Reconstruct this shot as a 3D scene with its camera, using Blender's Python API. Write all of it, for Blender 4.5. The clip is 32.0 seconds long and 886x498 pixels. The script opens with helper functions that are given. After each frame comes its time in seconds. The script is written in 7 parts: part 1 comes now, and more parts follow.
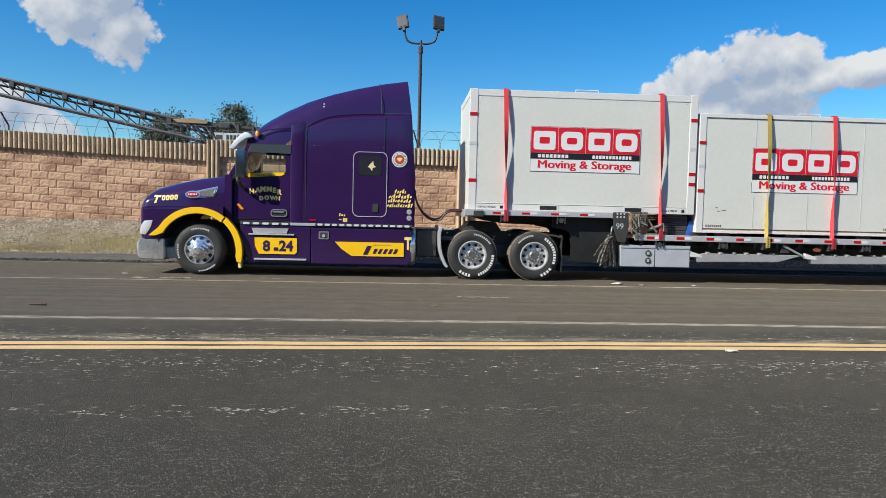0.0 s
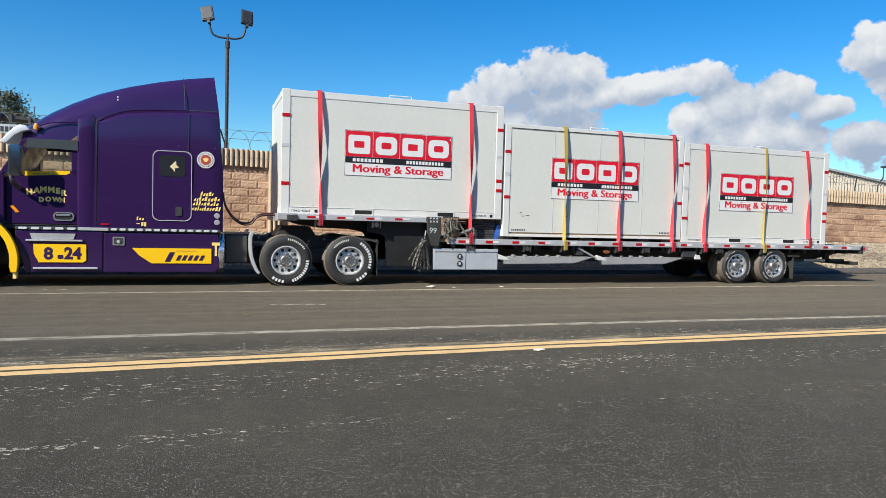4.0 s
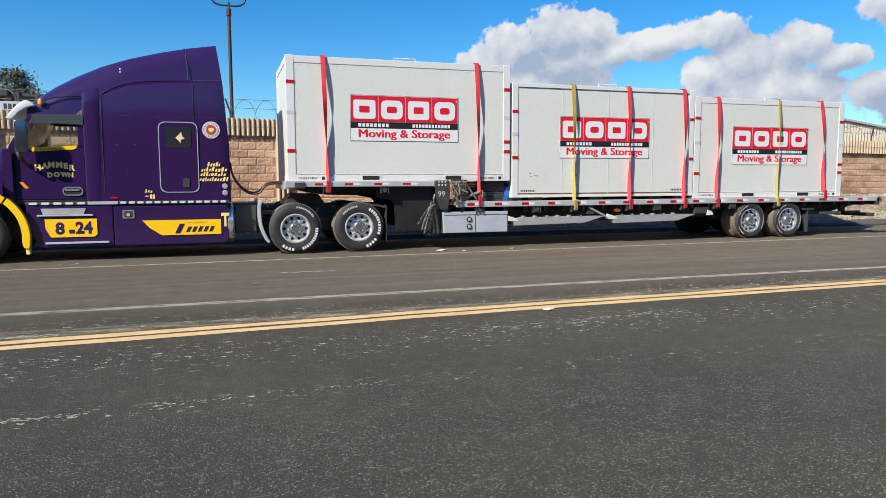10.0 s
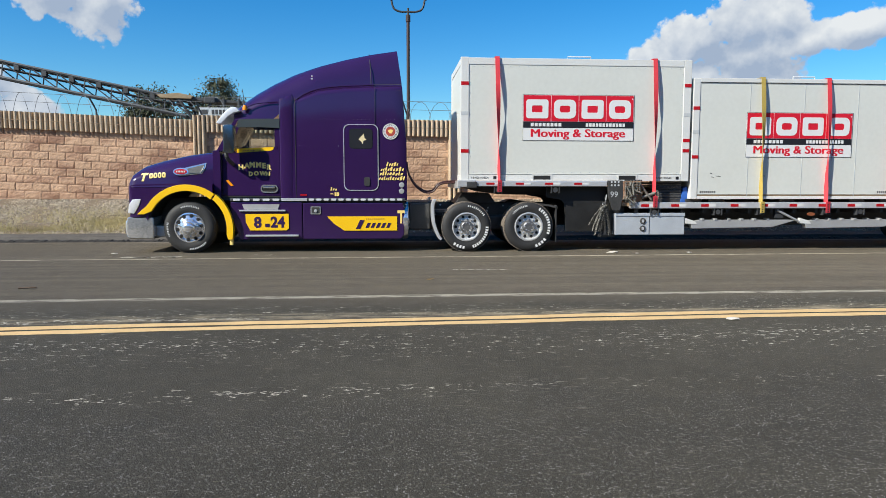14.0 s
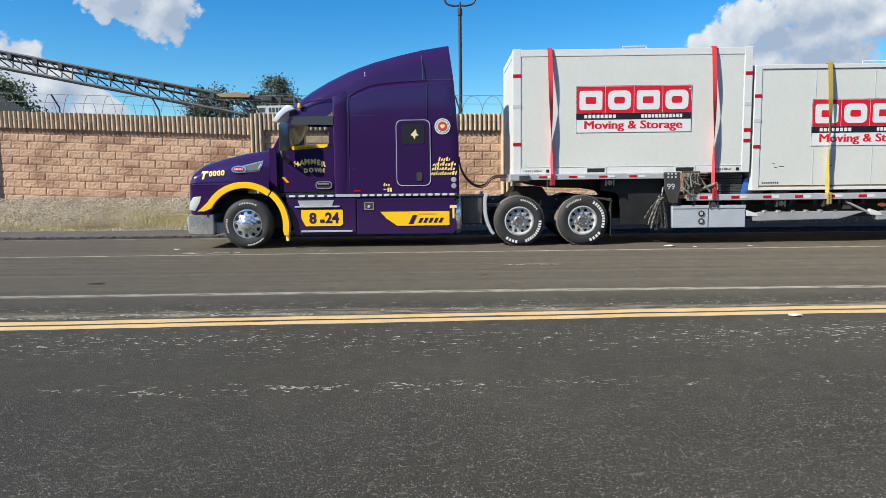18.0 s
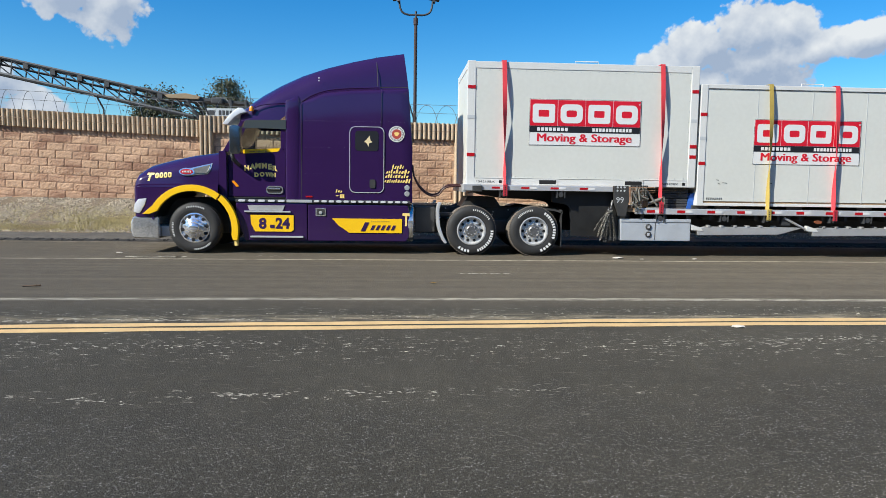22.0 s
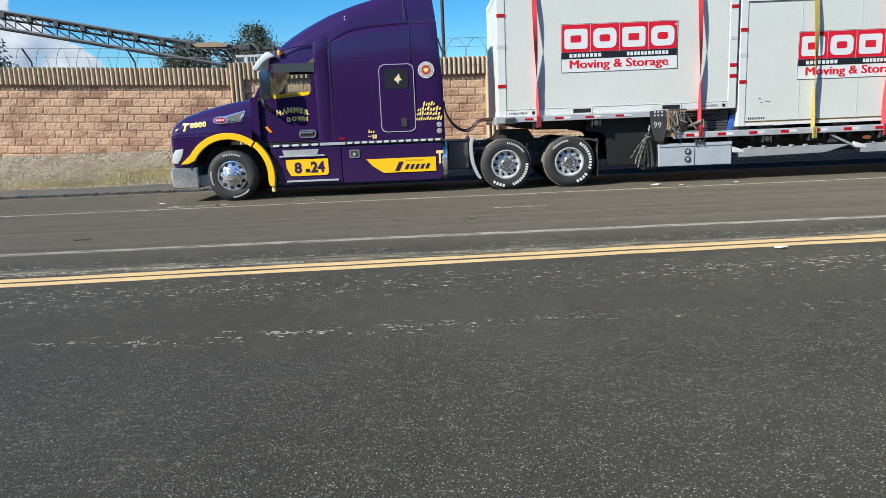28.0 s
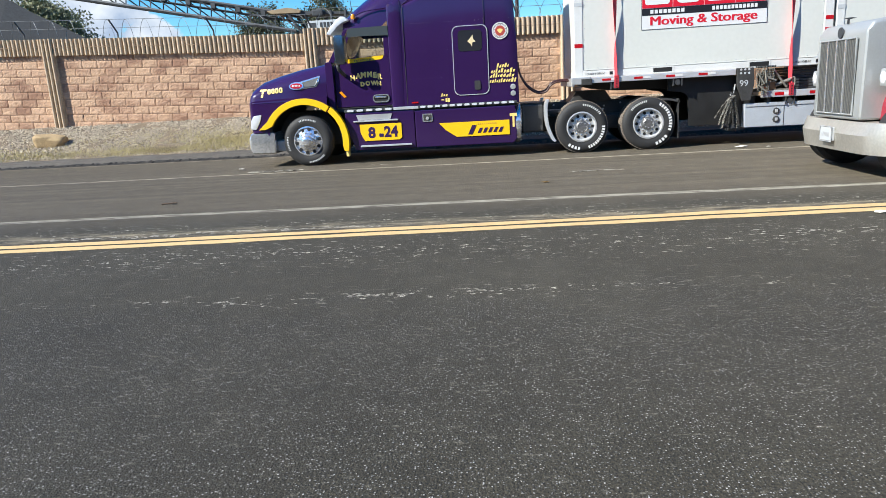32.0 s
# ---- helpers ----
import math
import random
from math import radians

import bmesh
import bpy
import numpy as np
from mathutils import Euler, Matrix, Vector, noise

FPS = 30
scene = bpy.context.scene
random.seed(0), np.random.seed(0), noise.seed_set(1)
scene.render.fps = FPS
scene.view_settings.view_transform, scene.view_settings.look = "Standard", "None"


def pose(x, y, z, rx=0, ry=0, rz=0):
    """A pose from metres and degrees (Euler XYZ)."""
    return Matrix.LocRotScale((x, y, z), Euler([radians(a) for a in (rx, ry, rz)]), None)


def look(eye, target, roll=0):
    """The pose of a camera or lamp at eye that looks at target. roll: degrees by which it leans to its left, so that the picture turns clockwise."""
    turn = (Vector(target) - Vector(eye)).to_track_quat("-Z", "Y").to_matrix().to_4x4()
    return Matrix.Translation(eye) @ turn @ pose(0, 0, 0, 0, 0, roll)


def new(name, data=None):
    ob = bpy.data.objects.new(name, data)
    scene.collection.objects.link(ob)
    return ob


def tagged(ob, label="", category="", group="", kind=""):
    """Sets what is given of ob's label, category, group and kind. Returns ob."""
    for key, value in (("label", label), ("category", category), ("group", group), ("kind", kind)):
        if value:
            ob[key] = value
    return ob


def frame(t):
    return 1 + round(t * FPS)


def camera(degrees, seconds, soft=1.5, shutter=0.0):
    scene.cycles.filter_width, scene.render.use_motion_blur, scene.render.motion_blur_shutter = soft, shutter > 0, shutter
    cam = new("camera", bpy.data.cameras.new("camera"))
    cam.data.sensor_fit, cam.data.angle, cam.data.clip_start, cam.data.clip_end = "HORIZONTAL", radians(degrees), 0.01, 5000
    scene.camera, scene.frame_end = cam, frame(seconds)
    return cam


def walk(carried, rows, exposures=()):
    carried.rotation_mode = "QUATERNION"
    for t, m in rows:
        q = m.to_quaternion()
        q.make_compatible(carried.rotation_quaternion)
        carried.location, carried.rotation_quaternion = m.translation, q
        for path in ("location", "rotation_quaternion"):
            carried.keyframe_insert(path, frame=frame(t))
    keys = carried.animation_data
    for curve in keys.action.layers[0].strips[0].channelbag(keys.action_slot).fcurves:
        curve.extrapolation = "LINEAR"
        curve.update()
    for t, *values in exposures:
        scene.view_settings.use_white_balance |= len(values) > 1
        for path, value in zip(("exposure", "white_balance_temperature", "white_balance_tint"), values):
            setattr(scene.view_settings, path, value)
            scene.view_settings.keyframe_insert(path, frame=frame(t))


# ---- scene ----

CAM_FOV = 65.48
cam = camera(CAM_FOV, 32.0, soft=0.65)
PATH = [
    (0.0, pose(0.050, -0.159, 1.465, 86.75, -1.34, -3.07)),
    (0.5, pose(-0.153, -0.102, 1.513, 86.71, -1.14, -3.55)),
    (1.0, pose(-0.196, -0.108, 1.532, 86.83, -1.27, -5.16)),
    (1.5, pose(-0.173, -0.056, 1.513, 87.18, -1.50, -8.87)),
    (2.0, pose(-0.129, -0.021, 1.499, 87.40, -1.64, -12.18)),
    (2.5, pose(-0.092, -0.009, 1.477, 87.63, -1.77, -14.89)),
    (3.0, pose(-0.064, 0.009, 1.462, 87.69, -1.80, -17.00)),
    (3.5, pose(-0.032, -0.010, 1.472, 87.62, -1.70, -17.94)),
    (4.0, pose(0.009, -0.031, 1.511, 87.32, -1.60, -18.57)),
    (4.5, pose(0.015, 0.000, 1.476, 86.99, -1.36, -19.27)),
    (6.5, pose(0.058, 0.039, 1.450, 85.63, -0.81, -20.55)),
    (7.0, pose(0.082, 0.028, 1.445, 85.34, -0.62, -20.31)),
    (7.5, pose(0.123, 0.001, 1.455, 84.86, -0.54, -19.76)),
    (8.0, pose(0.129, -0.019, 1.451, 84.56, -0.26, -19.11)),
    (8.5, pose(0.089, -0.035, 1.466, 84.35, -0.02, -18.29)),
    (9.0, pose(0.084, -0.027, 1.490, 84.30, 0.12, -17.79)),
    (9.5, pose(0.082, -0.011, 1.479, 84.43, 0.13, -17.78)),
    (10.0, pose(0.094, -0.020, 1.479, 84.39, 0.21, -17.60)),
    (10.5, pose(0.082, -0.027, 1.478, 84.47, 0.34, -17.21)),
    (11.0, pose(0.073, -0.042, 1.486, 84.62, 0.34, -16.34)),
    (11.5, pose(0.062, -0.034, 1.485, 84.74, 0.21, -15.57)),
    (12.0, pose(0.044, -0.046, 1.484, 84.89, 0.21, -13.62)),
    (12.5, pose(0.014, -0.046, 1.496, 84.88, 0.10, -9.96)),
    (13.0, pose(-0.017, -0.026, 1.490, 84.91, 0.05, -7.60)),
    (13.5, pose(-0.007, -0.040, 1.497, 84.67, -0.04, -5.94)),
    (14.0, pose(-0.027, -0.026, 1.489, 84.34, -0.09, -4.00)),
    (14.5, pose(-0.012, -0.051, 1.499, 83.95, 0.15, -2.23)),
    (16.5, pose(0.004, -0.061, 1.494, 83.55, 0.53, 0.46)),
    (17.0, pose(0.006, -0.037, 1.484, 83.58, 0.69, 0.43)),
    (17.5, pose(0.011, -0.020, 1.490, 83.69, 0.78, 0.42)),
    (18.0, pose(0.011, -0.025, 1.509, 83.83, 0.67, 0.46)),
    (18.5, pose(0.013, -0.048, 1.514, 85.00, 0.35, 0.24)),
    (19.0, pose(0.007, -0.074, 1.518, 85.56, 0.03, -0.34)),
    (19.5, pose(-0.011, -0.083, 1.519, 85.89, -0.12, -0.94)),
    (20.0, pose(-0.051, -0.066, 1.500, 86.29, -0.19, -0.92)),
    (20.5, pose(-0.038, -0.065, 1.508, 86.35, -0.46, -0.89)),
    (21.0, pose(-0.026, -0.034, 1.499, 86.26, -0.71, -1.62)),
    (21.5, pose(-0.026, -0.019, 1.495, 85.82, -0.77, -2.76)),
    (22.0, pose(-0.021, 0.000, 1.486, 84.62, -0.81, -3.53)),
    (22.5, pose(-0.003, 0.006, 1.486, 83.14, -0.79, -3.63)),
    (23.0, pose(0.013, 0.009, 1.482, 82.59, -0.78, -3.60)),
    (23.5, pose(0.021, -0.003, 1.490, 82.56, -0.60, -3.73)),
    (24.0, pose(0.009, -0.006, 1.479, 82.31, -0.48, -3.83)),
    (24.5, pose(0.005, -0.001, 1.470, 81.90, -0.17, -3.72)),
    (25.0, pose(0.005, -0.004, 1.471, 81.41, 0.12, -3.44)),
    (25.5, pose(0.010, 0.001, 1.463, 81.02, 0.58, -3.04)),
    (27.5, pose(0.003, -0.024, 1.456, 79.70, 2.07, -1.04)),
    (28.0, pose(0.001, -0.035, 1.459, 79.50, 2.32, -0.79)),
    (28.5, pose(-0.001, -0.047, 1.461, 79.38, 2.58, -0.50)),
    (29.0, pose(0.006, -0.041, 1.451, 79.09, 2.60, -0.25)),
    (29.5, pose(0.000, -0.043, 1.453, 78.80, 2.80, -0.10)),
    (30.0, pose(-0.004, -0.036, 1.443, 78.08, 2.92, 0.14)),
    (30.5, pose(-0.006, -0.036, 1.446, 77.64, 3.02, 0.64)),
    (31.0, pose(-0.002, -0.023, 1.431, 77.37, 3.15, 1.09)),
    (31.5, pose(-0.013, -0.018, 1.432, 76.99, 3.46, 2.65)),
    (32.0, pose(-0.081, -0.006, 1.448, 76.86, 3.26, 4.86)),
]
walk(cam, PATH, [(0.0, 0.46, 6650, 8), (3.0, 0.56, 6650, 8), (9.0, 0.58, 6650, 10), (12.0, 0.50, 6600, 8), (15.0, 0.56, 6550, 7), (18.0, 0.60, 6550, 7), (20.0, 0.59, 6550, 7), (22.0, 0.54, 6500, 7),
                 (25.0, 0.58, 6450, 6), (28.0, 0.66, 6350, 5), (30.0, 0.70, 6350, 6), (31.0, 0.88, 6350, 7), (32.0, 0.88, 6350, 7)])

# ---- daylight ----
SUN_AZ, SUN_EL = math.atan2(-0.58, -1.0), radians(37.0)   # low sun behind the viewer's left shoulder
sun_dir = Vector((math.cos(SUN_AZ) * math.cos(SUN_EL), math.sin(SUN_AZ) * math.cos(SUN_EL), math.sin(SUN_EL)))
sun = new("sun", bpy.data.lights.new("sun", "SUN"))
sun.data.energy, sun.data.angle, sun.data.color = 4.8, radians(0.53), (1.0, 0.96, 0.89)
sun.matrix_world = look((0, 0, 30), Vector((0, 0, 30)) - sun_dir)


def make_sky():
    w = bpy.data.worlds.new("sky")
    w.use_nodes = True
    scene.world = w
    nt = w.node_tree
    nt.nodes.clear()
    n, l = nt.nodes.new, nt.links.new
    out, bg = n("ShaderNodeOutputWorld"), n("ShaderNodeBackground")
    sky = n("ShaderNodeTexSky")
    sky.sky_type, sky.sun_disc = "NISHITA", False
    sky.sun_elevation, sky.sun_rotation = SUN_EL, math.pi / 2 - SUN_AZ
    sky.air_density, sky.dust_density, sky.ozone_density = 1.0, 0.25, 3.0
    tc = n("ShaderNodeTexCoord")
    hue = n("ShaderNodeHueSaturation")
    hue.inputs["Saturation"].default_value, hue.inputs["Value"].default_value = SKY_SAT, SKY_VAL
    l(sky.outputs[0], hue.inputs["Color"])

    def vmath(op, a, b):
        m = n("ShaderNodeVectorMath")
        m.operation = op
        for i, v in enumerate((a, b)):
            if isinstance(v, tuple):
                m.inputs[i].default_value = v
            elif v is not None:
                l(v, m.inputs[i])
        return m

    def fmath(op, a, b, clamp=False):
        m = n("ShaderNodeMath")
        m.operation, m.use_clamp = op, clamp
        for i, v in enumerate((a, b)):
            if isinstance(v, (int, float)):
                m.inputs[i].default_value = v
            else:
                l(v, m.inputs[i])
        return m.outputs[0]

    def noise_at(v, scale, detail, roughness):
        t = n("ShaderNodeTexNoise")
        t.inputs["Scale"].default_value, t.inputs["Detail"].default_value, t.inputs["Roughness"].default_value = scale, detail, roughness
        l(v, t.inputs["Vector"])
        return t.outputs["Fac"]

    def density(v):
        """Cloud thickness in the direction v: soft ellipses, broken up by coarse and billowing noise."""
        near = None
        for az, el, ra, re in CLOUDS:
            a, e = radians(az), radians(el)
            mp = n("ShaderNodeMapping")
            mp.vector_type = "TEXTURE"
            mp.inputs["Location"].default_value = (math.sin(a) * math.cos(e), math.cos(a) * math.cos(e), math.sin(e))
            mp.inputs["Rotation"].default_value = (0, 0, -a)
            mp.inputs["Scale"].default_value = (radians(ra), radians(ra) * 2, radians(re))
            l(v, mp.inputs["Vector"])
            ln = n("ShaderNodeVectorMath")
            ln.operation = "LENGTH"
            l(mp.outputs[0], ln.inputs[0])
            r = ln.outputs["Value"]
            near = r if near is None else fmath("MINIMUM", near, r)
        body = fmath("MAXIMUM", fmath("MULTIPLY", fmath("SUBTRACT", 1.28, near), 1.7), -1.6)
        vor = n("ShaderNodeTexVoronoi")
        vor.feature = "SMOOTH_F1"
        vor.inputs["Scale"].default_value, vor.inputs["Detail"].default_value, vor.inputs["Roughness"].default_value = 34.0, 3.0, 0.55
        vor.inputs["Smoothness"].default_value = 0.6
        l(v, vor.inputs["Vector"])
        puff = fmath("MULTIPLY", fmath("SUBTRACT", 0.50, vor.outputs["Distance"]), 0.9)
        rough = fmath("MULTIPLY", fmath("SUBTRACT", noise_at(v, 13.0, 9.0, 0.62), 0.5), 2.6)
        return fmath("ADD", fmath("ADD", body, rough), puff)

    d = tc.outputs["Generated"]
    dens = density(d)
    rp = n("ShaderNodeMapRange")
    rp.interpolation_type = "SMOOTHSTEP"
    rp.inputs["From Min"].default_value, rp.inputs["From Max"].default_value = -0.05, 0.30
    l(dens, rp.inputs["Value"])
    # sunlit where the cloud thins towards the light, grey where it thickens
    toward = density(vmath("ADD", d, (-0.012, -0.004, 0.016)).outputs[0])
    rel = fmath("MULTIPLY", fmath("SUBTRACT", dens, toward), 0.42)
    soft = fmath("MULTIPLY", fmath("SUBTRACT", noise_at(d, 12.0, 4.0, 0.55), 0.5), 1.5)
    lit = fmath("ADD", fmath("ADD", fmath("ADD", 0.41, rel), soft), fmath("MULTIPLY", dens, -0.10), True)
    cr = n("ShaderNodeMix")
    cr.data_type = "RGBA"
    cr.inputs["A"].default_value, cr.inputs["B"].default_value = CLOUD_DARK, CLOUD_LIGHT
    l(lit, cr.inputs["Factor"])
    mix = n("ShaderNodeMix")
    mix.data_type = "RGBA"
    l(rp.outputs[0], mix.inputs["Factor"])
    tint = n("ShaderNodeMix")
    tint.data_type, tint.blend_type = "RGBA", "MULTIPLY"
    tint.inputs["Factor"].default_value = 1.0
    tint.inputs["B"].default_value = (0.68, 0.93, 1.05, 1)
    l(hue.outputs[0], tint.inputs["A"])
    l(tint.outputs["Result"], mix.inputs["A"])
    l(cr.outputs["Result"], mix.inputs["B"])
    l(mix.outputs["Result"], bg.inputs["Color"])
    bg.inputs["Strength"].default_value = 0.098
    l(bg.outputs[0], out.inputs["Surface"])


SKY_SAT, SKY_VAL = 1.45, 1.0
CLOUD_DARK, CLOUD_LIGHT = (2.6, 3.2, 4.3, 1), (5.7, 5.9, 6.2, 1)
CLOUDS = [
    (20.8, 9.3, 2.0, 1.7), (23.3, 10.5, 2.5, 2.1), (26.8, 11.7, 2.7, 2.1), (29.4, 11.6, 2.2, 1.8), (27.4, 8.6, 4.0, 2.5), (24.0, 7.4, 3.4, 2.2), (31.4, 10.0, 2.0, 1.2),
    (34.4, 10.5, 3.2, 1.3), (38.2, 10.9, 2.8, 1.3),
    (38.2, 8.1, 2.0, 1.7), (41.0, 8.8, 2.8, 2.0), (44.0, 9.4, 2.6, 1.9), (43.0, 6.6, 5.0, 2.4), (47.0, 8.6, 2.0, 1.2),
    (50.2, 12.2, 1.9, 1.9), (52.8, 10.5, 3.0, 3.0), (50.0, 6.2, 2.6, 1.6), (53.8, 6.0, 4.0, 2.4),
    (-25.0, 13.3, 3.0, 2.1), (-21.9, 12.6, 2.4, 2.6), (-23.2, 15.6, 3.6, 2.4), (-32.4, 14.2, 3.0, 2.1), (-33.4, 8.0, 3.4, 2.4), (-30.0, 6.2, 3.0, 2.0), (-27.0, 5.0, 2.4, 1.3), (-36.0, 6.0, 5.0, 3.0),
    (66, 10, 8, 4), (84, 13, 10, 5), (115, 16, 14, 6), (150, 24, 14, 6), (-62, 13, 10, 5), (-98, 17, 13, 6), (-140, 22, 14, 6)]
make_sky()


# ---- materials ----
def mat(name, color, rough=0.6, metal=0.0, var=0.12, scale=3.0, fine=40.0, bump=0.0, bump_scale=60.0, coat=0.0, random=0.0, spec=0.5, trans=0.0, tint=None):
    m = bpy.data.materials.new(name)
    m.use_nodes = True
    nt = m.node_tree
    n, l = nt.nodes.new, nt.links.new
    b = nt.nodes["Principled BSDF"]
    b.inputs["Roughness"].default_value, b.inputs["Metallic"].default_value = rough, metal
    b.inputs["Coat Weight"].default_value, b.inputs["Coat Roughness"].default_value = coat, 0.04
    b.inputs["Specular IOR Level"].default_value = spec
    b.inputs["Transmission Weight"].default_value = trans
    tc = n("ShaderNodeTexCoord")
    a, c = n("ShaderNodeTexNoise"), n("ShaderNodeTexNoise")
    a.inputs["Scale"].default_value, a.inputs["Detail"].default_value = scale, 5.0
    c.inputs["Scale"].default_value, c.inputs["Detail"].default_value = fine, 3.0
    l(tc.outputs["Object"], a.inputs["Vector"])
    l(tc.outputs["Object"], c.inputs["Vector"])
    add = n("ShaderNodeMath")
    add.operation = "ADD"
    l(a.outputs["Fac"], add.inputs[0])
    l(c.outputs["Fac"], add.inputs[1])
    last = add.outputs[0]
    if random:
        oi = n("ShaderNodeObjectInfo")
        mr = n("ShaderNodeMath")
        mr.operation = "MULTIPLY_ADD"
        mr.inputs[1].default_value = random
        l(oi.outputs["Random"], mr.inputs[0])
        l(last, mr.inputs[2])
        off = n("ShaderNodeMath")
        off.operation = "SUBTRACT"
        off.inputs[1].default_value = random / 2
        l(mr.outputs[0], off.inputs[0])
        last = off.outputs[0]
    mr = n("ShaderNodeMapRange")
    mr.inputs["From Min"].default_value, mr.inputs["From Max"].default_value = 0.6, 1.4
    l(last, mr.inputs["Value"])
    mix = n("ShaderNodeMix")
    mix.data_type = "RGBA"
    col = Vector(color[:3])
    other = Vector(tint) if tint else col
    mix.inputs["A"].default_value = (*(col * (1 - var)), 1)
    mix.inputs["B"].default_value = (*[min(1, v) for v in other * (1 + var)], 1)
    l(mr.outputs[0], mix.inputs["Factor"])
    l(mix.outputs["Result"], b.inputs["Base Color"])
    if var > 0:
        rr = n("ShaderNodeMapRange")
        rr.inputs["To Min"].default_value, rr.inputs["To Max"].default_value = max(0.02, rough * 0.8), min(1, rough * 1.2)
        l(a.outputs["Fac"], rr.inputs["Value"])
        l(rr.outputs[0], b.inputs["Roughness"])
    if bump:
        bn, bp = n("ShaderNodeTexNoise"), n("ShaderNodeBump")
        bn.inputs["Scale"].default_value, bn.inputs["Detail"].default_value = bump_scale, 4.0
        l(tc.outputs["Object"], bn.inputs["Vector"])
        l(bn.outputs["Fac"], bp.inputs["Height"])
        bp.inputs["Strength"].default_value, bp.inputs["Distance"].default_value = min(1, bump), 0.01
        l(bp.outputs[0], b.inputs["Normal"])
    return m


def glass(name, color, rough=0.02, alpha=0.25):
    m = bpy.data.materials.new(name)
    m.use_nodes = True
    nt = m.node_tree
    nt.nodes.clear()
    n, l = nt.nodes.new, nt.links.new
    out, mx, tr, gl, fr = n("ShaderNodeOutputMaterial"), n("ShaderNodeMixShader"), n("ShaderNodeBsdfTransparent"), n("ShaderNodeBsdfGlossy"), n("ShaderNodeFresnel")
    tr.inputs["Color"].default_value = (*color, 1)
    gl.inputs["Roughness"].default_value = rough
    fr.inputs["IOR"].default_value = 1.5
    l(fr.outputs[0], mx.inputs[0])
    l(tr.outputs[0], mx.inputs[1])
    l(gl.outputs[0], mx.inputs[2])
    l(mx.outputs[0], out.inputs["Surface"])
    return m


PURPLE = mat("purple_paint", (0.031, 0.0112, 0.065), 0.16, 0.0, 0.10, 1.5, 300, coat=0.7, spec=0.3)
PURPLE.node_tree.nodes["Principled BSDF"].inputs["Coat Roughness"].default_value = 0.09
PURPLE_FLAT = mat("purple_lettering", (0.03, 0.01, 0.07), 0.4)
YELLOW = mat("yellow_paint", (0.95, 0.56, 0.01), 0.35, var=0.06, coat=0.4)
GOLD = mat("gold_lettering", (0.95, 0.68, 0.22), 0.4, var=0.1)
CHROME = mat("chrome", (0.80, 0.81, 0.83), 0.12, 0.80, 0.05, 4, 60, bump=0.05, bump_scale=6)
ALU = mat("polished_aluminium", (0.72, 0.73, 0.74), 0.30, 0.50, 0.08, 5, 90, bump=0.05, bump_scale=30)
RIM = mat("brushed_rim_aluminium", (0.66, 0.66, 0.65), 0.40, 0.55, 0.25, 9, 60, bump=0.1, bump_scale=20)
HUB = mat("grimy_hub_steel", (0.26, 0.255, 0.25), 0.42, 0.8, 0.5, 12, 60, bump=0.15, bump_scale=30)
MIRROR_SHELL = mat("dark_chrome_shell", (0.26, 0.265, 0.27), 0.20, 0.95, 0.08, 3)
ALU_DULL = mat("dull_aluminium", (0.46, 0.46, 0.455), 0.45, 0.4, 0.14, 4, 70, bump=0.08, bump_scale=50)
DIAMOND = mat("bright_sheet_aluminium", (0.58, 0.62, 0.66), 0.36, 0.35, 0.12, 3, 60, bump=0.12, bump_scale=25)
BLACK = mat("black_chassis_paint", (0.046, 0.045, 0.043), 0.5, var=0.4, scale=4, bump=0.1)
GOOSE = mat("black_frame_enamel", (0.018, 0.0178, 0.017), 0.45, var=0.3, scale=4, bump=0.05)
RUBBER = mat("tyre_rubber", (0.024, 0.0235, 0.023), 0.7, var=0.25, scale=9, bump=0.15, bump_scale=120)
RUBBER_DUSTY = mat("dusty_tyre_tread", (0.17, 0.14, 0.11), 0.9, var=0.35, scale=14, bump=0.3, bump_scale=60)
DARKHOLE = mat("dark_opening", (0.01, 0.01, 0.01), 0.8)
WHITE = mat("white_container_panel", (0.63, 0.635, 0.58), 0.42, var=0.045, scale=0.8, fine=12, bump=0.03, bump_scale=3)
WHITE_FRAME = mat("white_frame_steel", (0.65, 0.65, 0.62), 0.4, var=0.06, scale=3, fine=30)
WHITE_PRINT = mat("white_vinyl", (0.72, 0.72, 0.70), 0.35, var=0.02)
RED_PRINT = mat("red_vinyl", (0.62, 0.012, 0.03), 0.35, var=0.05)
BLACK_PRINT = mat("black_vinyl", (0.015, 0.015, 0.018), 0.4, var=0.05)
RED_TAPE = mat("red_reflector", (0.45, 0.006, 0.012), 0.3, var=0.1)
GREY_TAPE = mat("grey_reflector", (0.5, 0.52, 0.52), 0.35, var=0.08)
RED_STRAP = mat("red_webbing", (0.70, 0.045, 0.06), 0.75, var=0.12, scale=6, fine=160, bump=0.2, bump_scale=200)
RED_DARK = mat("dark_red_webbing", (0.42, 0.02, 0.035), 0.8, var=0.2, scale=6, fine=160, bump=0.2, bump_scale=200)
YEL_STRAP = mat("yellow_webbing", (0.43, 0.31, 0.07), 0.8, var=0.15, scale=6, fine=160, bump=0.2, bump_scale=200)
ORANGE = mat("amber_lens", (0.95, 0.30, 0.01), 0.2, var=0.1, coat=0.5)
AMBER_DULL = mat("dirty_amber_lens", (0.22, 0.07, 0.03), 0.4, var=0.3)
LENS = mat("clear_lamp_lens", (0.85, 0.86, 0.88), 0.12, 0.3, 0.1, 20)
GLASS = glass("window_glass", (0.90, 0.94, 0.93))
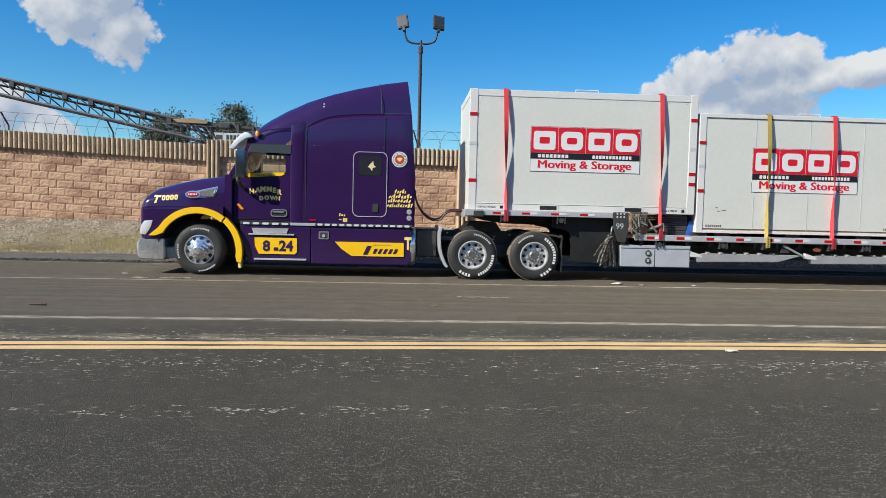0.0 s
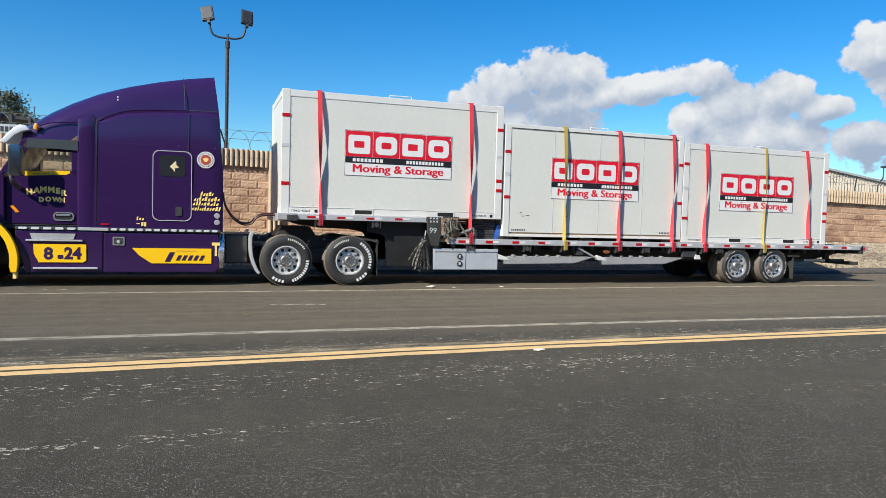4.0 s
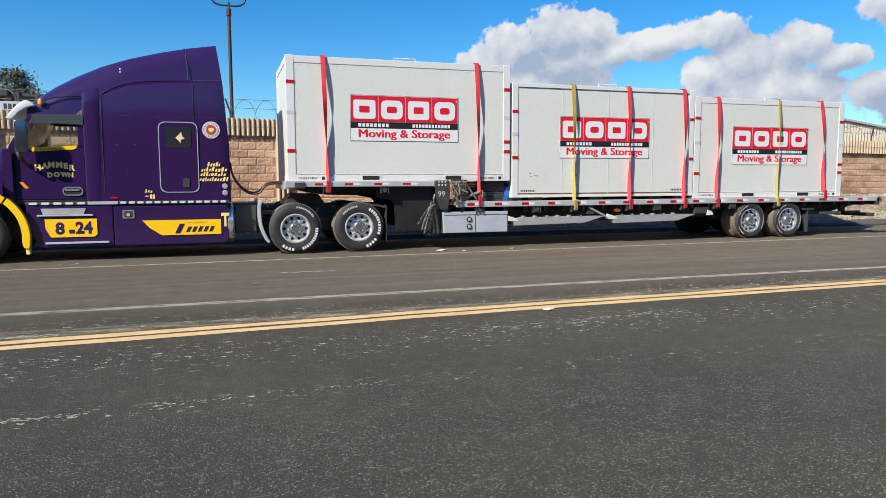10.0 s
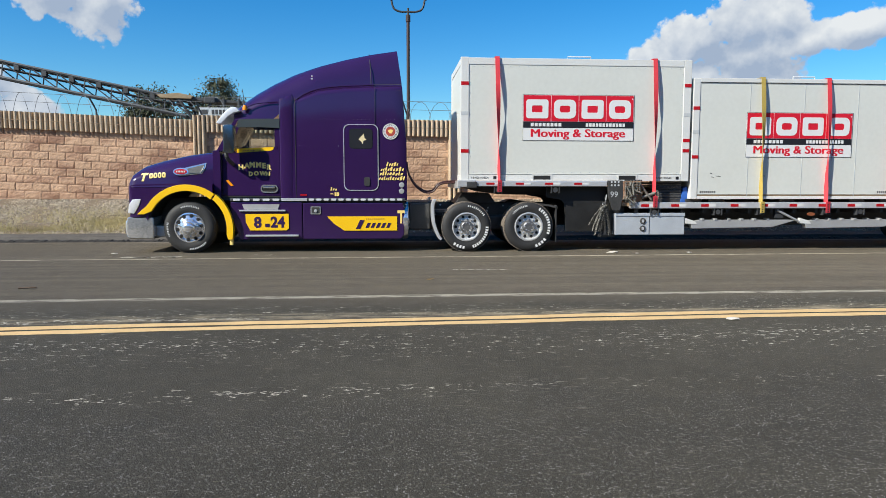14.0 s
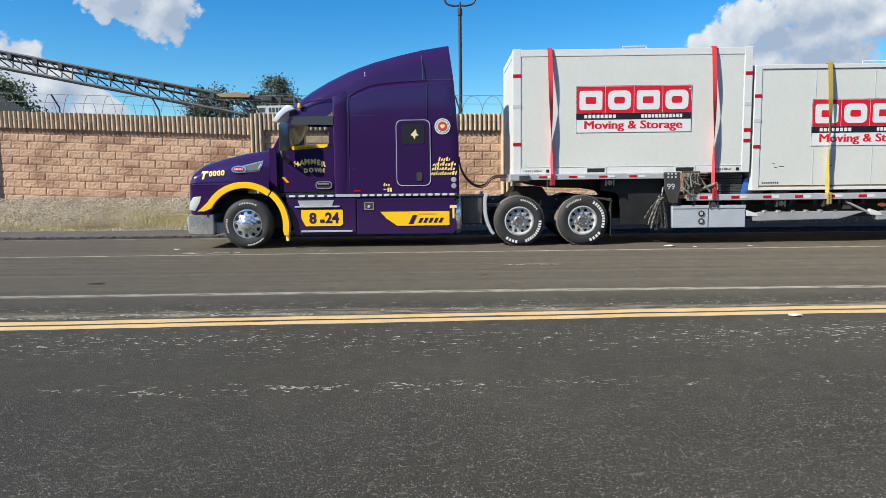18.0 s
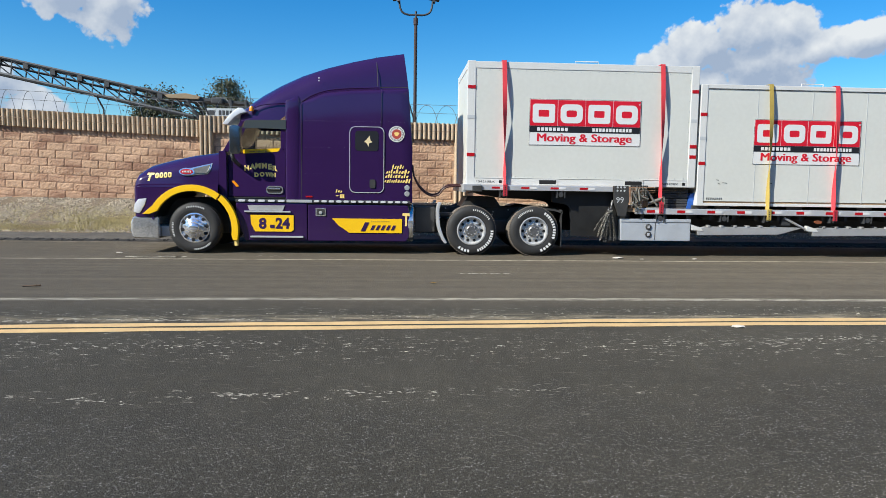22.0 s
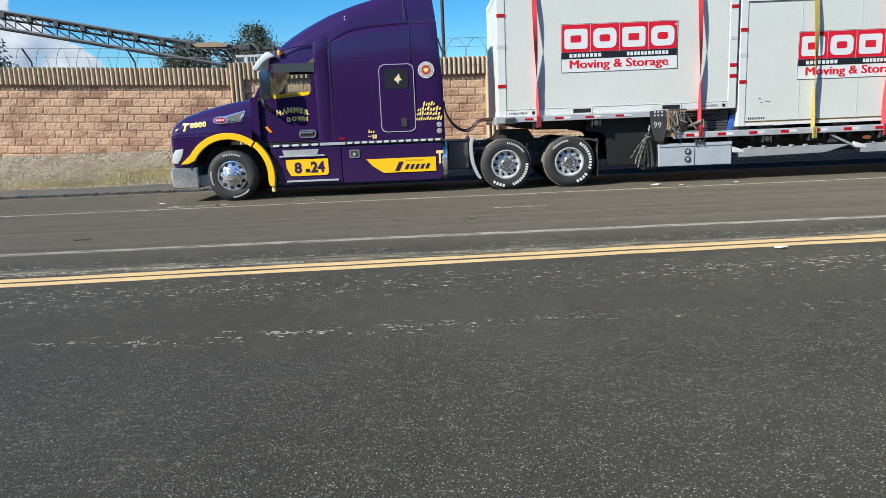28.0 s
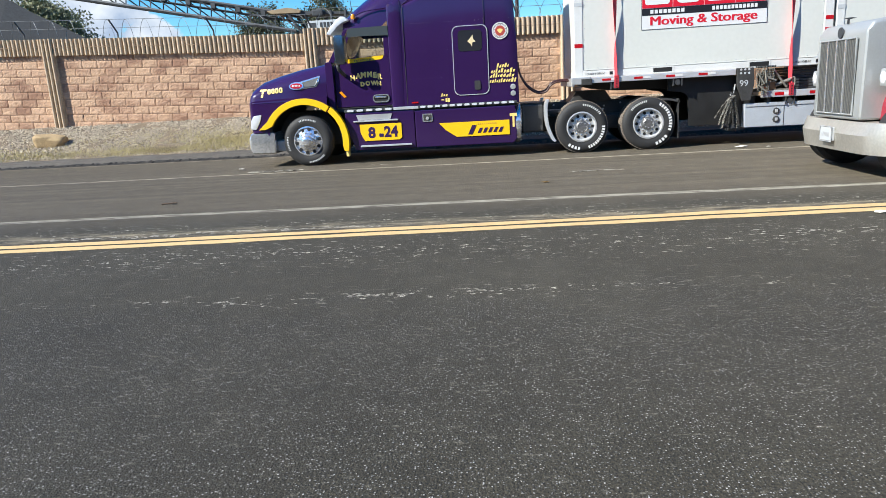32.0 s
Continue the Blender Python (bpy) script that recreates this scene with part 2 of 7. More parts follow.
DARKGLASS = glass("tinted_glass", (0.16, 0.18, 0.20))
BANDGLASS = mat("smoked_acrylic", (0.06, 0.072, 0.078), 0.15, var=0.05, coat=0.5)
# blotchy tone paints the bumper's dark and light reflections into its colour
BUMPER = mat("reflection_mottled_chrome", (0.66, 0.66, 0.65), 0.15, 0.72, 0.35, 5, 30, bump=0.06, bump_scale=5)
INTERIOR = mat("grey_cab_interior", (0.06, 0.06, 0.065), 0.8)
HOSE = mat("dark_red_hose", (0.05, 0.015, 0.012), 0.45, var=0.3)
CHAIN = mat("greasy_steel_chain", (0.085, 0.08, 0.07), 0.55, 0.4, 0.5, 12, 80)
CHAIN_DRY = mat("dry_grey_steel_chain", (0.24, 0.225, 0.19), 0.6, 0.4, 0.5, 12, 80)
BLUE = mat("blue_tarp", (0.02, 0.10, 0.40), 0.6)
WOODY = mat("weathered_timber", (0.36, 0.24, 0.14), 0.85, var=0.25, scale=6)
BROWN_STEEL = mat("dark_bronze_pole", (0.055, 0.032, 0.026), 0.5, 0.2, 0.15)
GREY_STEEL = mat("grey_galvanised_steel", (0.20, 0.21, 0.21), 0.5, 0.4, 0.25, 2, 30)
CONVEYOR_STEEL = mat("weathered_conveyor_steel", (0.085, 0.09, 0.095), 0.55, 0.3, 0.3, 2, 30)
STEEL_DARK = mat("dark_painted_steel", (0.05, 0.052, 0.055), 0.6, 0.2, 0.3)


def block_material(name, joined):
    """Tan split-face concrete, darker red-brown where it is stained; single blocks differ a little."""
    m = mat(name, (0.50, 0.318, 0.196), 0.94, var=0.20, scale=5.0, fine=34, bump=0.75, bump_scale=70, random=0.0 if joined else 0.34, tint=(0.58, 0.375, 0.245))
    nt = m.node_tree
    n, l = nt.nodes.new, nt.links.new
    b = nt.nodes["Principled BSDF"]
    old = b.inputs["Base Color"].links[0].from_socket
    geo = n("ShaderNodeNewGeometry")
    mp = n("ShaderNodeMapping")
    mp.inputs["Scale"].default_value = (0.62, 1.0, 1.5)
    l(geo.outputs["Position"], mp.inputs["Vector"])
    t = n("ShaderNodeTexNoise")
    t.inputs["Scale"].default_value, t.inputs["Detail"].default_value, t.inputs["Roughness"].default_value = 1.5, 6.0, 0.62
    l(mp.outputs[0], t.inputs["Vector"])
    own = n("ShaderNodeMath")
    own.operation, own.inputs[1].default_value = "MULTIPLY_ADD", 0.17
    rnd = geo.outputs["Random Per Island"]
    if not joined:
        rnd = n("ShaderNodeObjectInfo").outputs["Random"]
    l(rnd, own.inputs[0])
    l(t.outputs["Fac"], own.inputs[2])
    r = n("ShaderNodeMapRange")
    r.inputs["From Min"].default_value, r.inputs["From Max"].default_value, r.inputs["To Max"].default_value = 0.54, 0.74, 0.85
    l(own.outputs[0], r.inputs["Value"])
    mix = n("ShaderNodeMix")
    mix.data_type = "RGBA"
    l(r.outputs[0], mix.inputs["Factor"])
    l(old, mix.inputs["A"])
    mix.inputs["B"].default_value = (0.235, 0.118, 0.072, 1)
    l(mix.outputs["Result"], b.inputs["Base Color"])
    return m


BLOCK = block_material("tan_split_face_block", False)
BLOCK_FAR = block_material("tan_split_face_blocks", True)
MORTAR = mat("block_joint", (0.33, 0.22, 0.15), 0.95, var=0.15, scale=9)
FLUTE = mat("fluted_buff_block", (0.50, 0.385, 0.26), 0.92, var=0.28, scale=5, fine=40, bump=0.5, bump_scale=60)
STONE = mat("grey_brown_gravel", (0.40, 0.335, 0.25), 0.95, var=0.5, scale=5, fine=60, bump=0.5, bump_scale=30)
SOIL = mat("gravelly_soil", (0.165, 0.125, 0.082), 0.98, var=0.5, scale=2.5, fine=34, bump=1.0, bump_scale=34)
GRASSM = mat("sparse_yellow_green_grass", (0.40, 0.345, 0.125), 0.9, var=0.35, scale=1.2, tint=(0.50, 0.42, 0.22))
ROCK = mat("tan_boulder", (0.38, 0.27, 0.14), 0.92, var=0.3, scale=4, fine=30, bump=0.8, bump_scale=9)
LEAF = mat("olive_foliage", (0.085, 0.090, 0.050), 0.8, var=0.45, scale=0.7, fine=5)
LEAF2 = mat("dusty_green_foliage", (0.21, 0.21, 0.115), 0.85, var=0.4, scale=0.7, fine=5)
BARK = mat("brown_bark", (0.11, 0.075, 0.05), 0.9, var=0.3, bump=0.6)
NET = mat("black_stockpile", (0.032, 0.034, 0.037), 0.95, var=0.4, scale=1, fine=9)
SHEET = mat("beige_corrugated_sheet", (0.48, 0.42, 0.33), 0.6, var=0.1, scale=1)
ROOFM = mat("grey_sheet_roof", (0.40, 0.40, 0.40), 0.5, var=0.1)
YELLOW_LINE = mat("worn_yellow_road_paint", (0.65, 0.435, 0.195), 0.8, var=0.2, scale=4, fine=70, bump=0.3, bump_scale=120)
TRUCK_RED = mat("dark_red_paint", (0.28, 0.012, 0.03), 0.3, coat=0.6, var=0.1)
TRUCK_SILVER = mat("silver_grille_shell", (0.42, 0.43, 0.42), 0.36, 0.4, 0.06, 3)
DUSTY_CHROME = mat("dusty_chrome_bumper", (0.50, 0.47, 0.41), 0.42, 0.6, 0.16, 2.5, 30)
MESH_DARK = mat("grille_mesh", (0.19, 0.185, 0.165), 0.5, 0.5, 0.6, 60, 160)


def road_material():
    m = bpy.data.materials.new("worn_asphalt")
    m.use_nodes = True
    nt = m.node_tree
    n, l = nt.nodes.new, nt.links.new
    b = nt.nodes["Principled BSDF"]
    tc, sep = n("ShaderNodeTexCoord"), n("ShaderNodeSeparateXYZ")
    l(tc.outputs["Object"], sep.inputs[0])

    def noise_tex(scale, detail=4.0, stretch=None, rough=0.55):
        t = n("ShaderNodeTexNoise")
        t.inputs["Scale"].default_value, t.inputs["Detail"].default_value, t.inputs["Roughness"].default_value = scale, detail, rough
        if stretch:
            mp = n("ShaderNodeMapping")
            mp.inputs["Scale"].default_value = stretch
            l(tc.outputs["Object"], mp.inputs["Vector"])
            l(mp.outputs[0], t.inputs["Vector"])
        else:
            l(tc.outputs["Object"], t.inputs["Vector"])
        return t.outputs["Fac"]

    def ramp(v, lo, hi, a=0.0, c=1.0):
        r = n("ShaderNodeMapRange")
        r.inputs["From Min"].default_value, r.inputs["From Max"].default_value = lo, hi
        r.inputs["To Min"].default_value, r.inputs["To Max"].default_value = a, c
        l(v, r.inputs["Value"])
        return r.outputs[0]

    def mul(a, c, op="MULTIPLY"):
        r = n("ShaderNodeMath")
        r.operation = op
        for i, v in enumerate((a, c)):
            if isinstance(v, (int, float)):
                r.inputs[i].default_value = v
            else:
                l(v, r.inputs[i])
        return r.outputs[0]

    def mixc(f, a, c):
        r = n("ShaderNodeMix")
        r.data_type = "RGBA"
        l(f, r.inputs["Factor"])
        for key, v in (("A", a), ("B", c)):
            if isinstance(v, tuple):
                r.inputs[key].default_value = (*v, 1)
            else:
                l(v, r.inputs[key])
        return r.outputs["Result"]

    # distance across the road, lines run a degree and a half off the axis
    yy = mul(sep.outputs["Y"], mul(sep.outputs["X"], -0.026), "ADD")
    wob = mul(mul(noise_tex(0.8, 3.0), 0.5, "SUBTRACT"), 0.5)
    yw = mul(yy, wob, "ADD")
    big = noise_tex(0.35, 5.0)
    streak = noise_tex(1.0, 6.0, (0.07, 4.0, 1.0), 0.68)
    base = mixc(ramp(big, 0.3, 0.7), (0.040, 0.0340, 0.0225), (0.060, 0.0523, 0.0358))
    far = mixc(ramp(streak, 0.36, 0.64), (0.083, 0.0680, 0.0460), (0.124, 0.1015, 0.0700))
    base = mixc(ramp(yw, 8.0, 9.2), base, far)
    # pale aggregate: coarse chips in the near lane, finer and fainter farther off, with dark pits between
    def stones(scale, share, lo, hi):
        v = n("ShaderNodeTexVoronoi")
        v.inputs["Scale"].default_value = scale
        l(tc.outputs["Object"], v.inputs["Vector"])
        sc_ = n("ShaderNodeSeparateColor")
        l(v.outputs["Color"], sc_.inputs[0])
        return mul(ramp(sc_.outputs[0], 1.0 - share, 1.0), ramp(v.outputs["Distance"], hi, lo)), v, sc_

    edge_n = mul(mul(noise_tex(1.3, 5.0), 0.5, "SUBTRACT"), 2.4)
    rough_zone = ramp(mul(yw, edge_n, "ADD"), 4.0, 4.9, 1.0, 0.22)
    chip, vor, cell = stones(92.0, 0.30, 0.22, 0.42)
    base = mixc(mul(rough_zone, 0.28), base, (0.015, 0.0135, 0.0105))
    base = mixc(mul(mul(ramp(cell.outputs[1], 0.60, 0.75), ramp(vor.outputs["Distance"], 0.55, 0.30)), mul(rough_zone, 0.55)), base, (0.012, 0.011, 0.010))
    base = mixc(mul(chip, rough_zone), base, (0.46, 0.44, 0.41))
    grit, _, _ = stones(118.0, 0.30, 0.22, 0.42)
    base = mixc(mul(grit, 0.45), base, (0.36, 0.345, 0.31))
    # pale scuffs in bands along the road
    sc = ramp(noise_tex(9.0, 6.0, (0.8, 2.2, 1.0), 0.74), 0.575, 0.615)
    sc2 = ramp(noise_tex(30.0, 4.0), 0.46, 0.54)
    band = mul(mul(ramp(mul(mul(yw, 6.2, "SUBTRACT"), 0, "ABSOLUTE"), 0.75, 0.05), 0.72), mul(ramp(mul(mul(yw, 4.80, "SUBTRACT"), 0, "ABSOLUTE"), 0.20, 0.02), ramp(mul(mul(sep.outputs["X"], 0.9, "ADD"), 0, "ABSOLUTE"), 1.6, 0.5, 0.35, 1.25)), "MAXIMUM")
    band = mul(band, mul(ramp(mul(mul(yw, 7.75, "SUBTRACT"), 0, "ABSOLUTE"), 0.6, 0.1), 0.7), "MAXIMUM")
    scuff = mul(mul(sc, sc2), mul(mul(band, 1.35), 0.12, "ADD"))
    base = mixc(scuff, base, (0.60, 0.555, 0.44))
    # old white lines, partly worn away
    for y0, half, keep, colr in ((8.83, 0.110, 0.66, (0.44, 0.405, 0.32)), (13.40, 0.07, 0.75, (0.48, 0.42, 0.31))):
        bend = mul(mul(sep.outputs["X"], sep.outputs["X"]), 0.0016) if y0 < 10 else 0.0
        yl = mul(mul(yy, mul(sep.outputs["X"], 0.011 if y0 < 10 else 0.004), "ADD"), bend, "ADD")
        ln = ramp(mul(mul(yl, y0, "SUBTRACT"), 0, "ABSOLUTE"), half, half * 0.6)
        wear = ramp(noise_tex(9.0, 5.0, (0.4, 1.5, 1.0)), 0.66, 0.46)
        base = mixc(mul(mul(ln, wear), keep), base, colr)
    # dusty drift by the double line, tar stain and dry stains
    dr = mul(ramp(mul(mul(yw, 7.52, "SUBTRACT"), 0, "ABSOLUTE"), 0.30, 0.0), ramp(noise_tex(5.0, 6.0, (0.30, 1.6, 1.0), 0.7), 0.44, 0.60))
    base = mixc(mul(dr, 0.8), base, (0.36, 0.30, 0.20))
    sy = sep.outputs["Y"]
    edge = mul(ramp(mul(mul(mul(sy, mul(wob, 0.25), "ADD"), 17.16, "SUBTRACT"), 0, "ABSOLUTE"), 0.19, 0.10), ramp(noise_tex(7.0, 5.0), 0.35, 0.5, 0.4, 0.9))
    gut = mul(ramp(yy, 15.0, 18.2), ramp(noise_tex(1.6, 5.0), 0.35, 0.75))
    base = mixc(mul(gut, 0.15), base, (0.20, 0.16, 0.115))
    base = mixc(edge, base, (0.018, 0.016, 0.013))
    base = mixc(mul(ramp(mul(mul(sy, 16.9, "SUBTRACT"), 0, "ABSOLUTE"), 0.06, 0.03), ramp(noise_tex(4.0, 5.0), 0.4, 0.6, 0.2, 0.7)), base, (0.34, 0.29, 0.22))
    gm = n("ShaderNodeMix")
    gm.data_type, gm.blend_type = "RGBA", "MULTIPLY"
    gm.inputs["Factor"].default_value = 1.0
    gv = n("ShaderNodeCombineColor")
    gr = mul(ramp(noise_tex(70.0, 5.0, None, 0.7), 0.3, 0.7, 0.35, 1.65), ramp(noise_tex(3.0, 4.0), 0.3, 0.7, 0.88, 1.12))
    for i in range(3):
        l(gr, gv.inputs[i])
    l(base, gm.inputs["A"])
    l(gv.outputs[0], gm.inputs["B"])
    base = gm.outputs["Result"]
    l(base, b.inputs["Base Color"])
    b.inputs["Roughness"].default_value = 0.86
    b.inputs["Diffuse Roughness"].default_value = 0.35
    b.inputs["Specular IOR Level"].default_value = 0.35
    bp = n("ShaderNodeBump")
    bp.inputs["Strength"].default_value, bp.inputs["Distance"].default_value = 0.7, 0.009
    l(mul(mul(vor.outputs["Distance"], -0.7), noise_tex(120.0, 3.0), "ADD"), bp.inputs["Height"])
    l(bp.outputs[0], b.inputs["Normal"])
    return m


ASPHALT = road_material()
CRUMBS = mat("dark_crumbled_asphalt", (0.03, 0.027, 0.023), 0.95, var=0.4, scale=6, fine=40, bump=1.0, bump_scale=30)
BERM = mat("rough_asphalt_berm", (0.088, 0.078, 0.066), 0.95, var=0.35, scale=3, fine=40, bump=1.0, bump_scale=40)


# ---- mesh helpers ----
def mesh_of(bm, name, smooth=False):
    me = bpy.data.meshes.new(name)
    bm.normal_update()
    if smooth:
        for f in bm.faces:
            f.smooth = True
        for e in bm.edges:
            if len(e.link_faces) == 2 and e.calc_face_angle(0) > 0.6:
                e.smooth = False
    bm.to_mesh(me)
    bm.free()
    return me


def part(name, bm, material, parent=None, label="", smooth=False, kind=""):
    me = bm if isinstance(bm, bpy.types.Mesh) else mesh_of(bm, name, smooth)
    if not me.materials:
        me.materials.append(material)
    ob = new(name, me)
    if parent is not None:
        ob.parent = parent
    return tagged(ob, label=label, kind=kind)


def thing(name, at, label, category, group="", kind=""):
    ob = new(name)
    ob.empty_display_size = 0.2
    ob.location = at
    return tagged(ob, label, category, group, kind)


def bevel(bm, w, seg=2):
    if w > 0:
        bmesh.ops.bevel(bm, geom=list(bm.edges), offset=w, segments=seg, affect="EDGES", profile=0.6, clamp_overlap=True)
    return bm


def box(x0, x1, y0, y1, z0, z1, bev=0.0, seg=2):
    bm = bmesh.new()
    bmesh.ops.create_cube(bm, size=1.0)
    for v in bm.verts:
        v.co = Vector(((x0 + x1) / 2 + v.co.x * (x1 - x0), (y0 + y1) / 2 + v.co.y * (y1 - y0), (z0 + z1) / 2 + v.co.z * (z1 - z0)))
    return bevel(bm, bev, seg)


def prism(pts, y0, y1, bev=0.0, seg=2):
    """A polygon of (x, z) drawn out from y0 to y1."""
    bm = bmesh.new()
    a = [bm.verts.new((x, y0, z)) for x, z in pts]
    c = [bm.verts.new((x, y1, z)) for x, z in pts]
    bm.faces.new(a)
    bm.faces.new(c[::-1])
    k = len(pts)
    for i in range(k):
        bm.faces.new((a[i], c[i], c[(i + 1) % k], a[(i + 1) % k]))
    bmesh.ops.recalc_face_normals(bm, faces=bm.faces)
    return bevel(bm, bev, seg)


def strip(outer, inner, y0, y1, bev=0.0):
    """A band between two lines of (x, z) of equal count, drawn out in y."""
    return prism(list(outer) + list(inner)[::-1], y0, y1, bev)


def arc(cx, cz, r, a0, a1, k):
    return [(cx + r * math.cos(radians(a0 + (a1 - a0) * i / (k - 1))), cz + r * math.sin(radians(a0 + (a1 - a0) * i / (k - 1)))) for i in range(k)]


def rounded(x0, x1, z0, z1, r, k=5):
    p = []
    for cx, cz, a in ((x1 - r, z1 - r, 0), (x0 + r, z1 - r, 90), (x0 + r, z0 + r, 180), (x1 - r, z0 + r, 270)):
        p += arc(cx, cz, r, a, a + 90, k)
    return p


def ring(pts, w, y0, y1):
    """A frame of width w round a closed outline of (x, z)."""
    cx, cz = sum(p[0] for p in pts) / len(pts), sum(p[1] for p in pts) / len(pts)
    hx, hz = max(p[0] for p in pts) - cx, max(p[1] for p in pts) - cz
    bm = bmesh.new()
    rows = []
    for y, f in ((y0, 0), (y0, 1), (y1, 1), (y1, 0)):
        rows.append([bm.verts.new((cx + (x - cx) * (1 - f * w / hx), y, cz + (z - cz) * (1 - f * w / hz))) for x, z in pts])
    k = len(pts)
    for j in range(4):
        a, c = rows[j], rows[(j + 1) % 4]
        for i in range(k):
            bm.faces.new((a[i], a[(i + 1) % k], c[(i + 1) % k], c[i]))
    bmesh.ops.recalc_face_normals(bm, faces=bm.faces)
    return bm


def lathe(profile, cx=0.0, cz=0.0, k=40, close=False):
    """(radius, y) turned about the y axis through (cx, cz)."""
    bm = bmesh.new()
    rows = []
    for r, y in profile:
        rows.append([bm.verts.new((cx + r * math.cos(2 * math.pi * i / k), y, cz + r * math.sin(2 * math.pi * i / k))) for i in range(k)])
    for a, c in zip(rows, rows[1:]):
        for i in range(k):
            bm.faces.new((a[i], a[(i + 1) % k], c[(i + 1) % k], c[i]))
    for r, end in ((rows[0], 0), (rows[-1], 1)):
        if profile[0 if end == 0 else -1][0] < 0.2 or close:
            bm.faces.new(r)
    bmesh.ops.recalc_face_normals(bm, faces=bm.faces)
    return bm


def tube(points, r, k=8, closed=False):
    bm = bmesh.new()
    pts = [Vector(p) for p in points]
    rows = []
    for i, p in enumerate(pts):
        a = pts[i - 1] if i else (pts[-1] if closed else p)
        c = pts[(i + 1) % len(pts)] if (i < len(pts) - 1 or closed) else p
        t = (c - a).normalized()
        u = t.cross(Vector((0, 0, 1)))
        if u.length < 0.05:
            u = t.cross(Vector((0, 1, 0)))
        u.normalize()
        w = t.cross(u)
        rows.append([bm.verts.new(p + r * (math.cos(2 * math.pi * j / k) * u + math.sin(2 * math.pi * j / k) * w)) for j in range(k)])
    pairs = list(zip(rows, rows[1:])) + ([(rows[-1], rows[0])] if closed else [])
    for a, c in pairs:
        for j in range(k):
            bm.faces.new((a[j], a[(j + 1) % k], c[(j + 1) % k], c[j]))
    if not closed:
        bm.faces.new(rows[0])
        bm.faces.new(rows[-1])
    bmesh.ops.recalc_face_normals(bm, faces=bm.faces)
    return bm


def bar(p, q, r, k=6):
    return tube([p, q], r, k)


def smooth_line(pts, k=6):
    """A Catmull-Rom line through the points."""
    out = []
    p = [Vector(v) for v in pts]
    p = [2 * p[0] - p[1]] + p + [2 * p[-1] - p[-2]]
    for i in range(1, len(p) - 2):
        for j in range(k):
            t = j / k
            a, b_, c, d = p[i - 1], p[i], p[i + 1], p[i + 2]
            out.append(0.5 * ((2 * b_) + (c - a) * t + (2 * a - 5 * b_ + 4 * c - d) * t * t + (3 * b_ - a - 3 * c + d) * t ** 3))
    out.append(p[-2])
    return out


def join(bms):
    out = bmesh.new()
    for b in bms:
        me = bpy.data.meshes.new("tmp")
        b.to_mesh(me)
        b.free()
        out.from_mesh(me)
        bpy.data.meshes.remove(me)
    return out


def words(text, size, x, z, y, width=None, slant=0.0, thick=0.0015, bold=0.0):
    """Lettering in the built-in font that faces -y, its lower left corner at (x, z)."""
    cu = bpy.data.curves.new("words", "FONT")
    cu.body, cu.size, cu.extrude, cu.shear, cu.offset, cu.resolution_u = text, size, thick, slant, bold, 3
    ob = bpy.data.objects.new("words", cu)
    me = bpy.data.meshes.new_from_object(ob)
    bpy.data.objects.remove(ob)
    bm = bmesh.new()
    bm.from_mesh(me)
    bpy.data.meshes.remove(me)
    xs = [v.co.x for v in bm.verts]
    lo, w = min(xs), max(xs) - min(xs)
    k = width / w if width else 1.0
    for v in bm.verts:
        v.co = Vector((x + (v.co.x - lo) * k, y - v.co.z, z + v.co.y))
    return bm


# ---- ground, road, bank ----
def wall_top(x):
    """Height of the wall's top along the road; it steps up at one pilaster."""
    return 3.18 - 0.042 * (x + 5.55) if x < -5.36 else 3.32 - 0.0135 * (x + 5.36)


WALL_Y = 20.2
BANK = [(17.25, 0.0), (17.33, 0.10), (17.62, 0.13), (17.8, 0.17), (18.9, 0.56), (19.9, 0.88), (20.25, 0.97), (22, 0.9), (60, 0.0), (900, -0.5)]


def bank_z(y):
    for (a, za), (c, zc) in zip(BANK, BANK[1:]):
        if a <= y <= c:
            return za + (zc - za) * (y - a) / (c - a)
    return 0.0


def sheet(xs, ys, f):
    bm = bmesh.new()
    g = [[bm.verts.new((x, y, f(x, y))) for x in xs] for y in ys]
    for a, c in zip(g, g[1:]):
        for i in range(len(xs) - 1):
            bm.faces.new((a[i], a[i + 1], c[i + 1], c[i]))
    return bm


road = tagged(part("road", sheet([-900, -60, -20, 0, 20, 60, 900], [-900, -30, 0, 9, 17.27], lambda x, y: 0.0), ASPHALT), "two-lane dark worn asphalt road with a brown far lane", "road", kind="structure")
berm = tagged(part("pavement", sheet([-900, -60] + [-40 + 0.5 * i for i in range(160)] + [60, 900], [17.25, 17.33, 17.45, 17.62, 17.8], lambda x, y: bank_z(y) + (0.02 * noise.noise((x * 1.7, y * 6, 0)) if y > 17.3 else -0.002)), BERM, smooth=True), "rough low asphalt kerb along the road", "kerb", kind="structure")
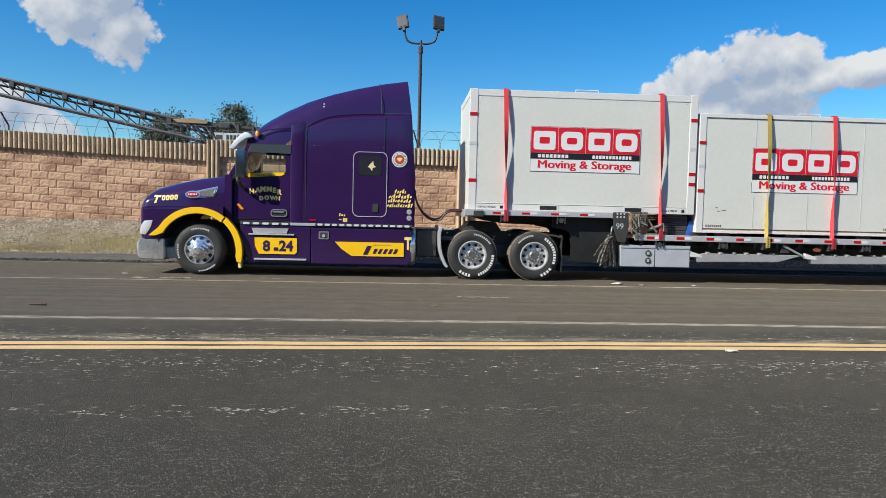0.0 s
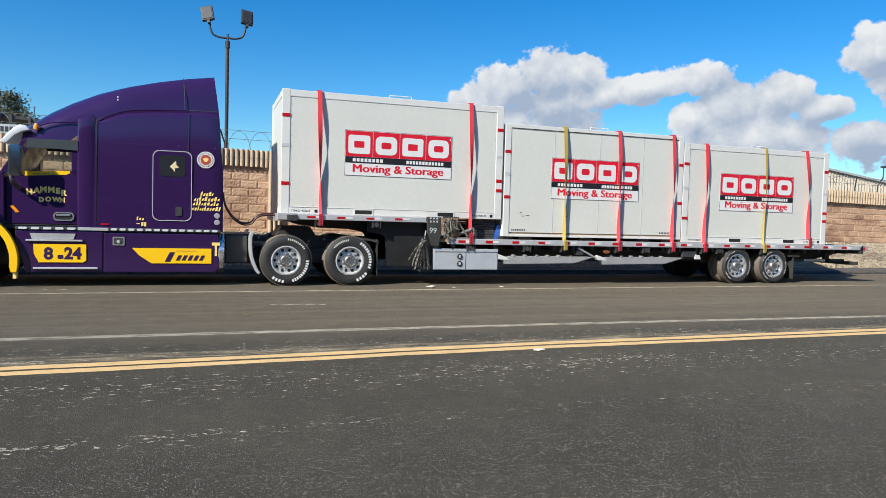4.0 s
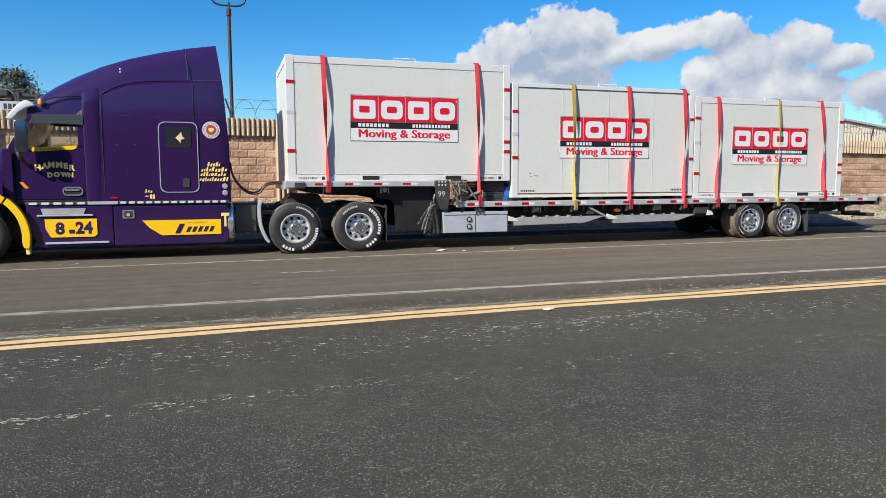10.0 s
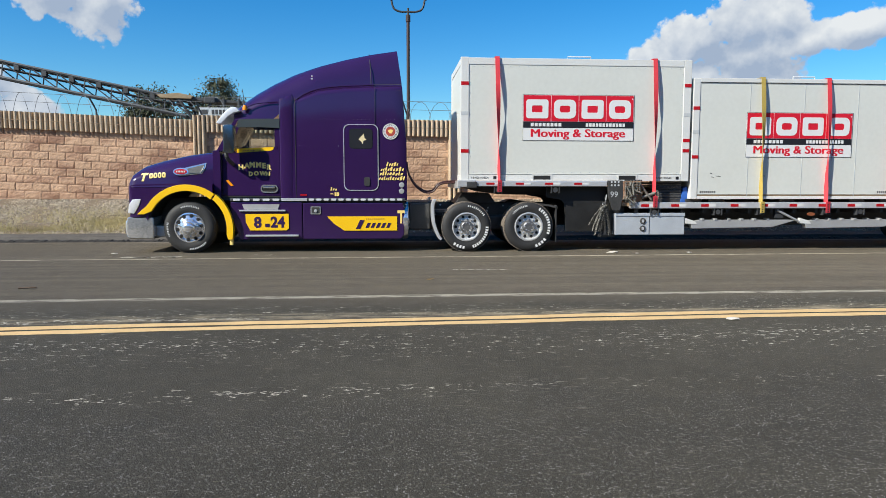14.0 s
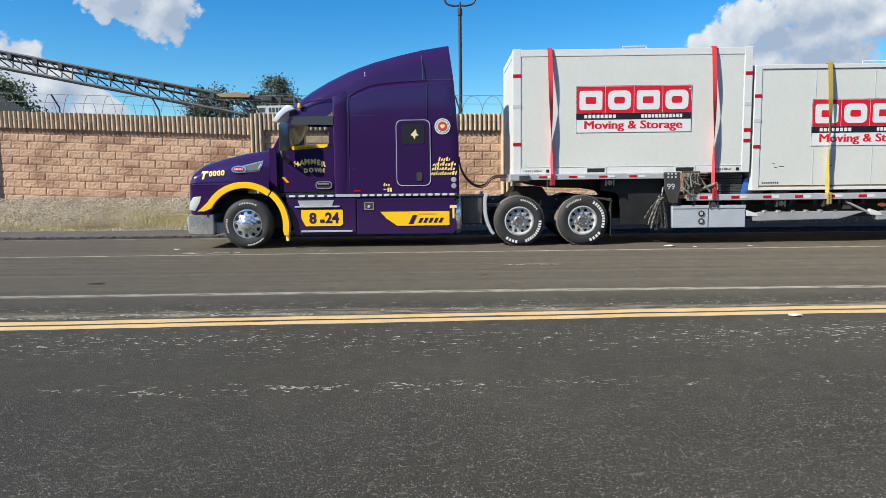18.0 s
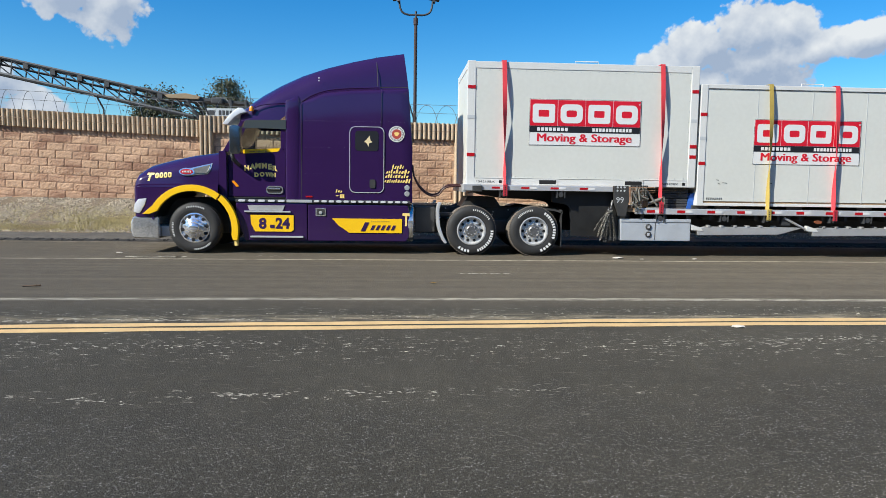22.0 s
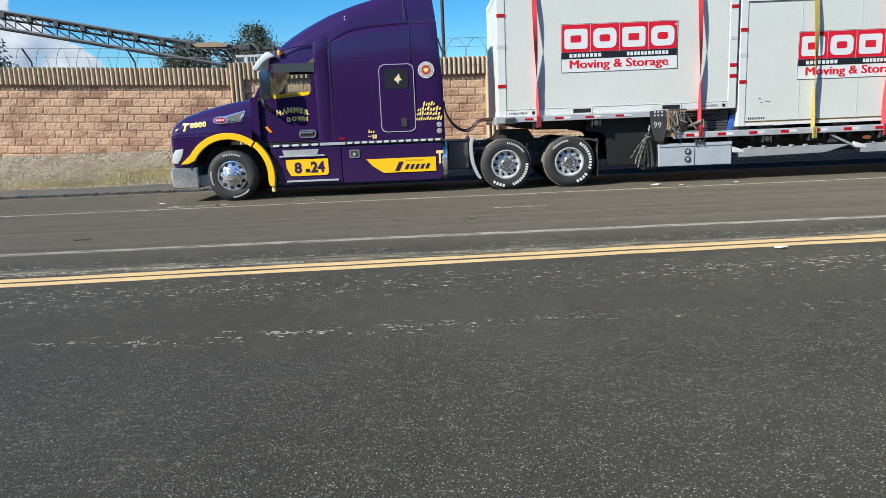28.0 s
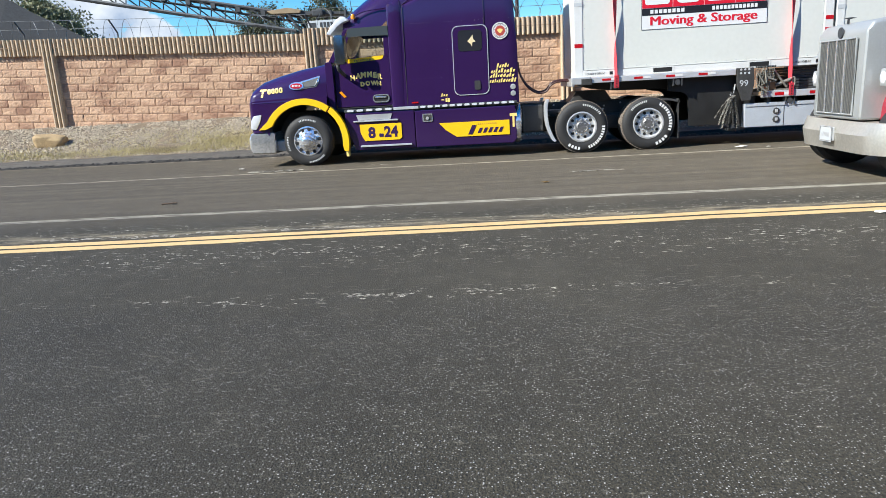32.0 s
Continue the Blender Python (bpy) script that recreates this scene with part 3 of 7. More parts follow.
# plain dark wall added unseen behind the viewer to darken reflections in paint and chrome
tagged(part("wall_backdrop", box(-160, 160, -16, -15, 0, 9.0), mat("dull_reflected_backdrop", (0.17, 0.16, 0.135), 0.95, var=0.5, scale=0.25, fine=1.5)), "plain dark wall added out of view behind the viewer", "wall", kind="structure")
xs = [-900, -120, -60] + [-36 + 0.3 * i for i in range(270)] + [60, 120, 900]
ground = tagged(part("ground", sheet(xs, [17.7, 17.9, 18.2, 18.5, 18.8, 19.1, 19.4, 19.7, 20.0, 20.15, 20.3, 22, 40, 90, 900], lambda x, y: bank_z(y) + (0.05 * noise.noise((x * 0.9, y * 1.3, 3)) + 0.03 * noise.noise((x * 3, y * 3, 7)) if 17.75 < y < 20.2 else 0)), SOIL, smooth=True), "sloping bank of grey-brown gravel and soil below the wall", "ground", kind="structure")

def line_y(x):
    """The centre line's gentle bend."""
    pts = ((-60, 4.9), (-4.25, 6.93), (-1.5, 7.09), (0, 7.165), (2, 7.28), (4, 7.375), (6.7, 7.425), (9.4, 7.48), (60, 8.5))
    for (a, ya), (c, yc) in zip(pts, pts[1:]):
        if x <= c:
            return ya + (yc - ya) * (x - a) / (c - a)
    return pts[-1][1]


for name, off, hw in (("yellow_line", 0.118, 0.083), ("yellow_line", -0.115, 0.083)):
    bm = bmesh.new()
    rnd = random.Random(3)
    n_seg = 240
    a, c = [], []
    for i in range(n_seg + 1):
        x = -60 + 120 * i / n_seg
        y = off + line_y(x)
        a.append(bm.verts.new((x, y - hw + rnd.uniform(-0.012, 0.012), 0.004)))
        c.append(bm.verts.new((x, y + hw + rnd.uniform(-0.012, 0.012), 0.004)))
    for i in range(n_seg):
        bm.faces.new((a[i], a[i + 1], c[i + 1], c[i]))
    tagged(part(name, bm, YELLOW_LINE), "worn yellow stripe of the double centre line", "road marking", kind="structure")


def crumbled_edge():
    """Dark broken asphalt along the foot of the berm."""
    rnd = random.Random(9)
    bm = bmesh.new()
    rows = []
    for i in range(1500):
        x = -30 + 0.043 * i
        h = rnd.uniform(0.015, 0.05)
        rows.append([bm.verts.new(p) for p in ((x, 17.12 + rnd.uniform(-0.05, 0.04), 0.003), (x, 17.20 + rnd.uniform(-0.03, 0.03), h), (x, 17.32, h + 0.012))])
    for a, c in zip(rows, rows[1:]):
        for j in range(2):
            bm.faces.new((a[j], c[j], c[j + 1], a[j + 1]))
    return bm


tagged(part("kerb_edge", crumbled_edge(), CRUMBS), "dark crumbled asphalt edge at the foot of the berm", "kerb", kind="structure")


def stone_bits(count, size, seed, xr, yr):
    """Loose angular stones lying on the bank, as one mesh."""
    rnd = random.Random(seed)
    vs, fs = [], []
    for _ in range(count):
        x, y = rnd.uniform(*xr), rnd.uniform(*yr)
        s = size * rnd.uniform(0.4, 1.4)
        z = bank_z(y) + s * 0.1
        base = len(vs)
        rot = rnd.uniform(0, 6.28)
        for k in range(4):
            a = rot + k * 1.57 + rnd.uniform(-0.4, 0.4)
            vs.append((x + s * math.cos(a) * rnd.uniform(0.6, 1.2), y + s * math.sin(a) * rnd.uniform(0.5, 1.0), z - s * 0.3))
        for k in range(3):
            a = rot + k * 2.1 + rnd.uniform(-0.4, 0.4)
            vs.append((x + 0.6 * s * math.cos(a), y + 0.5 * s * math.sin(a), z + s * rnd.uniform(0.3, 0.7)))
        t = base + 4
        fs += [(base, base + 1, t), (base + 1, base + 2, t + 1), (base + 2, base + 3, t + 2), (base + 3, base, t), (base + 1, t + 1, t), (base + 2, t + 2, t + 1), (base + 3, t, t + 2), (t, t + 1, t + 2)]
    me = bpy.data.meshes.new("stones")
    me.from_pydata(vs, [], fs)
    return me


STONE_VAR = mat("mixed_gravel", (0.175, 0.145, 0.105), 0.95, var=0.6, scale=11, fine=45, tint=(0.43, 0.362, 0.268))
tagged(part("gravel", stone_bits(34000, 0.030, 5, (-20, 0), (17.75, 20.15)), STONE_VAR), "loose grey and tan gravel on the bank", "gravel", kind="stuff")
tagged(part("gravel", stone_bits(20000, 0.032, 6, (0, 28), (17.75, 20.15)), STONE_VAR), "loose grey and tan gravel on the bank", "gravel", kind="stuff")


def grass_tufts(seed, spots):
    rnd = random.Random(seed)
    vs, fs = [], []
    for cx, cy, rx, ry, count in spots:
        for _ in range(count):
            x, y = rnd.gauss(cx, rx), min(20.0, max(17.75, rnd.gauss(cy, ry)))
            z = bank_z(y)
            h, a = rnd.uniform(0.02, 0.075), rnd.uniform(0, 6.28)
            dx, dy = 0.012 * math.cos(a), 0.012 * math.sin(a)
            b = len(vs)
            lx, ly = rnd.uniform(-0.05, 0.05), rnd.uniform(-0.05, 0.05)
            vs += [(x - dx, y - dy, z - 0.01), (x + dx, y + dy, z - 0.01), (x + lx, y + ly, z + h)]
            fs.append((b, b + 1, b + 2))
    me = bpy.data.meshes.new("grass")
    me.from_pydata(vs, [], fs)
    return me


tagged(part("grass", grass_tufts(2, [(-8.4, 18.7, 1.1, 0.35, 1300), (-12.0, 18.4, 1.6, 0.3, 900), (-6.6, 18.6, 0.7, 0.35, 1300), (-7.4, 18.35, 0.55, 0.22, 3600), (-9.2, 18.0, 0.9, 0.12, 2600), (-13.5, 18.0, 2.5, 0.15, 2400), (-8.0, 18.9, 2.5, 0.4, 2000), (-6.0, 18.2, 0.5, 0.2, 1100), (-11.0, 17.95, 2.0, 0.12, 900), (-15, 18.1, 2, 0.2, 1200), (19, 18.2, 2, 0.3, 1500)]), GRASSM), "sparse yellow-green grass on the gravel bank", "grass", kind="stuff")


def boulder():
    bm = bmesh.new()
    bmesh.ops.create_icosphere(bm, subdivisions=4, radius=1.0)
    for v in bm.verts:
        c = v.co.normalized()
        r = 1 + 0.22 * noise.noise(c * 1.7 + Vector((4, 1, 2))) + 0.07 * noise.noise(c * 5)
        q = c * r
        q = Vector((max(-0.8, min(0.84, q.x)), max(-0.8, min(0.7, q.y)), max(-0.6, min(0.62, q.z))))
        v.co = Vector((q.x * 0.52, q.y * 0.28, q.z * 0.29))
    o = part("boulder", bm, ROCK, smooth=True)
    o.location, o.rotation_euler = (-12.95, 18.75, bank_z(18.75) + 0.09), (0.15, radians(6), 0.1)
    return tagged(o, "rounded tan sandstone boulder lying on the gravel bank", "boulder")


boulder()


def debris():
    """Small litter and a dry leaf on the lane."""
    bm = bmesh.new()
    v = [bm.verts.new(p) for p in ((-0.07, 0, 0.012), (0, -0.03, 0.004), (0.08, 0.01, 0.02), (0.01, 0.035, 0.006))]
    bm.faces.new(v[:3])
    bm.faces.new((v[0], v[2], v[3]))
    bmesh.ops.solidify(bm, geom=bm.faces, thickness=0.004)
    leaf = part("dry_leaf", bm, mat("dry_leaf", (0.30, 0.19, 0.06), 0.8))
    leaf.location = (0.49, 10.25, 0.004)
    tagged(leaf, "curled dry brown leaf lying on the asphalt", "leaf")
    rnd = random.Random(8)
    paper = mat("pale_litter", (0.62, 0.58, 0.50), 0.85, var=0.2)
    for x, y, s in ((4.5, 13.95, 0.13), (4.95, 13.8, 0.05), (3.6, 7.05 + 0.02, 0.09), (-9.0, 11.0, 0.06), (-5.7, 14.3, 0.07), (6.1, 13.9, 0.06)):
        bm = bmesh.new()
        bmesh.ops.create_icosphere(bm, subdivisions=1, radius=s)
        for q in bm.verts:
            q.co = Vector((q.co.x * rnd.uniform(0.7, 1.3), q.co.y * rnd.uniform(0.4, 0.8), q.co.z * 0.16 + s * 0.12))
        o = part("litter", bm, paper)
        o.location = (x, y, 0.004)
        tagged(o, "small pale scrap lying on the road", "litter", "road litter")


debris()


def scuffs():
    """Flecks of pale scraped paint and grit, strewn along short stretches of the road."""
    rnd = random.Random(31)
    bm = bmesh.new()
    for x, y, length, wide, count, size in ((-1.04, 4.77, 0.50, 0.05, 52, 0.021), (-0.18, 4.80, 0.42, 0.04, 26, 0.019), (-2.1, 4.66, 0.30, 0.06, 12, 0.024), (-2.7, 4.75, 0.5, 0.05, 10, 0.022), (0.7, 4.85, 0.9, 0.06, 14, 0.02),
                                             (-4.75, 13.62, 1.1, 0.13, 70, 0.10), (1.40, 11.40, 0.85, 0.05, 40, 0.07), (-2.6, 13.9, 0.5, 0.06, 10, 0.06), (2.9, 6.35, 1.6, 0.15, 40, 0.035), (-2.4, 6.3, 2.6, 0.2, 60, 0.03), (4.4, 6.5, 1.4, 0.16, 50, 0.035),
                                             (-2.6, 7.42, 2.2, 0.09, 120, 0.040), (-4.6, 7.30, 1.6, 0.10, 70, 0.045), (0.6, 7.62, 1.4, 0.06, 30, 0.03)):
        for _ in range(count):
            cx, cy = x + length * rnd.uniform(-0.5, 0.5), y + wide * rnd.gauss(0, 0.45)
            a, c = size * rnd.uniform(0.4, 1.3), size * rnd.uniform(0.15, 0.4)
            k = rnd.randint(5, 7)
            ph = rnd.uniform(0, 6.28)
            bm.faces.new([bm.verts.new((cx + a * rnd.uniform(0.5, 1.0) * math.cos(ph + 6.2832 * q / k), cy + c * rnd.uniform(0.5, 1.0) * math.sin(ph + 6.2832 * q / k), 0.0045)) for q in range(k)])
    tagged(part("scuff_marks", bm, mat("pale_scraped_grit", (0.50, 0.46, 0.37), 0.9, var=0.25, scale=8, fine=60)), "pale scuffs and grit strewn along the asphalt", "scuff marks", kind="stuff")
    tw = part("dry_twig", join([bar((-0.13, 0.0, 0.012), (0.10, 0.02, 0.02), 0.012, 6), bar((0.0, 0.01, 0.015), (0.08, -0.05, 0.035), 0.008, 5)]), BARK)
    tw.location = (-5.05, 9.7, 0.002)
    tagged(tw, "short dark twig lying on the asphalt lane", "twig")


scuffs()


# ---- boundary wall ----
def block_meshes():
    """Split-face blocks of rough front, a few shapes to share."""
    out = []
    for k in range(7):
        rnd = random.Random(40 + k)
        bm = bmesh.new()
        w, h = 0.452, 0.210
        nx, nz = 13, 6
        off = Vector((k * 3.1, k * 1.7, 0))

        def face_depth(i, j):
            if i in (0, nx) or j in (0, nz):
                return 0.004
            return 0.012 + 0.006 * noise.noise(Vector((i * 0.33, j * 0.45, 0)) + off) + rnd.uniform(-0.0028, 0.0028)

        g = [[bm.verts.new((w * (i / nx - 0.5), -face_depth(i, j), h * (j / nz - 0.5))) for i in range(nx + 1)] for j in range(nz + 1)]
        for j in range(nz):
            for i in range(nx):
                bm.faces.new((g[j][i], g[j][i + 1], g[j + 1][i + 1], g[j + 1][i]))
        edge = [g[0][i] for i in range(nx + 1)] + [g[j][nx] for j in range(1, nz + 1)] + [g[nz][i] for i in range(nx - 1, -1, -1)] + [g[j][0] for j in range(nz - 1, 0, -1)]
        back = [bm.verts.new((v.co.x, 0.05, v.co.z)) for v in edge]
        for i in range(len(edge)):
            j = (i + 1) % len(edge)
            bm.faces.new((edge[j], edge[i], back[i], back[j]))
        me = mesh_of(bm, "block")
        me.materials.append(BLOCK)
        out.append(me)
    return out


def flute_mesh(x0, x1, f0, f1, pitch, y, depth, slope=True):
    """Vertical half-round ribs from x0 to x1, between two heights that follow the wall."""
    bm = bmesh.new()
    k = max(1, round((x1 - x0) / pitch))
    p = (x1 - x0) / k
    line = []
    for i in range(k):
        line += [(x0 + p * (i + 0.005), y), (x0 + p * (i + 0.15), y)]
        for j in range(6):
            a = math.pi * j / 5
            line.append((x0 + p * i + p * (0.17 + 0.33 * (1 - math.cos(a))), y - depth * (0.60 + 0.40 * math.sin(a))))
        line += [(x0 + p * (i + 0.85), y), (x0 + p * (i + 0.995), y)]
    lo = [bm.verts.new((x, yy, f0(x))) for x, yy in line]
    hi = [bm.verts.new((x, yy, f1(x))) for x, yy in line]
    bk = [bm.verts.new((x, y + 0.2, f1(x))) for x, yy in line]
    bl = [bm.verts.new((x, y + 0.02, f0(x))) for x, yy in line]
    for i in range(len(line) - 1):
        bm.faces.new((lo[i], lo[i + 1], hi[i + 1], hi[i]))
        bm.faces.new((hi[i], hi[i + 1], bk[i + 1], bk[i]))
        bm.faces.new((bl[i], bl[i + 1], lo[i + 1], lo[i]))
    for i in (0, len(line) - 1):
        bm.faces.new((lo[i], hi[i], bk[i], bl[i]))
    return bm


PILASTERS = [-28.6, -21.0, -13.45, -5.53, 1.72, 11.4, 19.0, 26.6, 34.2]
CAP, COURSE = 0.47, 0.2225


def boundary_wall():
    wall = tagged(part("wall_north", sheet([-45, -5.37], [0, 1], lambda x, y: 0), MORTAR), "tan split-face block boundary wall with fluted buff coping and pilasters", "wall", kind="structure")
    bm = bmesh.new()
    xs = [-45, -5.37, -5.36, 45]
    rows = []
    for y, top in ((WALL_Y + 0.006, False), (WALL_Y + 0.006, True), (WALL_Y + 0.23, True), (WALL_Y + 0.23, False)):
        rows.append([bm.verts.new((x, y, wall_top(x) - CAP + 0.01 if top else 0.4)) for x in xs])
    for j in range(4):
        for i in range(len(xs) - 1):
            bm.faces.new((rows[j][i], rows[j][i + 1], rows[(j + 1) % 4][i + 1], rows[(j + 1) % 4][i]))
    bm.faces.new([r[0] for r in rows])
    bm.faces.new([r[-1] for r in rows])
    bmesh.ops.recalc_face_normals(bm, faces=bm.faces)
    bm.to_mesh(wall.data)
    bm.free()
    edges = PILASTERS
    for a, c in zip(edges, edges[1:]):
        part("coping", flute_mesh(a + 0.17, c - 0.17, lambda x: wall_top(x) - CAP, wall_top, 0.135, WALL_Y - 0.0, 0.12), FLUTE, wall, "fluted buff concrete coping")
    for a, c in zip(edges, edges[1:]):
        bm = bmesh.new()
        q = [bm.verts.new((x, WALL_Y - 0.0 - dy, wall_top(x) - CAP * 0.5 + dz)) for x, dy, dz in ((a + 0.18, 0.121, -0.007), (c - 0.18, 0.121, -0.007), (c - 0.18, 0.121, 0.007), (a + 0.18, 0.121, 0.007))]
        bm.faces.new(q)
        part("coping_joint", bm, MORTAR, wall)
    for x in edges:
        part("pilaster", flute_mesh(x - 0.19, x + 0.19, lambda q: 0.5, lambda q, x=x: max(wall_top(x - 0.2), wall_top(x + 0.2)) + 0.0, 0.127, WALL_Y - 0.03, 0.13), FLUTE, wall, "fluted buff pilaster")
    return wall


WALL = boundary_wall()


def lay_blocks():
    """The courses: single blocks where the camera sees them well, one joined mesh for the rest."""
    shapes = block_meshes()
    rnd = random.Random(77)
    vs, fs = [], []
    for row in range(11):
        x = -40.0 + (0.233 if row % 2 else 0)
        while x < 40:
            x += 0.466
            if any(abs(x - p) < 0.30 for p in PILASTERS):
                if all(abs(x - p) > 0.12 for p in PILASTERS):
                    pass
                else:
                    continue
            z = wall_top(x) - CAP + 0.06 - COURSE * (row + 0.5)
            if z < 0.75:
                continue
            sl = -0.042 if x < -5.36 else -0.0135
            me = shapes[rnd.randrange(len(shapes))]
            flip = rnd.random() < 0.5
            if -13.3 < x < -6.6 or 0.1 < x < 1.5 or 22.0 < x < 25.6:
                ob = new("block", me)
                ob.parent = WALL
                ob.matrix_basis = pose(x, WALL_Y + rnd.uniform(-0.006, 0.006), z, 0, math.degrees(-math.atan(sl)), 0)
            else:
                base = len(vs)
                s = -1 if flip else 1
                for v in me.vertices:
                    vs.append((x + v.co.x, WALL_Y + v.co.y, z + v.co.z + sl * v.co.x))
                fs += [[base + i for i in p.vertices] for p in me.polygons]
    me = bpy.data.meshes.new("block_courses")
    me.from_pydata(vs, [], fs)
    part("block_courses", me, BLOCK_FAR, WALL, kind="stuff")




# ---- wheels ----
def tyre_marks(r0, r1, arcs, y):
    """White raised lettering on the sidewall, as plain bars along an arc."""
    bm = bmesh.new()
    for a0, a1, k, big in arcs:
        ri, ro = (r0 + 0.14 * (r1 - r0), r1 - 0.1 * (r1 - r0)) if big else (r0 + 0.34 * (r1 - r0), r1 - 0.16 * (r1 - r0))
        for i in range(k):
            m = a0 + (a1 - a0) * (i + 0.5) / k
            h = abs(a1 - a0) / k
            e = 0.32 if big else 0.22
            quads = [(ri, ro, m - e * h, m + e * h)]
            for q0, q1, b0, b1 in quads:
                q = [(q0, b0), (q1, b0), (q1, b1), (q0, b1)]
                bm.faces.new([bm.verts.new((r * math.cos(radians(a)), y, r * math.sin(radians(a)))) for r, a in q])
    bmesh.ops.recalc_face_normals(bm, faces=bm.faces)
    bmesh.ops.solidify(bm, geom=bm.faces, thickness=-0.004)
    return bm


def tyre_profile(R, w, rim):
    """(radius, y) of a tyre whose outer sidewall is at y = 0 and whose tread runs to y = w."""
    s = R - rim
    return [(rim, 0.05), (rim + 0.01, 0.018), (rim + 0.3 * s, 0.0), (rim + 0.62 * s, -0.004), (R - 0.05, 0.012), (R - 0.018, 0.03), (R, 0.06), (R, w * 0.35), (R - 0.008, w * 0.36), (R - 0.008, w * 0.38), (R, w * 0.39),
            (R, w * 0.61), (R - 0.008, w * 0.62), (R - 0.008, w * 0.64), (R, w * 0.65), (R, w - 0.06), (R - 0.018, w - 0.03), (R - 0.05, w - 0.012), (rim + 0.4 * s, w), (rim, w - 0.05)]


def tread_lugs(R, w, count):
    bms = []
    for i in range(count):
        a = 2 * math.pi * i / count
        for y0, y1 in ((0.045, 0.09), (w - 0.09, w - 0.045)):
            b = box(-0.5 * 4.4 * R / count, 0.5 * 4.4 * R / count, y0, y1, R - 0.02, R + 0.006)
            bmesh.ops.rotate(b, verts=b.verts, cent=(0, 0, 0), matrix=Matrix.Rotation(a, 3, "Y"))
            bms.append(b)
    return join(bms)


def dusty_inner(R, w):
    return lathe([(R + 0.002, 0.075), (R + 0.002, w - 0.08)], k=48)


def steer_wheel(name, at, parent):
    w = thing(name, at, "", "")
    w.parent = parent
    for key in ("label", "category"):
        if key in w:
            del w[key]
    R, rim = 0.52, 0.295
    t = part("tyre", lathe(tyre_profile(R, 0.28, rim), k=56), RUBBER, w, "black tyre with white raised lettering", smooth=True)
    part("tread", tread_lugs(R, 0.28, 60), RUBBER, t, kind="stuff")
    for m in ((112, 62, 11, False), (205, 165, 9, False), (318, 268, 11, False)):
        tagged(part("lettering", tyre_marks(0.40, 0.465, [m], -0.005), WHITE_PRINT, t), kind="stuff")
    r = part("rim", lathe([(rim + 0.012, 0.035), (rim + 0.012, 0.012), (rim - 0.01, 0.008), (rim - 0.02, 0.03), (0.27, 0.045), (0.25, 0.03), (0.20, 0.012), (0.175, 0.0)], k=48), CHROME, w, "polished aluminium rim", smooth=True)
    part("hub_cover", lathe([(0.185, 0.005), (0.18, -0.03), (0.15, -0.055), (0.125, -0.062), (0.12, -0.09), (0.10, -0.115), (0.06, -0.13), (0.0001, -0.134)], k=40), CHROME, w, "chrome hub cover", smooth=True)
    for i in range(10):
        a = radians(36 * i + 9)
        part("hand_hole", lathe([(0.036, 0.028), (0.036, 0.014), (0.0001, 0.012)], 0.243 * math.cos(a), 0.243 * math.sin(a), 14), DARKHOLE, r)
        part("nut_cover", lathe([(0.019, 0.0), (0.019, -0.04), (0.012, -0.052), (0.0001, -0.054)], 0.165 * math.cos(a + 0.31), 0.165 * math.sin(a + 0.31), 10), CHROME, r, smooth=True)
    return w


def drive_wheel(name, at, parent, R=0.52, rim=0.292, bright=False, marks=((142, 92, 10, False), (38, -40, 11, True), (-62, -98, 4, True))):
    w = new(name)
    w.location = at
    w.parent = parent
    t = part("tyre", lathe(tyre_profile(R, 0.27, rim), k=56), RUBBER, w, "black tyre with white raised lettering", smooth=True)
    part("tread", tread_lugs(R, 0.27, 60), RUBBER_DUSTY, t, "dusty brown tread", kind="stuff")
    part("tread_dust", dusty_inner(R, 0.27), RUBBER_DUSTY, t, smooth=True)
    for m in marks:
        tagged(part("lettering", tyre_marks(rim + 0.44 * (R - rim), R - 0.05, [m], -0.006), WHITE_PRINT, t), kind="stuff")
    metal = CHROME if bright else RIM
    r = part("rim", lathe([(rim + 0.012, 0.03), (rim + 0.012, 0.008), (rim - 0.012, 0.004), (rim - 0.018, 0.02), (rim - 0.028, 0.06), (rim - 0.045, 0.078), (0.215, 0.082), (0.18, 0.07), (0.12, 0.066)], k=48), metal, w, "bright dished aluminium rim", smooth=True)
    part("hub", lathe([(0.135, 0.08), (0.13, 0.03), (0.11, 0.0), (0.095, -0.012), (0.0001, -0.015)], k=28), HUB, w, "dull steel axle hub", smooth=True)
    for i in range(10):
        a = radians(36 * i)
        part("hand_hole", lathe([(0.031, 0.085), (0.031, 0.072), (0.0001, 0.071)], 0.222 * math.cos(a), 0.216 * math.sin(a), 14), DARKHOLE, r)
        part("wheel_nut", lathe([(0.017, 0.08), (0.017, 0.045), (0.0001, 0.042)], 0.168 * math.cos(a + 0.3), 0.168 * math.sin(a + 0.3), 6), CHROME, r)
    for i in range(8):
        a = radians(45 * i)
        part("axle_bolt", lathe([(0.011, 0.0), (0.011, -0.022), (0.0001, -0.023)], 0.085 * math.cos(a), 0.085 * math.sin(a), 6), ALU, w)
    part("inner_tyre", lathe([(rim, 0.36), (rim + 0.1, 0.32), (R - 0.05, 0.325), (R, 0.37), (R, 0.56), (R - 0.05, 0.60), (rim, 0.60)], k=48), RUBBER_DUSTY, w, "dusty inner dual tyre", smooth=True)
    return w


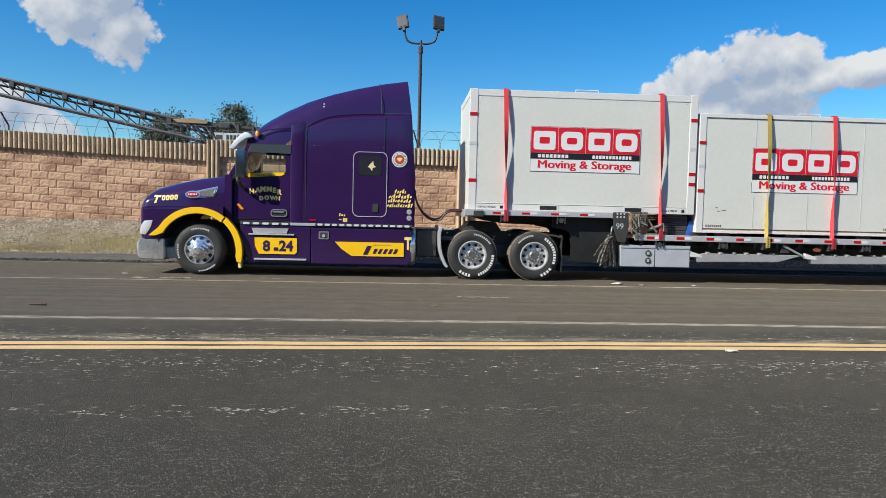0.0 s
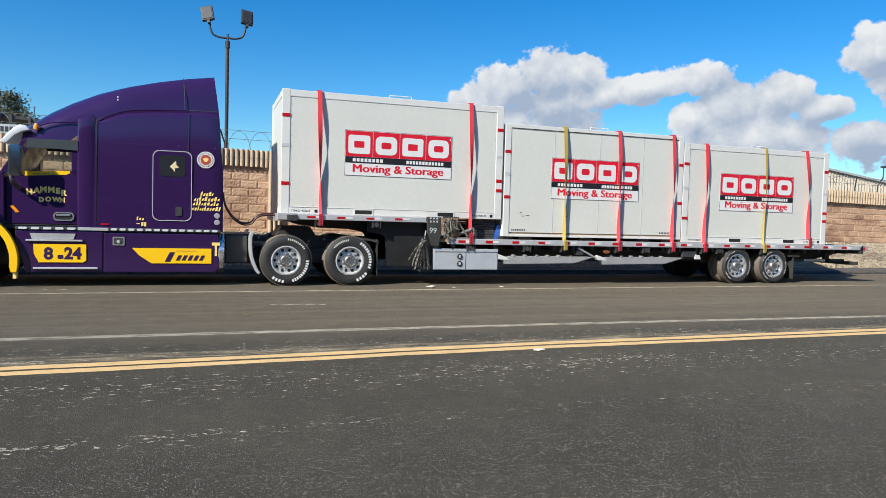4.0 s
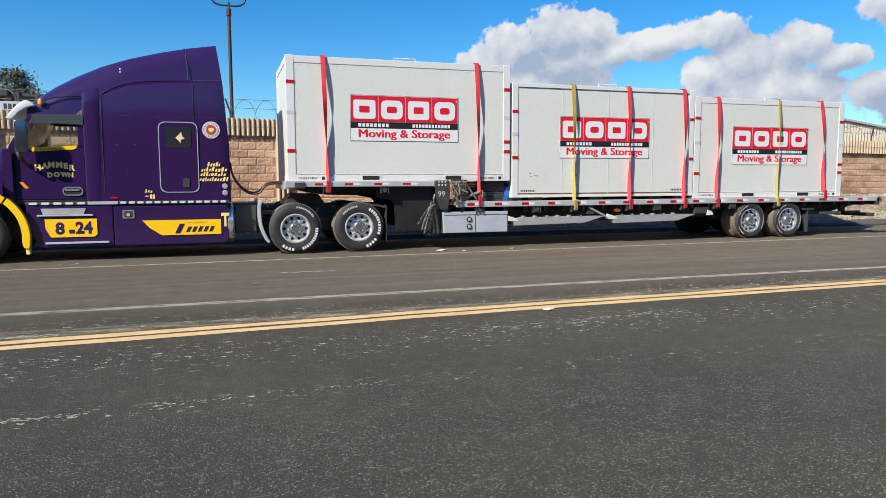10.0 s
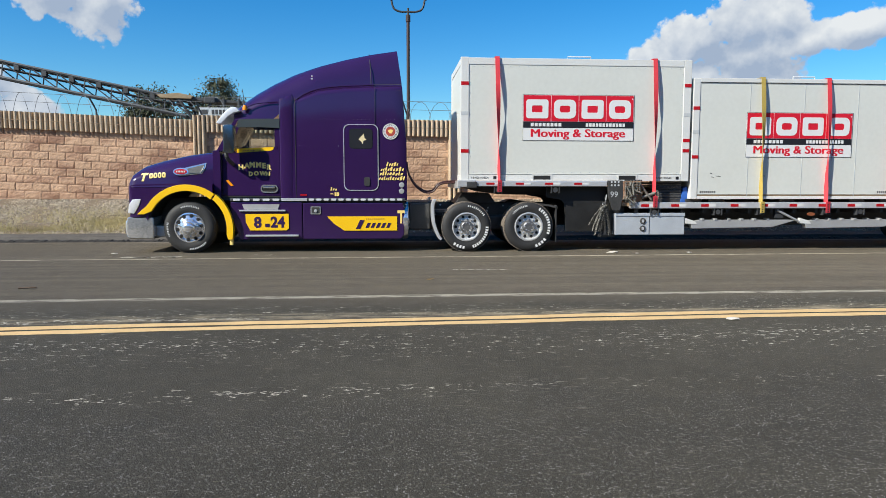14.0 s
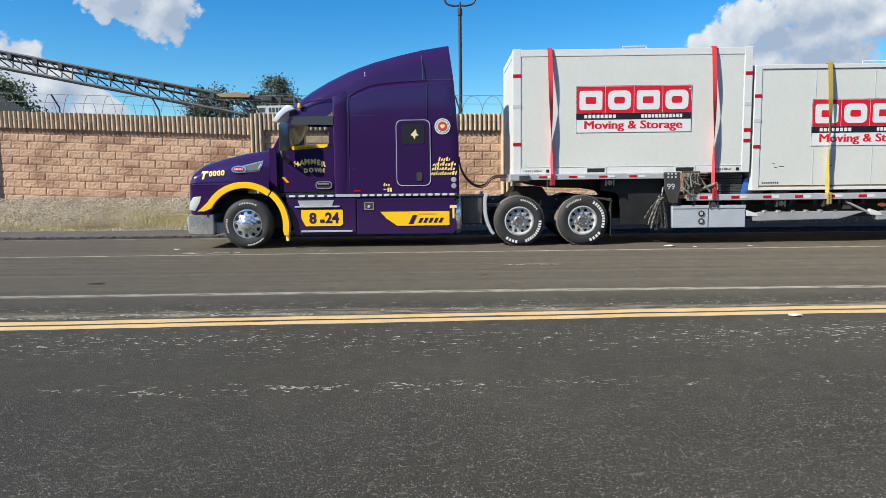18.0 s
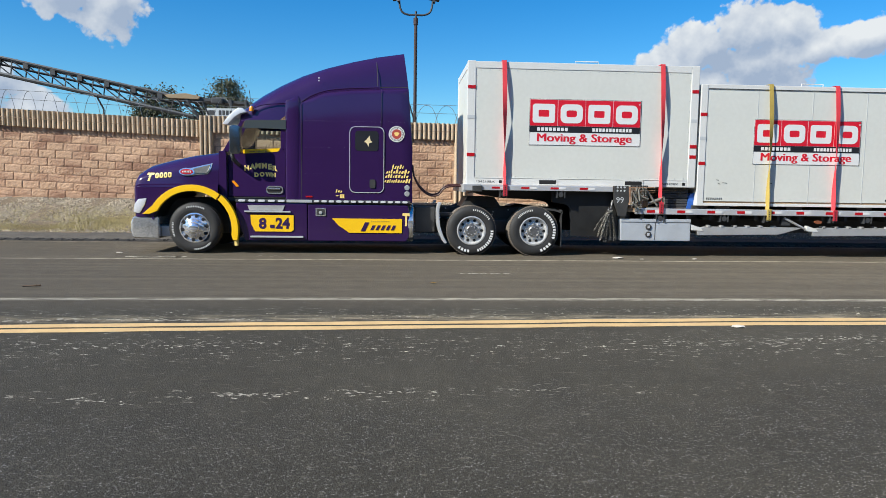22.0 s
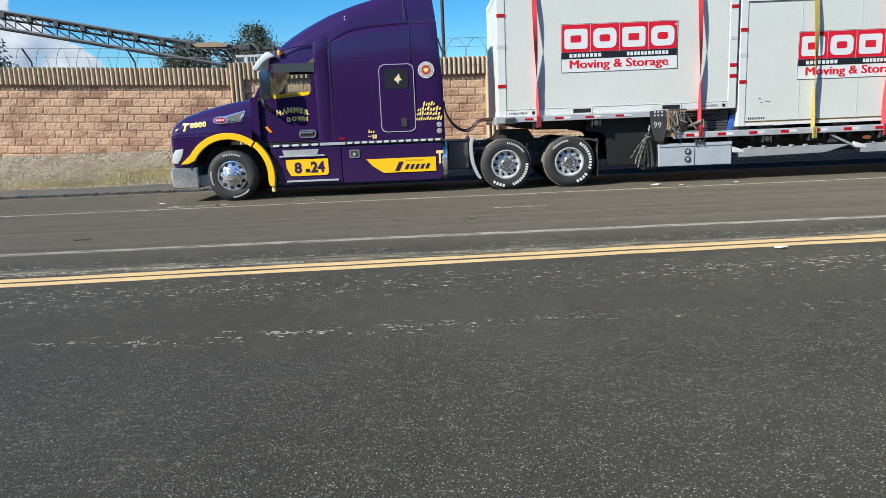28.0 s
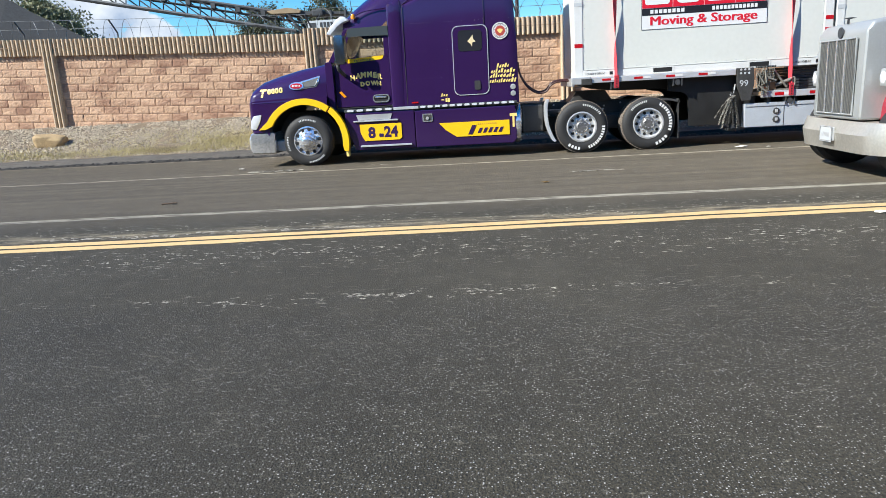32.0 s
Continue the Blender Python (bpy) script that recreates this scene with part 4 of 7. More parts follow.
# ---- purple tractor ----
def interp(table, x):
    if x <= table[0][0]:
        return table[0][1]
    for (a, za), (c, zc) in zip(table, table[1:]):
        if x <= c:
            t = (x - a) / (c - a)
            return za + (zc - za) * t
    return table[-1][1]


def loft(sections, caps=True):
    bm = bmesh.new()
    rows = [[bm.verts.new(p) for p in s] for s in sections]
    for a, c in zip(rows, rows[1:]):
        k = len(a)
        for i in range(k):
            bm.faces.new((a[i], a[(i + 1) % k], c[(i + 1) % k], c[i]))
    if caps:
        bm.faces.new(rows[0])
        bm.faces.new(rows[-1])
    bmesh.ops.recalc_face_normals(bm, faces=bm.faces)
    return bm


def hull_section(x, mid, hw, z0, zs, zt, top_hw, lean=0.0, k=7):
    """Upright sides from z0 to zs, then a rounded shoulder to the crown zt; a closed ring of points."""
    half = [(hw, z0), (hw - lean * 0.5, (z0 + zs) / 2), (hw - lean, zs)]
    for i in range(1, k + 1):
        a = math.pi / 2 * i / k
        half.append((top_hw * (1 - math.sin(a)) * 0 + (hw - lean) - (hw - lean - top_hw) * (1 - math.cos(a)), zs + (zt - zs) * math.sin(a) * 0.97))
    half.append((top_hw * 0.5, zt))
    half.append((0.0, zt + 0.01))
    ring_ = [(x, mid - y, z) for y, z in half] + [(x, mid + y, z) for y, z in half[-2::-1]]
    return ring_


VISOR = mat("bright_visor_steel", (0.80, 0.82, 0.84), 0.35, 0.25, 0.08, 3)


def tractor():
    t = thing("semi_truck", (0, 14.4, 0), "purple sleeper-cab semi truck with yellow fender trim, parked on the road", "truck")
    mid = 1.2
    # hood: a rounded loft that rises to the cowl
    top = [(-5.43, 1.46), (-5.40, 1.56), (-5.34, 1.69), (-5.14, 1.815), (-4.75, 1.92), (-4.3, 2.015), (-3.73, 2.09)]
    def hood_shape(x):
        """Half width, shoulder height, crown height and crown half width of the hood at x."""
        f = (x + 5.43) / 1.7
        zt = interp(top, x)
        hw = 1.236 - 0.11 * max(0.0, 1 - f * 15.5) ** 2 - 0.085 * max(0.0, (f - 0.5) / 0.5) ** 1.5
        return hw, min(zt - 0.03, 1.42 + 0.27 * f), zt, 0.62 + 0.2 * f

    def hood_y(x, z):
        """Where the near side of the hood's skin lies."""
        hw, zs, zt, th = hood_shape(x)
        s_ = max(0.0, min(1.0, (z - zs) / max(0.01, zt - zs) / 0.97))
        return mid - (hw - 0.03) + (hw - 0.03 - th) * (1 - math.sqrt(1 - s_ * s_))

    def drape(bm, proud):
        """Lay a flat shape, modelled with its back at y = 0, on the hood's side."""
        for q in bm.verts:
            q.co.y = hood_y(q.co.x, q.co.z) + (q.co.y - proud)
        return bm

    sec = []
    for x in (-5.43, -5.415, -5.38, -5.34, -5.25, -5.14, -4.95, -4.75, -4.5, -4.3, -4.0, -3.74):
        hw, zs, zt, th = hood_shape(x)
        sec.append(hull_section(x, mid, hw, 1.35, zs, zt, th, lean=0.03, k=9))
    hood = part("hood", loft(sec), PURPLE, t, "purple sloping engine hood", smooth=True)
    part("grille", prism([(-5.46, 0.72), (-5.47, 1.45), (-5.40, 1.5), (-5.38, 0.72)], 0.55, 1.85, 0.01), CHROME, t, "chrome grille")
    C = (-4.26, 0.50)
    for side, y0, y1 in (("fender", -0.03, 0.42), ("fender", 1.98, 2.43)):
        arch = arc(C[0], C[1], 0.80, 168, 12, 22)
        outline = [(-5.42, 0.74), (-5.435, 1.0), (-5.43, 1.36), (-5.3, 1.40), (-4.6, 1.42), (-3.735, 1.42), (-3.735, 1.06), (-3.55, 0.82), (-3.46, 0.67)] + arch[::-1] + [(-5.08, 0.74)]
        bm = prism(outline, y0, y1)
        yo = y0 if y0 < 1 else y1
        crest = [e for e in bm.edges if all(abs(v.co.y - yo) < 1e-4 and v.co.x < -5.4 for v in e.verts)]
        bmesh.ops.bevel(bm, geom=crest, offset=0.11, segments=5, profile=0.5, affect="EDGES")
        part(side, bm, PURPLE, t, "purple front fender", smooth=True)
    for y0, y1 in ((-0.075, 0.05), (2.35, 2.475)):
        out_ = [(-5.24, 0.80)] + arc(C[0], C[1] - 0.01, 0.915, 148, 52, 16)
        inn_ = [(-5.10, 0.80)] + arc(C[0], C[1], 0.775, 152, 51, 16)
        part("fender_flare", strip(out_, inn_, y0, y1, 0.006), YELLOW, t, "bright yellow fender flare")
        part("splash_flap", strip(arc(C[0], C[1] - 0.01, 0.93, 50, -8, 12) + [(-3.35, 0.28)], arc(C[0], C[1], 0.80, 49, -8, 12) + [(-3.44, 0.28)], y0, y1 + 0.02, 0.006), YELLOW, t, "yellow rear fender edge")
    part("wheel_well", strip(arc(C[0], C[1], 0.80, 178, 2, 22), arc(C[0], C[1], 0.77, 178, 2, 22), 0.0, 2.4), GOOSE, t, "black wheel housing")
    part("front_frame", box(-5.2, -3.3, 0.62, 1.78, 0.38, 1.12, 0.02), BLACK, t, "black chassis and engine block")
    part("mud_flap_stay", box(-3.42, -3.36, -0.02, 0.1, 0.16, 0.34, 0.006), GOLD, t)
    # bumper with bright wrapped end
    b = part("bumper", prism([(-5.46, 0.30), (-5.50, 0.42), (-5.50, 0.62), (-5.45, 0.745), (-4.93, 0.745), (-4.93, 0.29)], -0.02, 2.42, 0.05, 3), BUMPER, t, "polished chrome front bumper", smooth=True)
    part("tow_cover", box(-4.93, -4.74, 0.12, 2.28, 0.33, 0.55, 0.02), ALU_DULL, b)
    for y0, y1 in ((-0.045, 0.05), (2.35, 2.445)):
        part("headlight", prism([(-5.425, 0.83), (-5.40, 1.0), (-5.33, 1.10), (-5.16, 1.115), (-5.20, 0.98), (-5.30, 0.81)], y0, y1, 0.015), LENS, t, "clear headlight", smooth=True)
        part("turn_light", prism([(-5.0, 0.90), (-4.93, 1.02), (-4.88, 1.02), (-4.94, 0.90)], y0 - 0.01, y0 + 0.04, 0.004), ORANGE, t, "amber turn light")
    v = part("air_intake", drape(prism([(-4.45, 1.65), (-4.38, 1.72), (-4.1, 1.79), (-3.86, 1.85), (-3.89, 1.72), (-3.95, 1.62), (-4.3, 1.585)], -0.012, 0.10, 0.010), 0.0), CHROME, t, "chrome side air intake")
    part("intake_mesh", drape(prism([(-4.28, 1.63), (-4.25, 1.72), (-3.90, 1.81), (-3.93, 1.71), (-3.98, 1.645)], -0.019, 0.0), 0.0), MESH_DARK, v)
    part("badge_rim", drape(prism([(-4.36 + 0.155 * math.cos(a), 1.665 + 0.078 * math.sin(a)) for a in [i * 0.42 for i in range(15)]], -0.026, 0.0), 0.0), CHROME, v)
    part("badge", drape(prism([(-4.36 + 0.125 * math.cos(a), 1.665 + 0.054 * math.sin(a)) for a in [i * 0.42 for i in range(15)]], -0.031, 0.0), 0.0), RED_TAPE, v, "oval red badge")
    part("badge_bars", drape(join([box(-4.445 + 0.03 * i, -4.428 + 0.03 * i, -0.034, -0.03, 1.648, 1.684) for i in range(6)]), 0.0), WHITE_PRINT, v)
    part("hood_lettering", drape(words("T", 0.21, -5.16, 1.48, 0.0, slant=0.25, bold=0.012), 0.006), GOLD, t)
    for i in range(4):
        part("hood_lettering", drape(ring(rounded(-4.99 + 0.085 * i, -4.918 + 0.085 * i, 1.525 + 0.006 * i, 1.635 + 0.006 * i, 0.03, 4), 0.026, -0.004, 0.0), 0.003), GOLD, t)
    # cab shell: door, pillars, roof, glass
    Y0, Y1 = 0.13, 2.27
    for y, w in ((Y0, 0.06), (Y1 - 0.06, 0.06)):
        dx = 0.0 if y < 1 else -0.20
        d = part("door", prism([(-3.56, 1.17), (-3.56, 2.02), (-3.30, 2.10), (-2.42, 2.18), (-2.39, 2.10), (-2.39, 1.17)], y, y + w, 0.012), PURPLE, t, "purple cab door")
        part("door_frame", strip([(-3.50, 2.06), (-3.22, 2.66), (-3.18, 2.73), (-2.39, 2.73), (-2.39, 2.10)], [(-3.43, 2.06), (-3.19, 2.59), (-3.14, 2.67), (-2.49, 2.67), (-2.49, 2.16)], y, y + w, 0.008), PURPLE, d).location = (dx, 0, 0)
        part("window_glass", prism([(-3.45, 2.06), (-3.17, 2.66), (-2.47, 2.68), (-2.47, 2.13)], y + 0.02, y + 0.026), GLASS, d, "clear side window").location = (dx, 0, 0)
        if y < 1:
            part("sun_band", prism([(-3.24, 2.57), (-3.20, 2.74), (-2.38, 2.75), (-2.38, 2.56), (-2.8, 2.575)], y - 0.03, y - 0.022), BANDGLASS, d, "smoked window visor")
    d0 = [o for o in t.children if o.name.startswith("door")][0]
    part("window_banner", prism([(-3.26, 2.055), (-3.255, 2.135), (-2.51, 2.175), (-2.52, 2.125), (-2.57, 2.10)], Y0 - 0.006, Y0 + 0.012), YELLOW, d0, "yellow banner along the window sill")
    part("banner_lettering", words("HAMMER", 0.062, -3.12, 2.078, Y0 - 0.007, width=0.36), PURPLE_FLAT, d0)
    part("door_seam", ring([(-3.58, 1.15), (-3.58, 2.05), (-3.40, 2.16), (-3.22, 2.72), (-2.375, 2.75), (-2.375, 1.15)], 0.008, Y0 - 0.001, Y0 + 0.01), BLACK, d0)
    h = part("door_handle", ring(rounded(-2.79, -2.44, 1.235, 1.40, 0.07), 0.024, Y0 - 0.022, Y0 + 0.01), CHROME, d0, "chrome recessed door handle", smooth=True)
    part("handle_recess", prism(rounded(-2.77, -2.46, 1.256, 1.380, 0.055), Y0 - 0.008, Y0 + 0.004), DARKHOLE, h)
    part("handle_grip", box(-2.745, -2.50, Y0 - 0.026, Y0 - 0.010, 1.325, 1.362, 0.008), CHROME, h)
    part("marker_light", prism([(-3.50, 1.49), (-3.44, 1.50), (-3.34, 1.38), (-3.40, 1.37)], Y0 - 0.012, Y0 + 0.01, 0.004), ORANGE, d0, "amber side marker")
    # arched gold door lettering
    for i, ch in enumerate("HAMMER"):
        b_ = words(ch, 0.17, 0, 0, 0, bold=0.01)
        f = i / 5
        for q in b_.verts:
            q.co = Vector((-3.235 + (0, 0.11, 0.225, 0.355, 0.485, 0.575)[i] + q.co.x * 0.85, Y0 - 0.004 + q.co.y, 1.68 + 0.085 * math.sin(math.pi * (0.12 + 0.76 * f)) + q.co.z * 0.85))
        part("door_lettering", b_, GOLD, d0)
    for i, ch in enumerate("DOWN"):
        b_ = words(ch, 0.115, 0, 0, 0, bold=0.008)
        for q in b_.verts:
            q.co = Vector((-3.03 + (0, 0.105, 0.215, 0.345)[i] + q.co.x, Y0 - 0.004 + q.co.y, 1.585 + 0.012 * math.sin(math.pi * i / 3) + q.co.z))
        part("door_lettering", b_, GOLD, d0)
    part("cowl", prism([(-3.735, 1.06), (-3.735, 2.09), (-3.6, 2.11), (-3.58, 2.0), (-3.58, 1.06)], 0.06, 2.34, 0.01), PURPLE, t)
    part("windshield", prism([(-3.66, 2.10), (-3.30, 2.70), (-3.285, 2.69), (-3.64, 2.09)], 0.2, 2.2), GLASS, t, "raked windshield")
    part("windshield_pillar", prism([(-3.68, 2.08), (-3.30, 2.72), (-3.22, 2.72), (-3.56, 2.08)], Y0, Y0 + 0.08, 0.006), PURPLE, t)
    part("windshield_pillar", prism([(-3.70, 2.08), (-3.44, 2.72), (-3.40, 2.72), (-3.66, 2.08)], Y1 - 0.08, Y1, 0.006), PURPLE, t)
    part("cab_floor", box(-3.7, -2.3, 0.15, 2.25, 1.08, 1.16), INTERIOR, t)
    part("dashboard", prism([(-3.62, 1.2), (-3.62, 2.02), (-3.35, 2.05), (-3.2, 1.85), (-3.2, 1.2)], 0.2, 2.2, 0.04), INTERIOR, t, "dark grey dashboard")
    part("steering_wheel", lathe([(0.215, -0.012), (0.235, 0.0), (0.215, 0.012), (0.2, 0.0), (0.215, -0.012)], k=24), BLACK, t).matrix_basis = pose(-3.18, 0.62, 1.92, 0, 0, 90) @ pose(0, 0, 0, -30, 0, 0)
    for y in (0.35, 1.55):
        s = part("driver_seat", box(-2.9, -2.45, y, y + 0.52, 1.3, 1.68, 0.08, 3), INTERIOR, t)
        part("seat_back", box(-2.56, -2.42, y + 0.02, y + 0.5, 1.6, 2.02, 0.06, 3), INTERIOR, s)
    part("cab_back", box(-2.36, -2.32, 0.2, 2.2, 1.16, 2.75), INTERIOR, t)
    # visor, mirrors
    part("roof_seam", tube(smooth_line([(-3.16, mid - 1.05, 2.90), (-3.0, mid - 1.052, 3.0), (-2.8, mid - 1.052, 3.06), (-2.38, mid - 1.05, 3.10)], 4), 0.012, 6), PURPLE, t, smooth=True)
    part("sun_visor", prism([(-3.66, 2.655), (-3.56, 2.79), (-3.44, 2.915), (-3.34, 2.985), (-3.26, 2.98), (-3.17, 2.90), (-3.30, 2.865), (-3.42, 2.79), (-3.50, 2.70), (-3.56, 2.64)], 0.10, 2.30, 0.012), VISOR, t, "bright drop visor over the windshield", smooth=True)
    for y0, y1 in ((-0.24, 0.0), (2.4, 2.64)):
        m = part("mirror", prism(rounded(-3.44, -3.235, 2.03, 2.60, 0.05), y0, y1, 0.03, 3), MIRROR_SHELL, t, "tall chrome door mirror", smooth=True)
        m.location = (0.0 if y0 < 1 else -0.24, 0, 0)
        part("mirror_glass", prism(rounded(-3.43, -3.28, 2.06, 2.56, 0.03), y0 + 0.02, y1 - 0.02), DARKGLASS, m).location = (0.03, 0, 0)
        part("mirror_arm", tube(smooth_line([(-3.42, (y0 + y1) / 2, 2.04), (-3.40, (y0 + y1) / 2, 1.94), (-3.36, y1 if y0 < 0 else y0, 1.86), (-3.34, Y0 if y0 < 0 else Y1, 1.82)], 4), 0.04, 8), BLACK, m, smooth=True)
    # sleeper and roof fairing
    rear = [(1.0, 0.235), (2.45, 0.225), (3.5, 0.13), (4.3, 0.02)]
    crown = [(-3.32, 2.98), (-3.27, 3.05), (-3.09, 3.205), (-2.89, 3.345), (-2.54, 3.535), (-2.09, 3.73), (-1.55, 3.905), (-1.01, 4.045), (-0.46, 4.155), (0.23, 4.225)]
    should = [(-3.32, 2.86), (-2.6, 3.02), (-2.36, 3.08), (-2.05, 3.16), (-1.6, 3.34), (-1.2, 3.40), (0.23, 3.46)]

    def shaped(bm):
        for q in bm.verts:
            if q.co.x > -0.5:
                q.co.x += (interp(rear, q.co.z) - 0.235) * (q.co.x + 0.5) / 0.735
        return bm

    sec = []
    for x in (-2.37, -2.33, -2.25, -2.1, -1.9, -1.6, -1.0, -0.5, 0.0, 0.20, 0.235):
        inset = {-2.37: 0.05, -2.33: 0.02, 0.235: 0.02}.get(x, 0.0)
        zs = interp(should, x)
        sec.append(hull_section(x, mid, 1.10 - inset, 1.08, zs - 0.12, zs, 0.98, lean=0.015, k=5))
    sl = part("sleeper", shaped(loft(sec)), PURPLE, t, "tall purple sleeper compartment", smooth=True)
    sec = []
    for x in (-3.32, -3.29, -3.2, -3.09, -2.89, -2.7, -2.54, -2.3, -2.09, -1.8, -1.55, -1.01, -0.46, -0.05, 0.20, 0.235):
        zt = interp(crown, x)
        zs = interp(should, x) - 0.06
        f = (x + 3.32) / 3.555
        hw = 1.055 if x < -2.3 else 1.035
        z_low = 2.72 if x < -2.36 else zs - 0.1
        sec.append(hull_section(x, mid, hw, min(z_low, zt - 0.3), min(zs, zt - 0.12), zt, 0.55 + 0.2 * f - 0.28 * max(0.0, (-1.9 - x) / 1.4), lean=0.02 + 0.09 * max(0, f - 0.3) + 0.06 * max(0.0, (-2.2 - x) / 1.1) ** 2, k=9))
    fa = part("roof_fairing", shaped(loft(sec)), PURPLE, t, "sloping purple roof fairing", smooth=True)
    y_s = mid - 1.10
    part("corner_column", loft([[(-2.235 + 0.155 * math.cos(math.pi * j / 10) * (1 - sh * 0.25), y_s + 0.03 - (0.040 - 0.034 * sh) * math.sin(math.pi * j / 10), z + 0.05 * sh * math.cos(math.pi * j / 10)) for j in range(11)] for z, sh in ((1.12, 0), (1.6, 0), (2.2, 0), (2.9, 0), (3.1, 0.05), (3.17, 0.35), (3.20, 1.0))]), PURPLE, sl, "rounded purple corner column", smooth=True)
    for x0, x1, z0, z1 in ((-2.07, -2.062, 1.13, 3.18), (-0.43, -0.424, 2.66, 3.42)):
        part("panel_seam", box(x0, x1, y_s - 0.003, y_s + 0.005, z0, z1), BLACK, sl)
    part("fairing_seam", tube([(-0.5, mid - 1.02, 3.45), (-0.51, mid - 0.97, 3.75), (-0.53, mid - 0.86, 3.98), (-0.55, mid - 0.72, 4.13)], 0.008, 6), BLACK, fa)
    part("shoulder_crease", tube(smooth_line([(-2.08, mid - 1.045, 3.12), (-1.9, mid - 1.045, 3.24), (-1.6, mid - 1.04, 3.36), (-1.2, mid - 1.035, 3.42), (-0.45, mid - 1.03, 3.46)], 5), 0.016, 8), PURPLE, fa, smooth=True)
    part("shoulder_line", tube([(-0.45, mid - 1.035, 3.46), (0.12, mid - 1.035, 3.47)], 0.008, 6), BLACK, fa)
    part("rivet_line", join([box(-1.98 + 0.085 * i, -1.975 + 0.085 * i, y_s - 0.003, y_s + 0.002, 2.745, 2.751) for i in range(25)]), ALU, sl, kind="stuff")
    for zz in (2.2, 1.66):
        part("rivet_line", join([box(-1.98 + 0.16 * i, -1.975 + 0.16 * i, y_s - 0.003, y_s + 0.002, zz, zz + 0.006) for i in range(6)]), ALU, sl, kind="stuff")
    for dx, dz in ((0, 0), (0.0, 0.055)):
        part("roof_marker", lathe([(0.016, -0.01), (0.0001, -0.014)], -1.71 + dx, 3.57 + dz, 10), LENS, fa).location = (0, 0.19, 0)
    sd = part("luggage_door", prism(rounded(-1.06, -0.38, 1.30, 2.63, 0.10), y_s - 0.006, y_s + 0.01), PURPLE, sl, "purple sleeper side door with chrome edge")
    part("door_trim", ring(rounded(-1.08, -0.36, 1.28, 2.65, 0.12), 0.014, y_s - 0.012, y_s + 0.004), ALU, sd, "thin chrome trim")
    part("bunk_window", prism(rounded(-0.96, -0.48, 2.15, 2.56, 0.07), y_s - 0.012, y_s), BLACK_PRINT, sd, "dark bunk window")
    part("window_emblem", prism([(-0.77, 2.34), (-0.72, 2.39), (-0.66, 2.46), (-0.645, 2.37), (-0.60, 2.33), (-0.67, 2.31), (-0.68, 2.24), (-0.72, 2.30)], y_s - 0.016, y_s - 0.01), mat("pale_gold_emblem", (0.75, 0.62, 0.35), 0.5), sd, "small pale gold emblem")
    part("door_latch", prism(rounded(-0.66, -0.54, 1.38, 1.56, 0.03), y_s - 0.02, y_s), BLACK, sd)
    cx, cz = -0.105, 2.505
    for r, m, dy in ((0.165, WHITE_PRINT, 0.006), (0.145, BLACK_PRINT, 0.008), (0.135, WHITE_PRINT, 0.010), (0.10, mat("dull_red_print", (0.42, 0.06, 0.04), 0.5), 0.012)):
        part("round_seal", lathe([(r, y_s - dy + 0.004), (r, y_s - dy), (0.0001, y_s - dy)], cx, cz, 28), m, sl, "round white and red seal")
    part("round_seal", prism([(cx + 0.05 * math.cos(a) * (1 + 0.3 * math.sin(3 * a)), cz + 0.042 * math.sin(a)) for a in [i * 0.45 for i in range(14)]], y_s - 0.0145, y_s - 0.011), GOLD, sl)
    for i in range(22):
        a = 2 * math.pi * i / 22
        part("seal_bar", box(cx + 0.118 * math.cos(a) - 0.007, cx + 0.118 * math.cos(a) + 0.007, y_s - 0.0115, y_s - 0.0095, cz + 0.118 * math.sin(a) - 0.007, cz + 0.118 * math.sin(a) + 0.007), BLACK_PRINT, sl)
    rnd = random.Random(12)
    for row, (x0, x1, z) in enumerate(((-0.20, 0.05, 1.79), (-0.32, 0.13, 1.69), (-0.34, 0.15, 1.60), (-0.36, 0.15, 1.50))):
        x = x0
        while x < x1:
            w = rnd.uniform(0.026, 0.052)
            zz, hh = z + rnd.uniform(-0.006, 0.006), rnd.choice((0.05, 0.06, 0.085))
            part("script_lettering", prism([(x, zz), (x + 0.012, zz + hh * 0.7), (x + 0.03, zz + hh), (x + w + 0.012, zz + hh), (x + w + 0.006, zz + hh * 0.6), (x + w - 0.008, zz)], y_s - 0.006, y_s), GOLD, sl)
            x += w + 0.014
    for p in ([(-1.36, 1.28), (-1.345, 1.35), (-1.325, 1.35), (-1.335, 1.28)], [(-1.315, 1.285), (-1.305, 1.325), (-1.275, 1.325), (-1.285, 1.285)], [(-1.265, 1.28), (-1.255, 1.32), (-1.225, 1.32), (-1.235, 1.28)], [(-1.36, 1.205), (-1.36, 1.222), (-1.30, 1.222), (-1.30, 1.205)], [(-1.275, 1.165), (-1.275, 1.245), (-1.235, 1.245), (-1.235, 1.165)], [(-1.225, 1.165), (-1.225, 1.245), (-1.185, 1.245), (-1.185, 1.165)]):
        part("script_lettering", prism(p, y_s - 0.006, y_s), GOLD, sl)
    part("red_marker", prism(rounded(-1.98, -1.84, 1.175, 1.205, 0.012), y_s - 0.012, y_s), RED_TAPE, sl)
    for z in (1.40, 1.27):
        part("vent", lathe([(0.055, y_s + 0.01), (0.055, y_s - 0.006), (0.04, y_s - 0.01), (0.0001, y_s - 0.008)], 0.12, z, 18), ALU_DULL, sl)
    part("visor_light", lathe([(0.045, 0), (0.05, 0.05), (0.03, 0.10), (0.0001, 0.11)], k=16), ORANGE, t, "amber roof marker light", smooth=True).matrix_basis = pose(-3.08, 0.16, 2.92, 90, 0, 0)
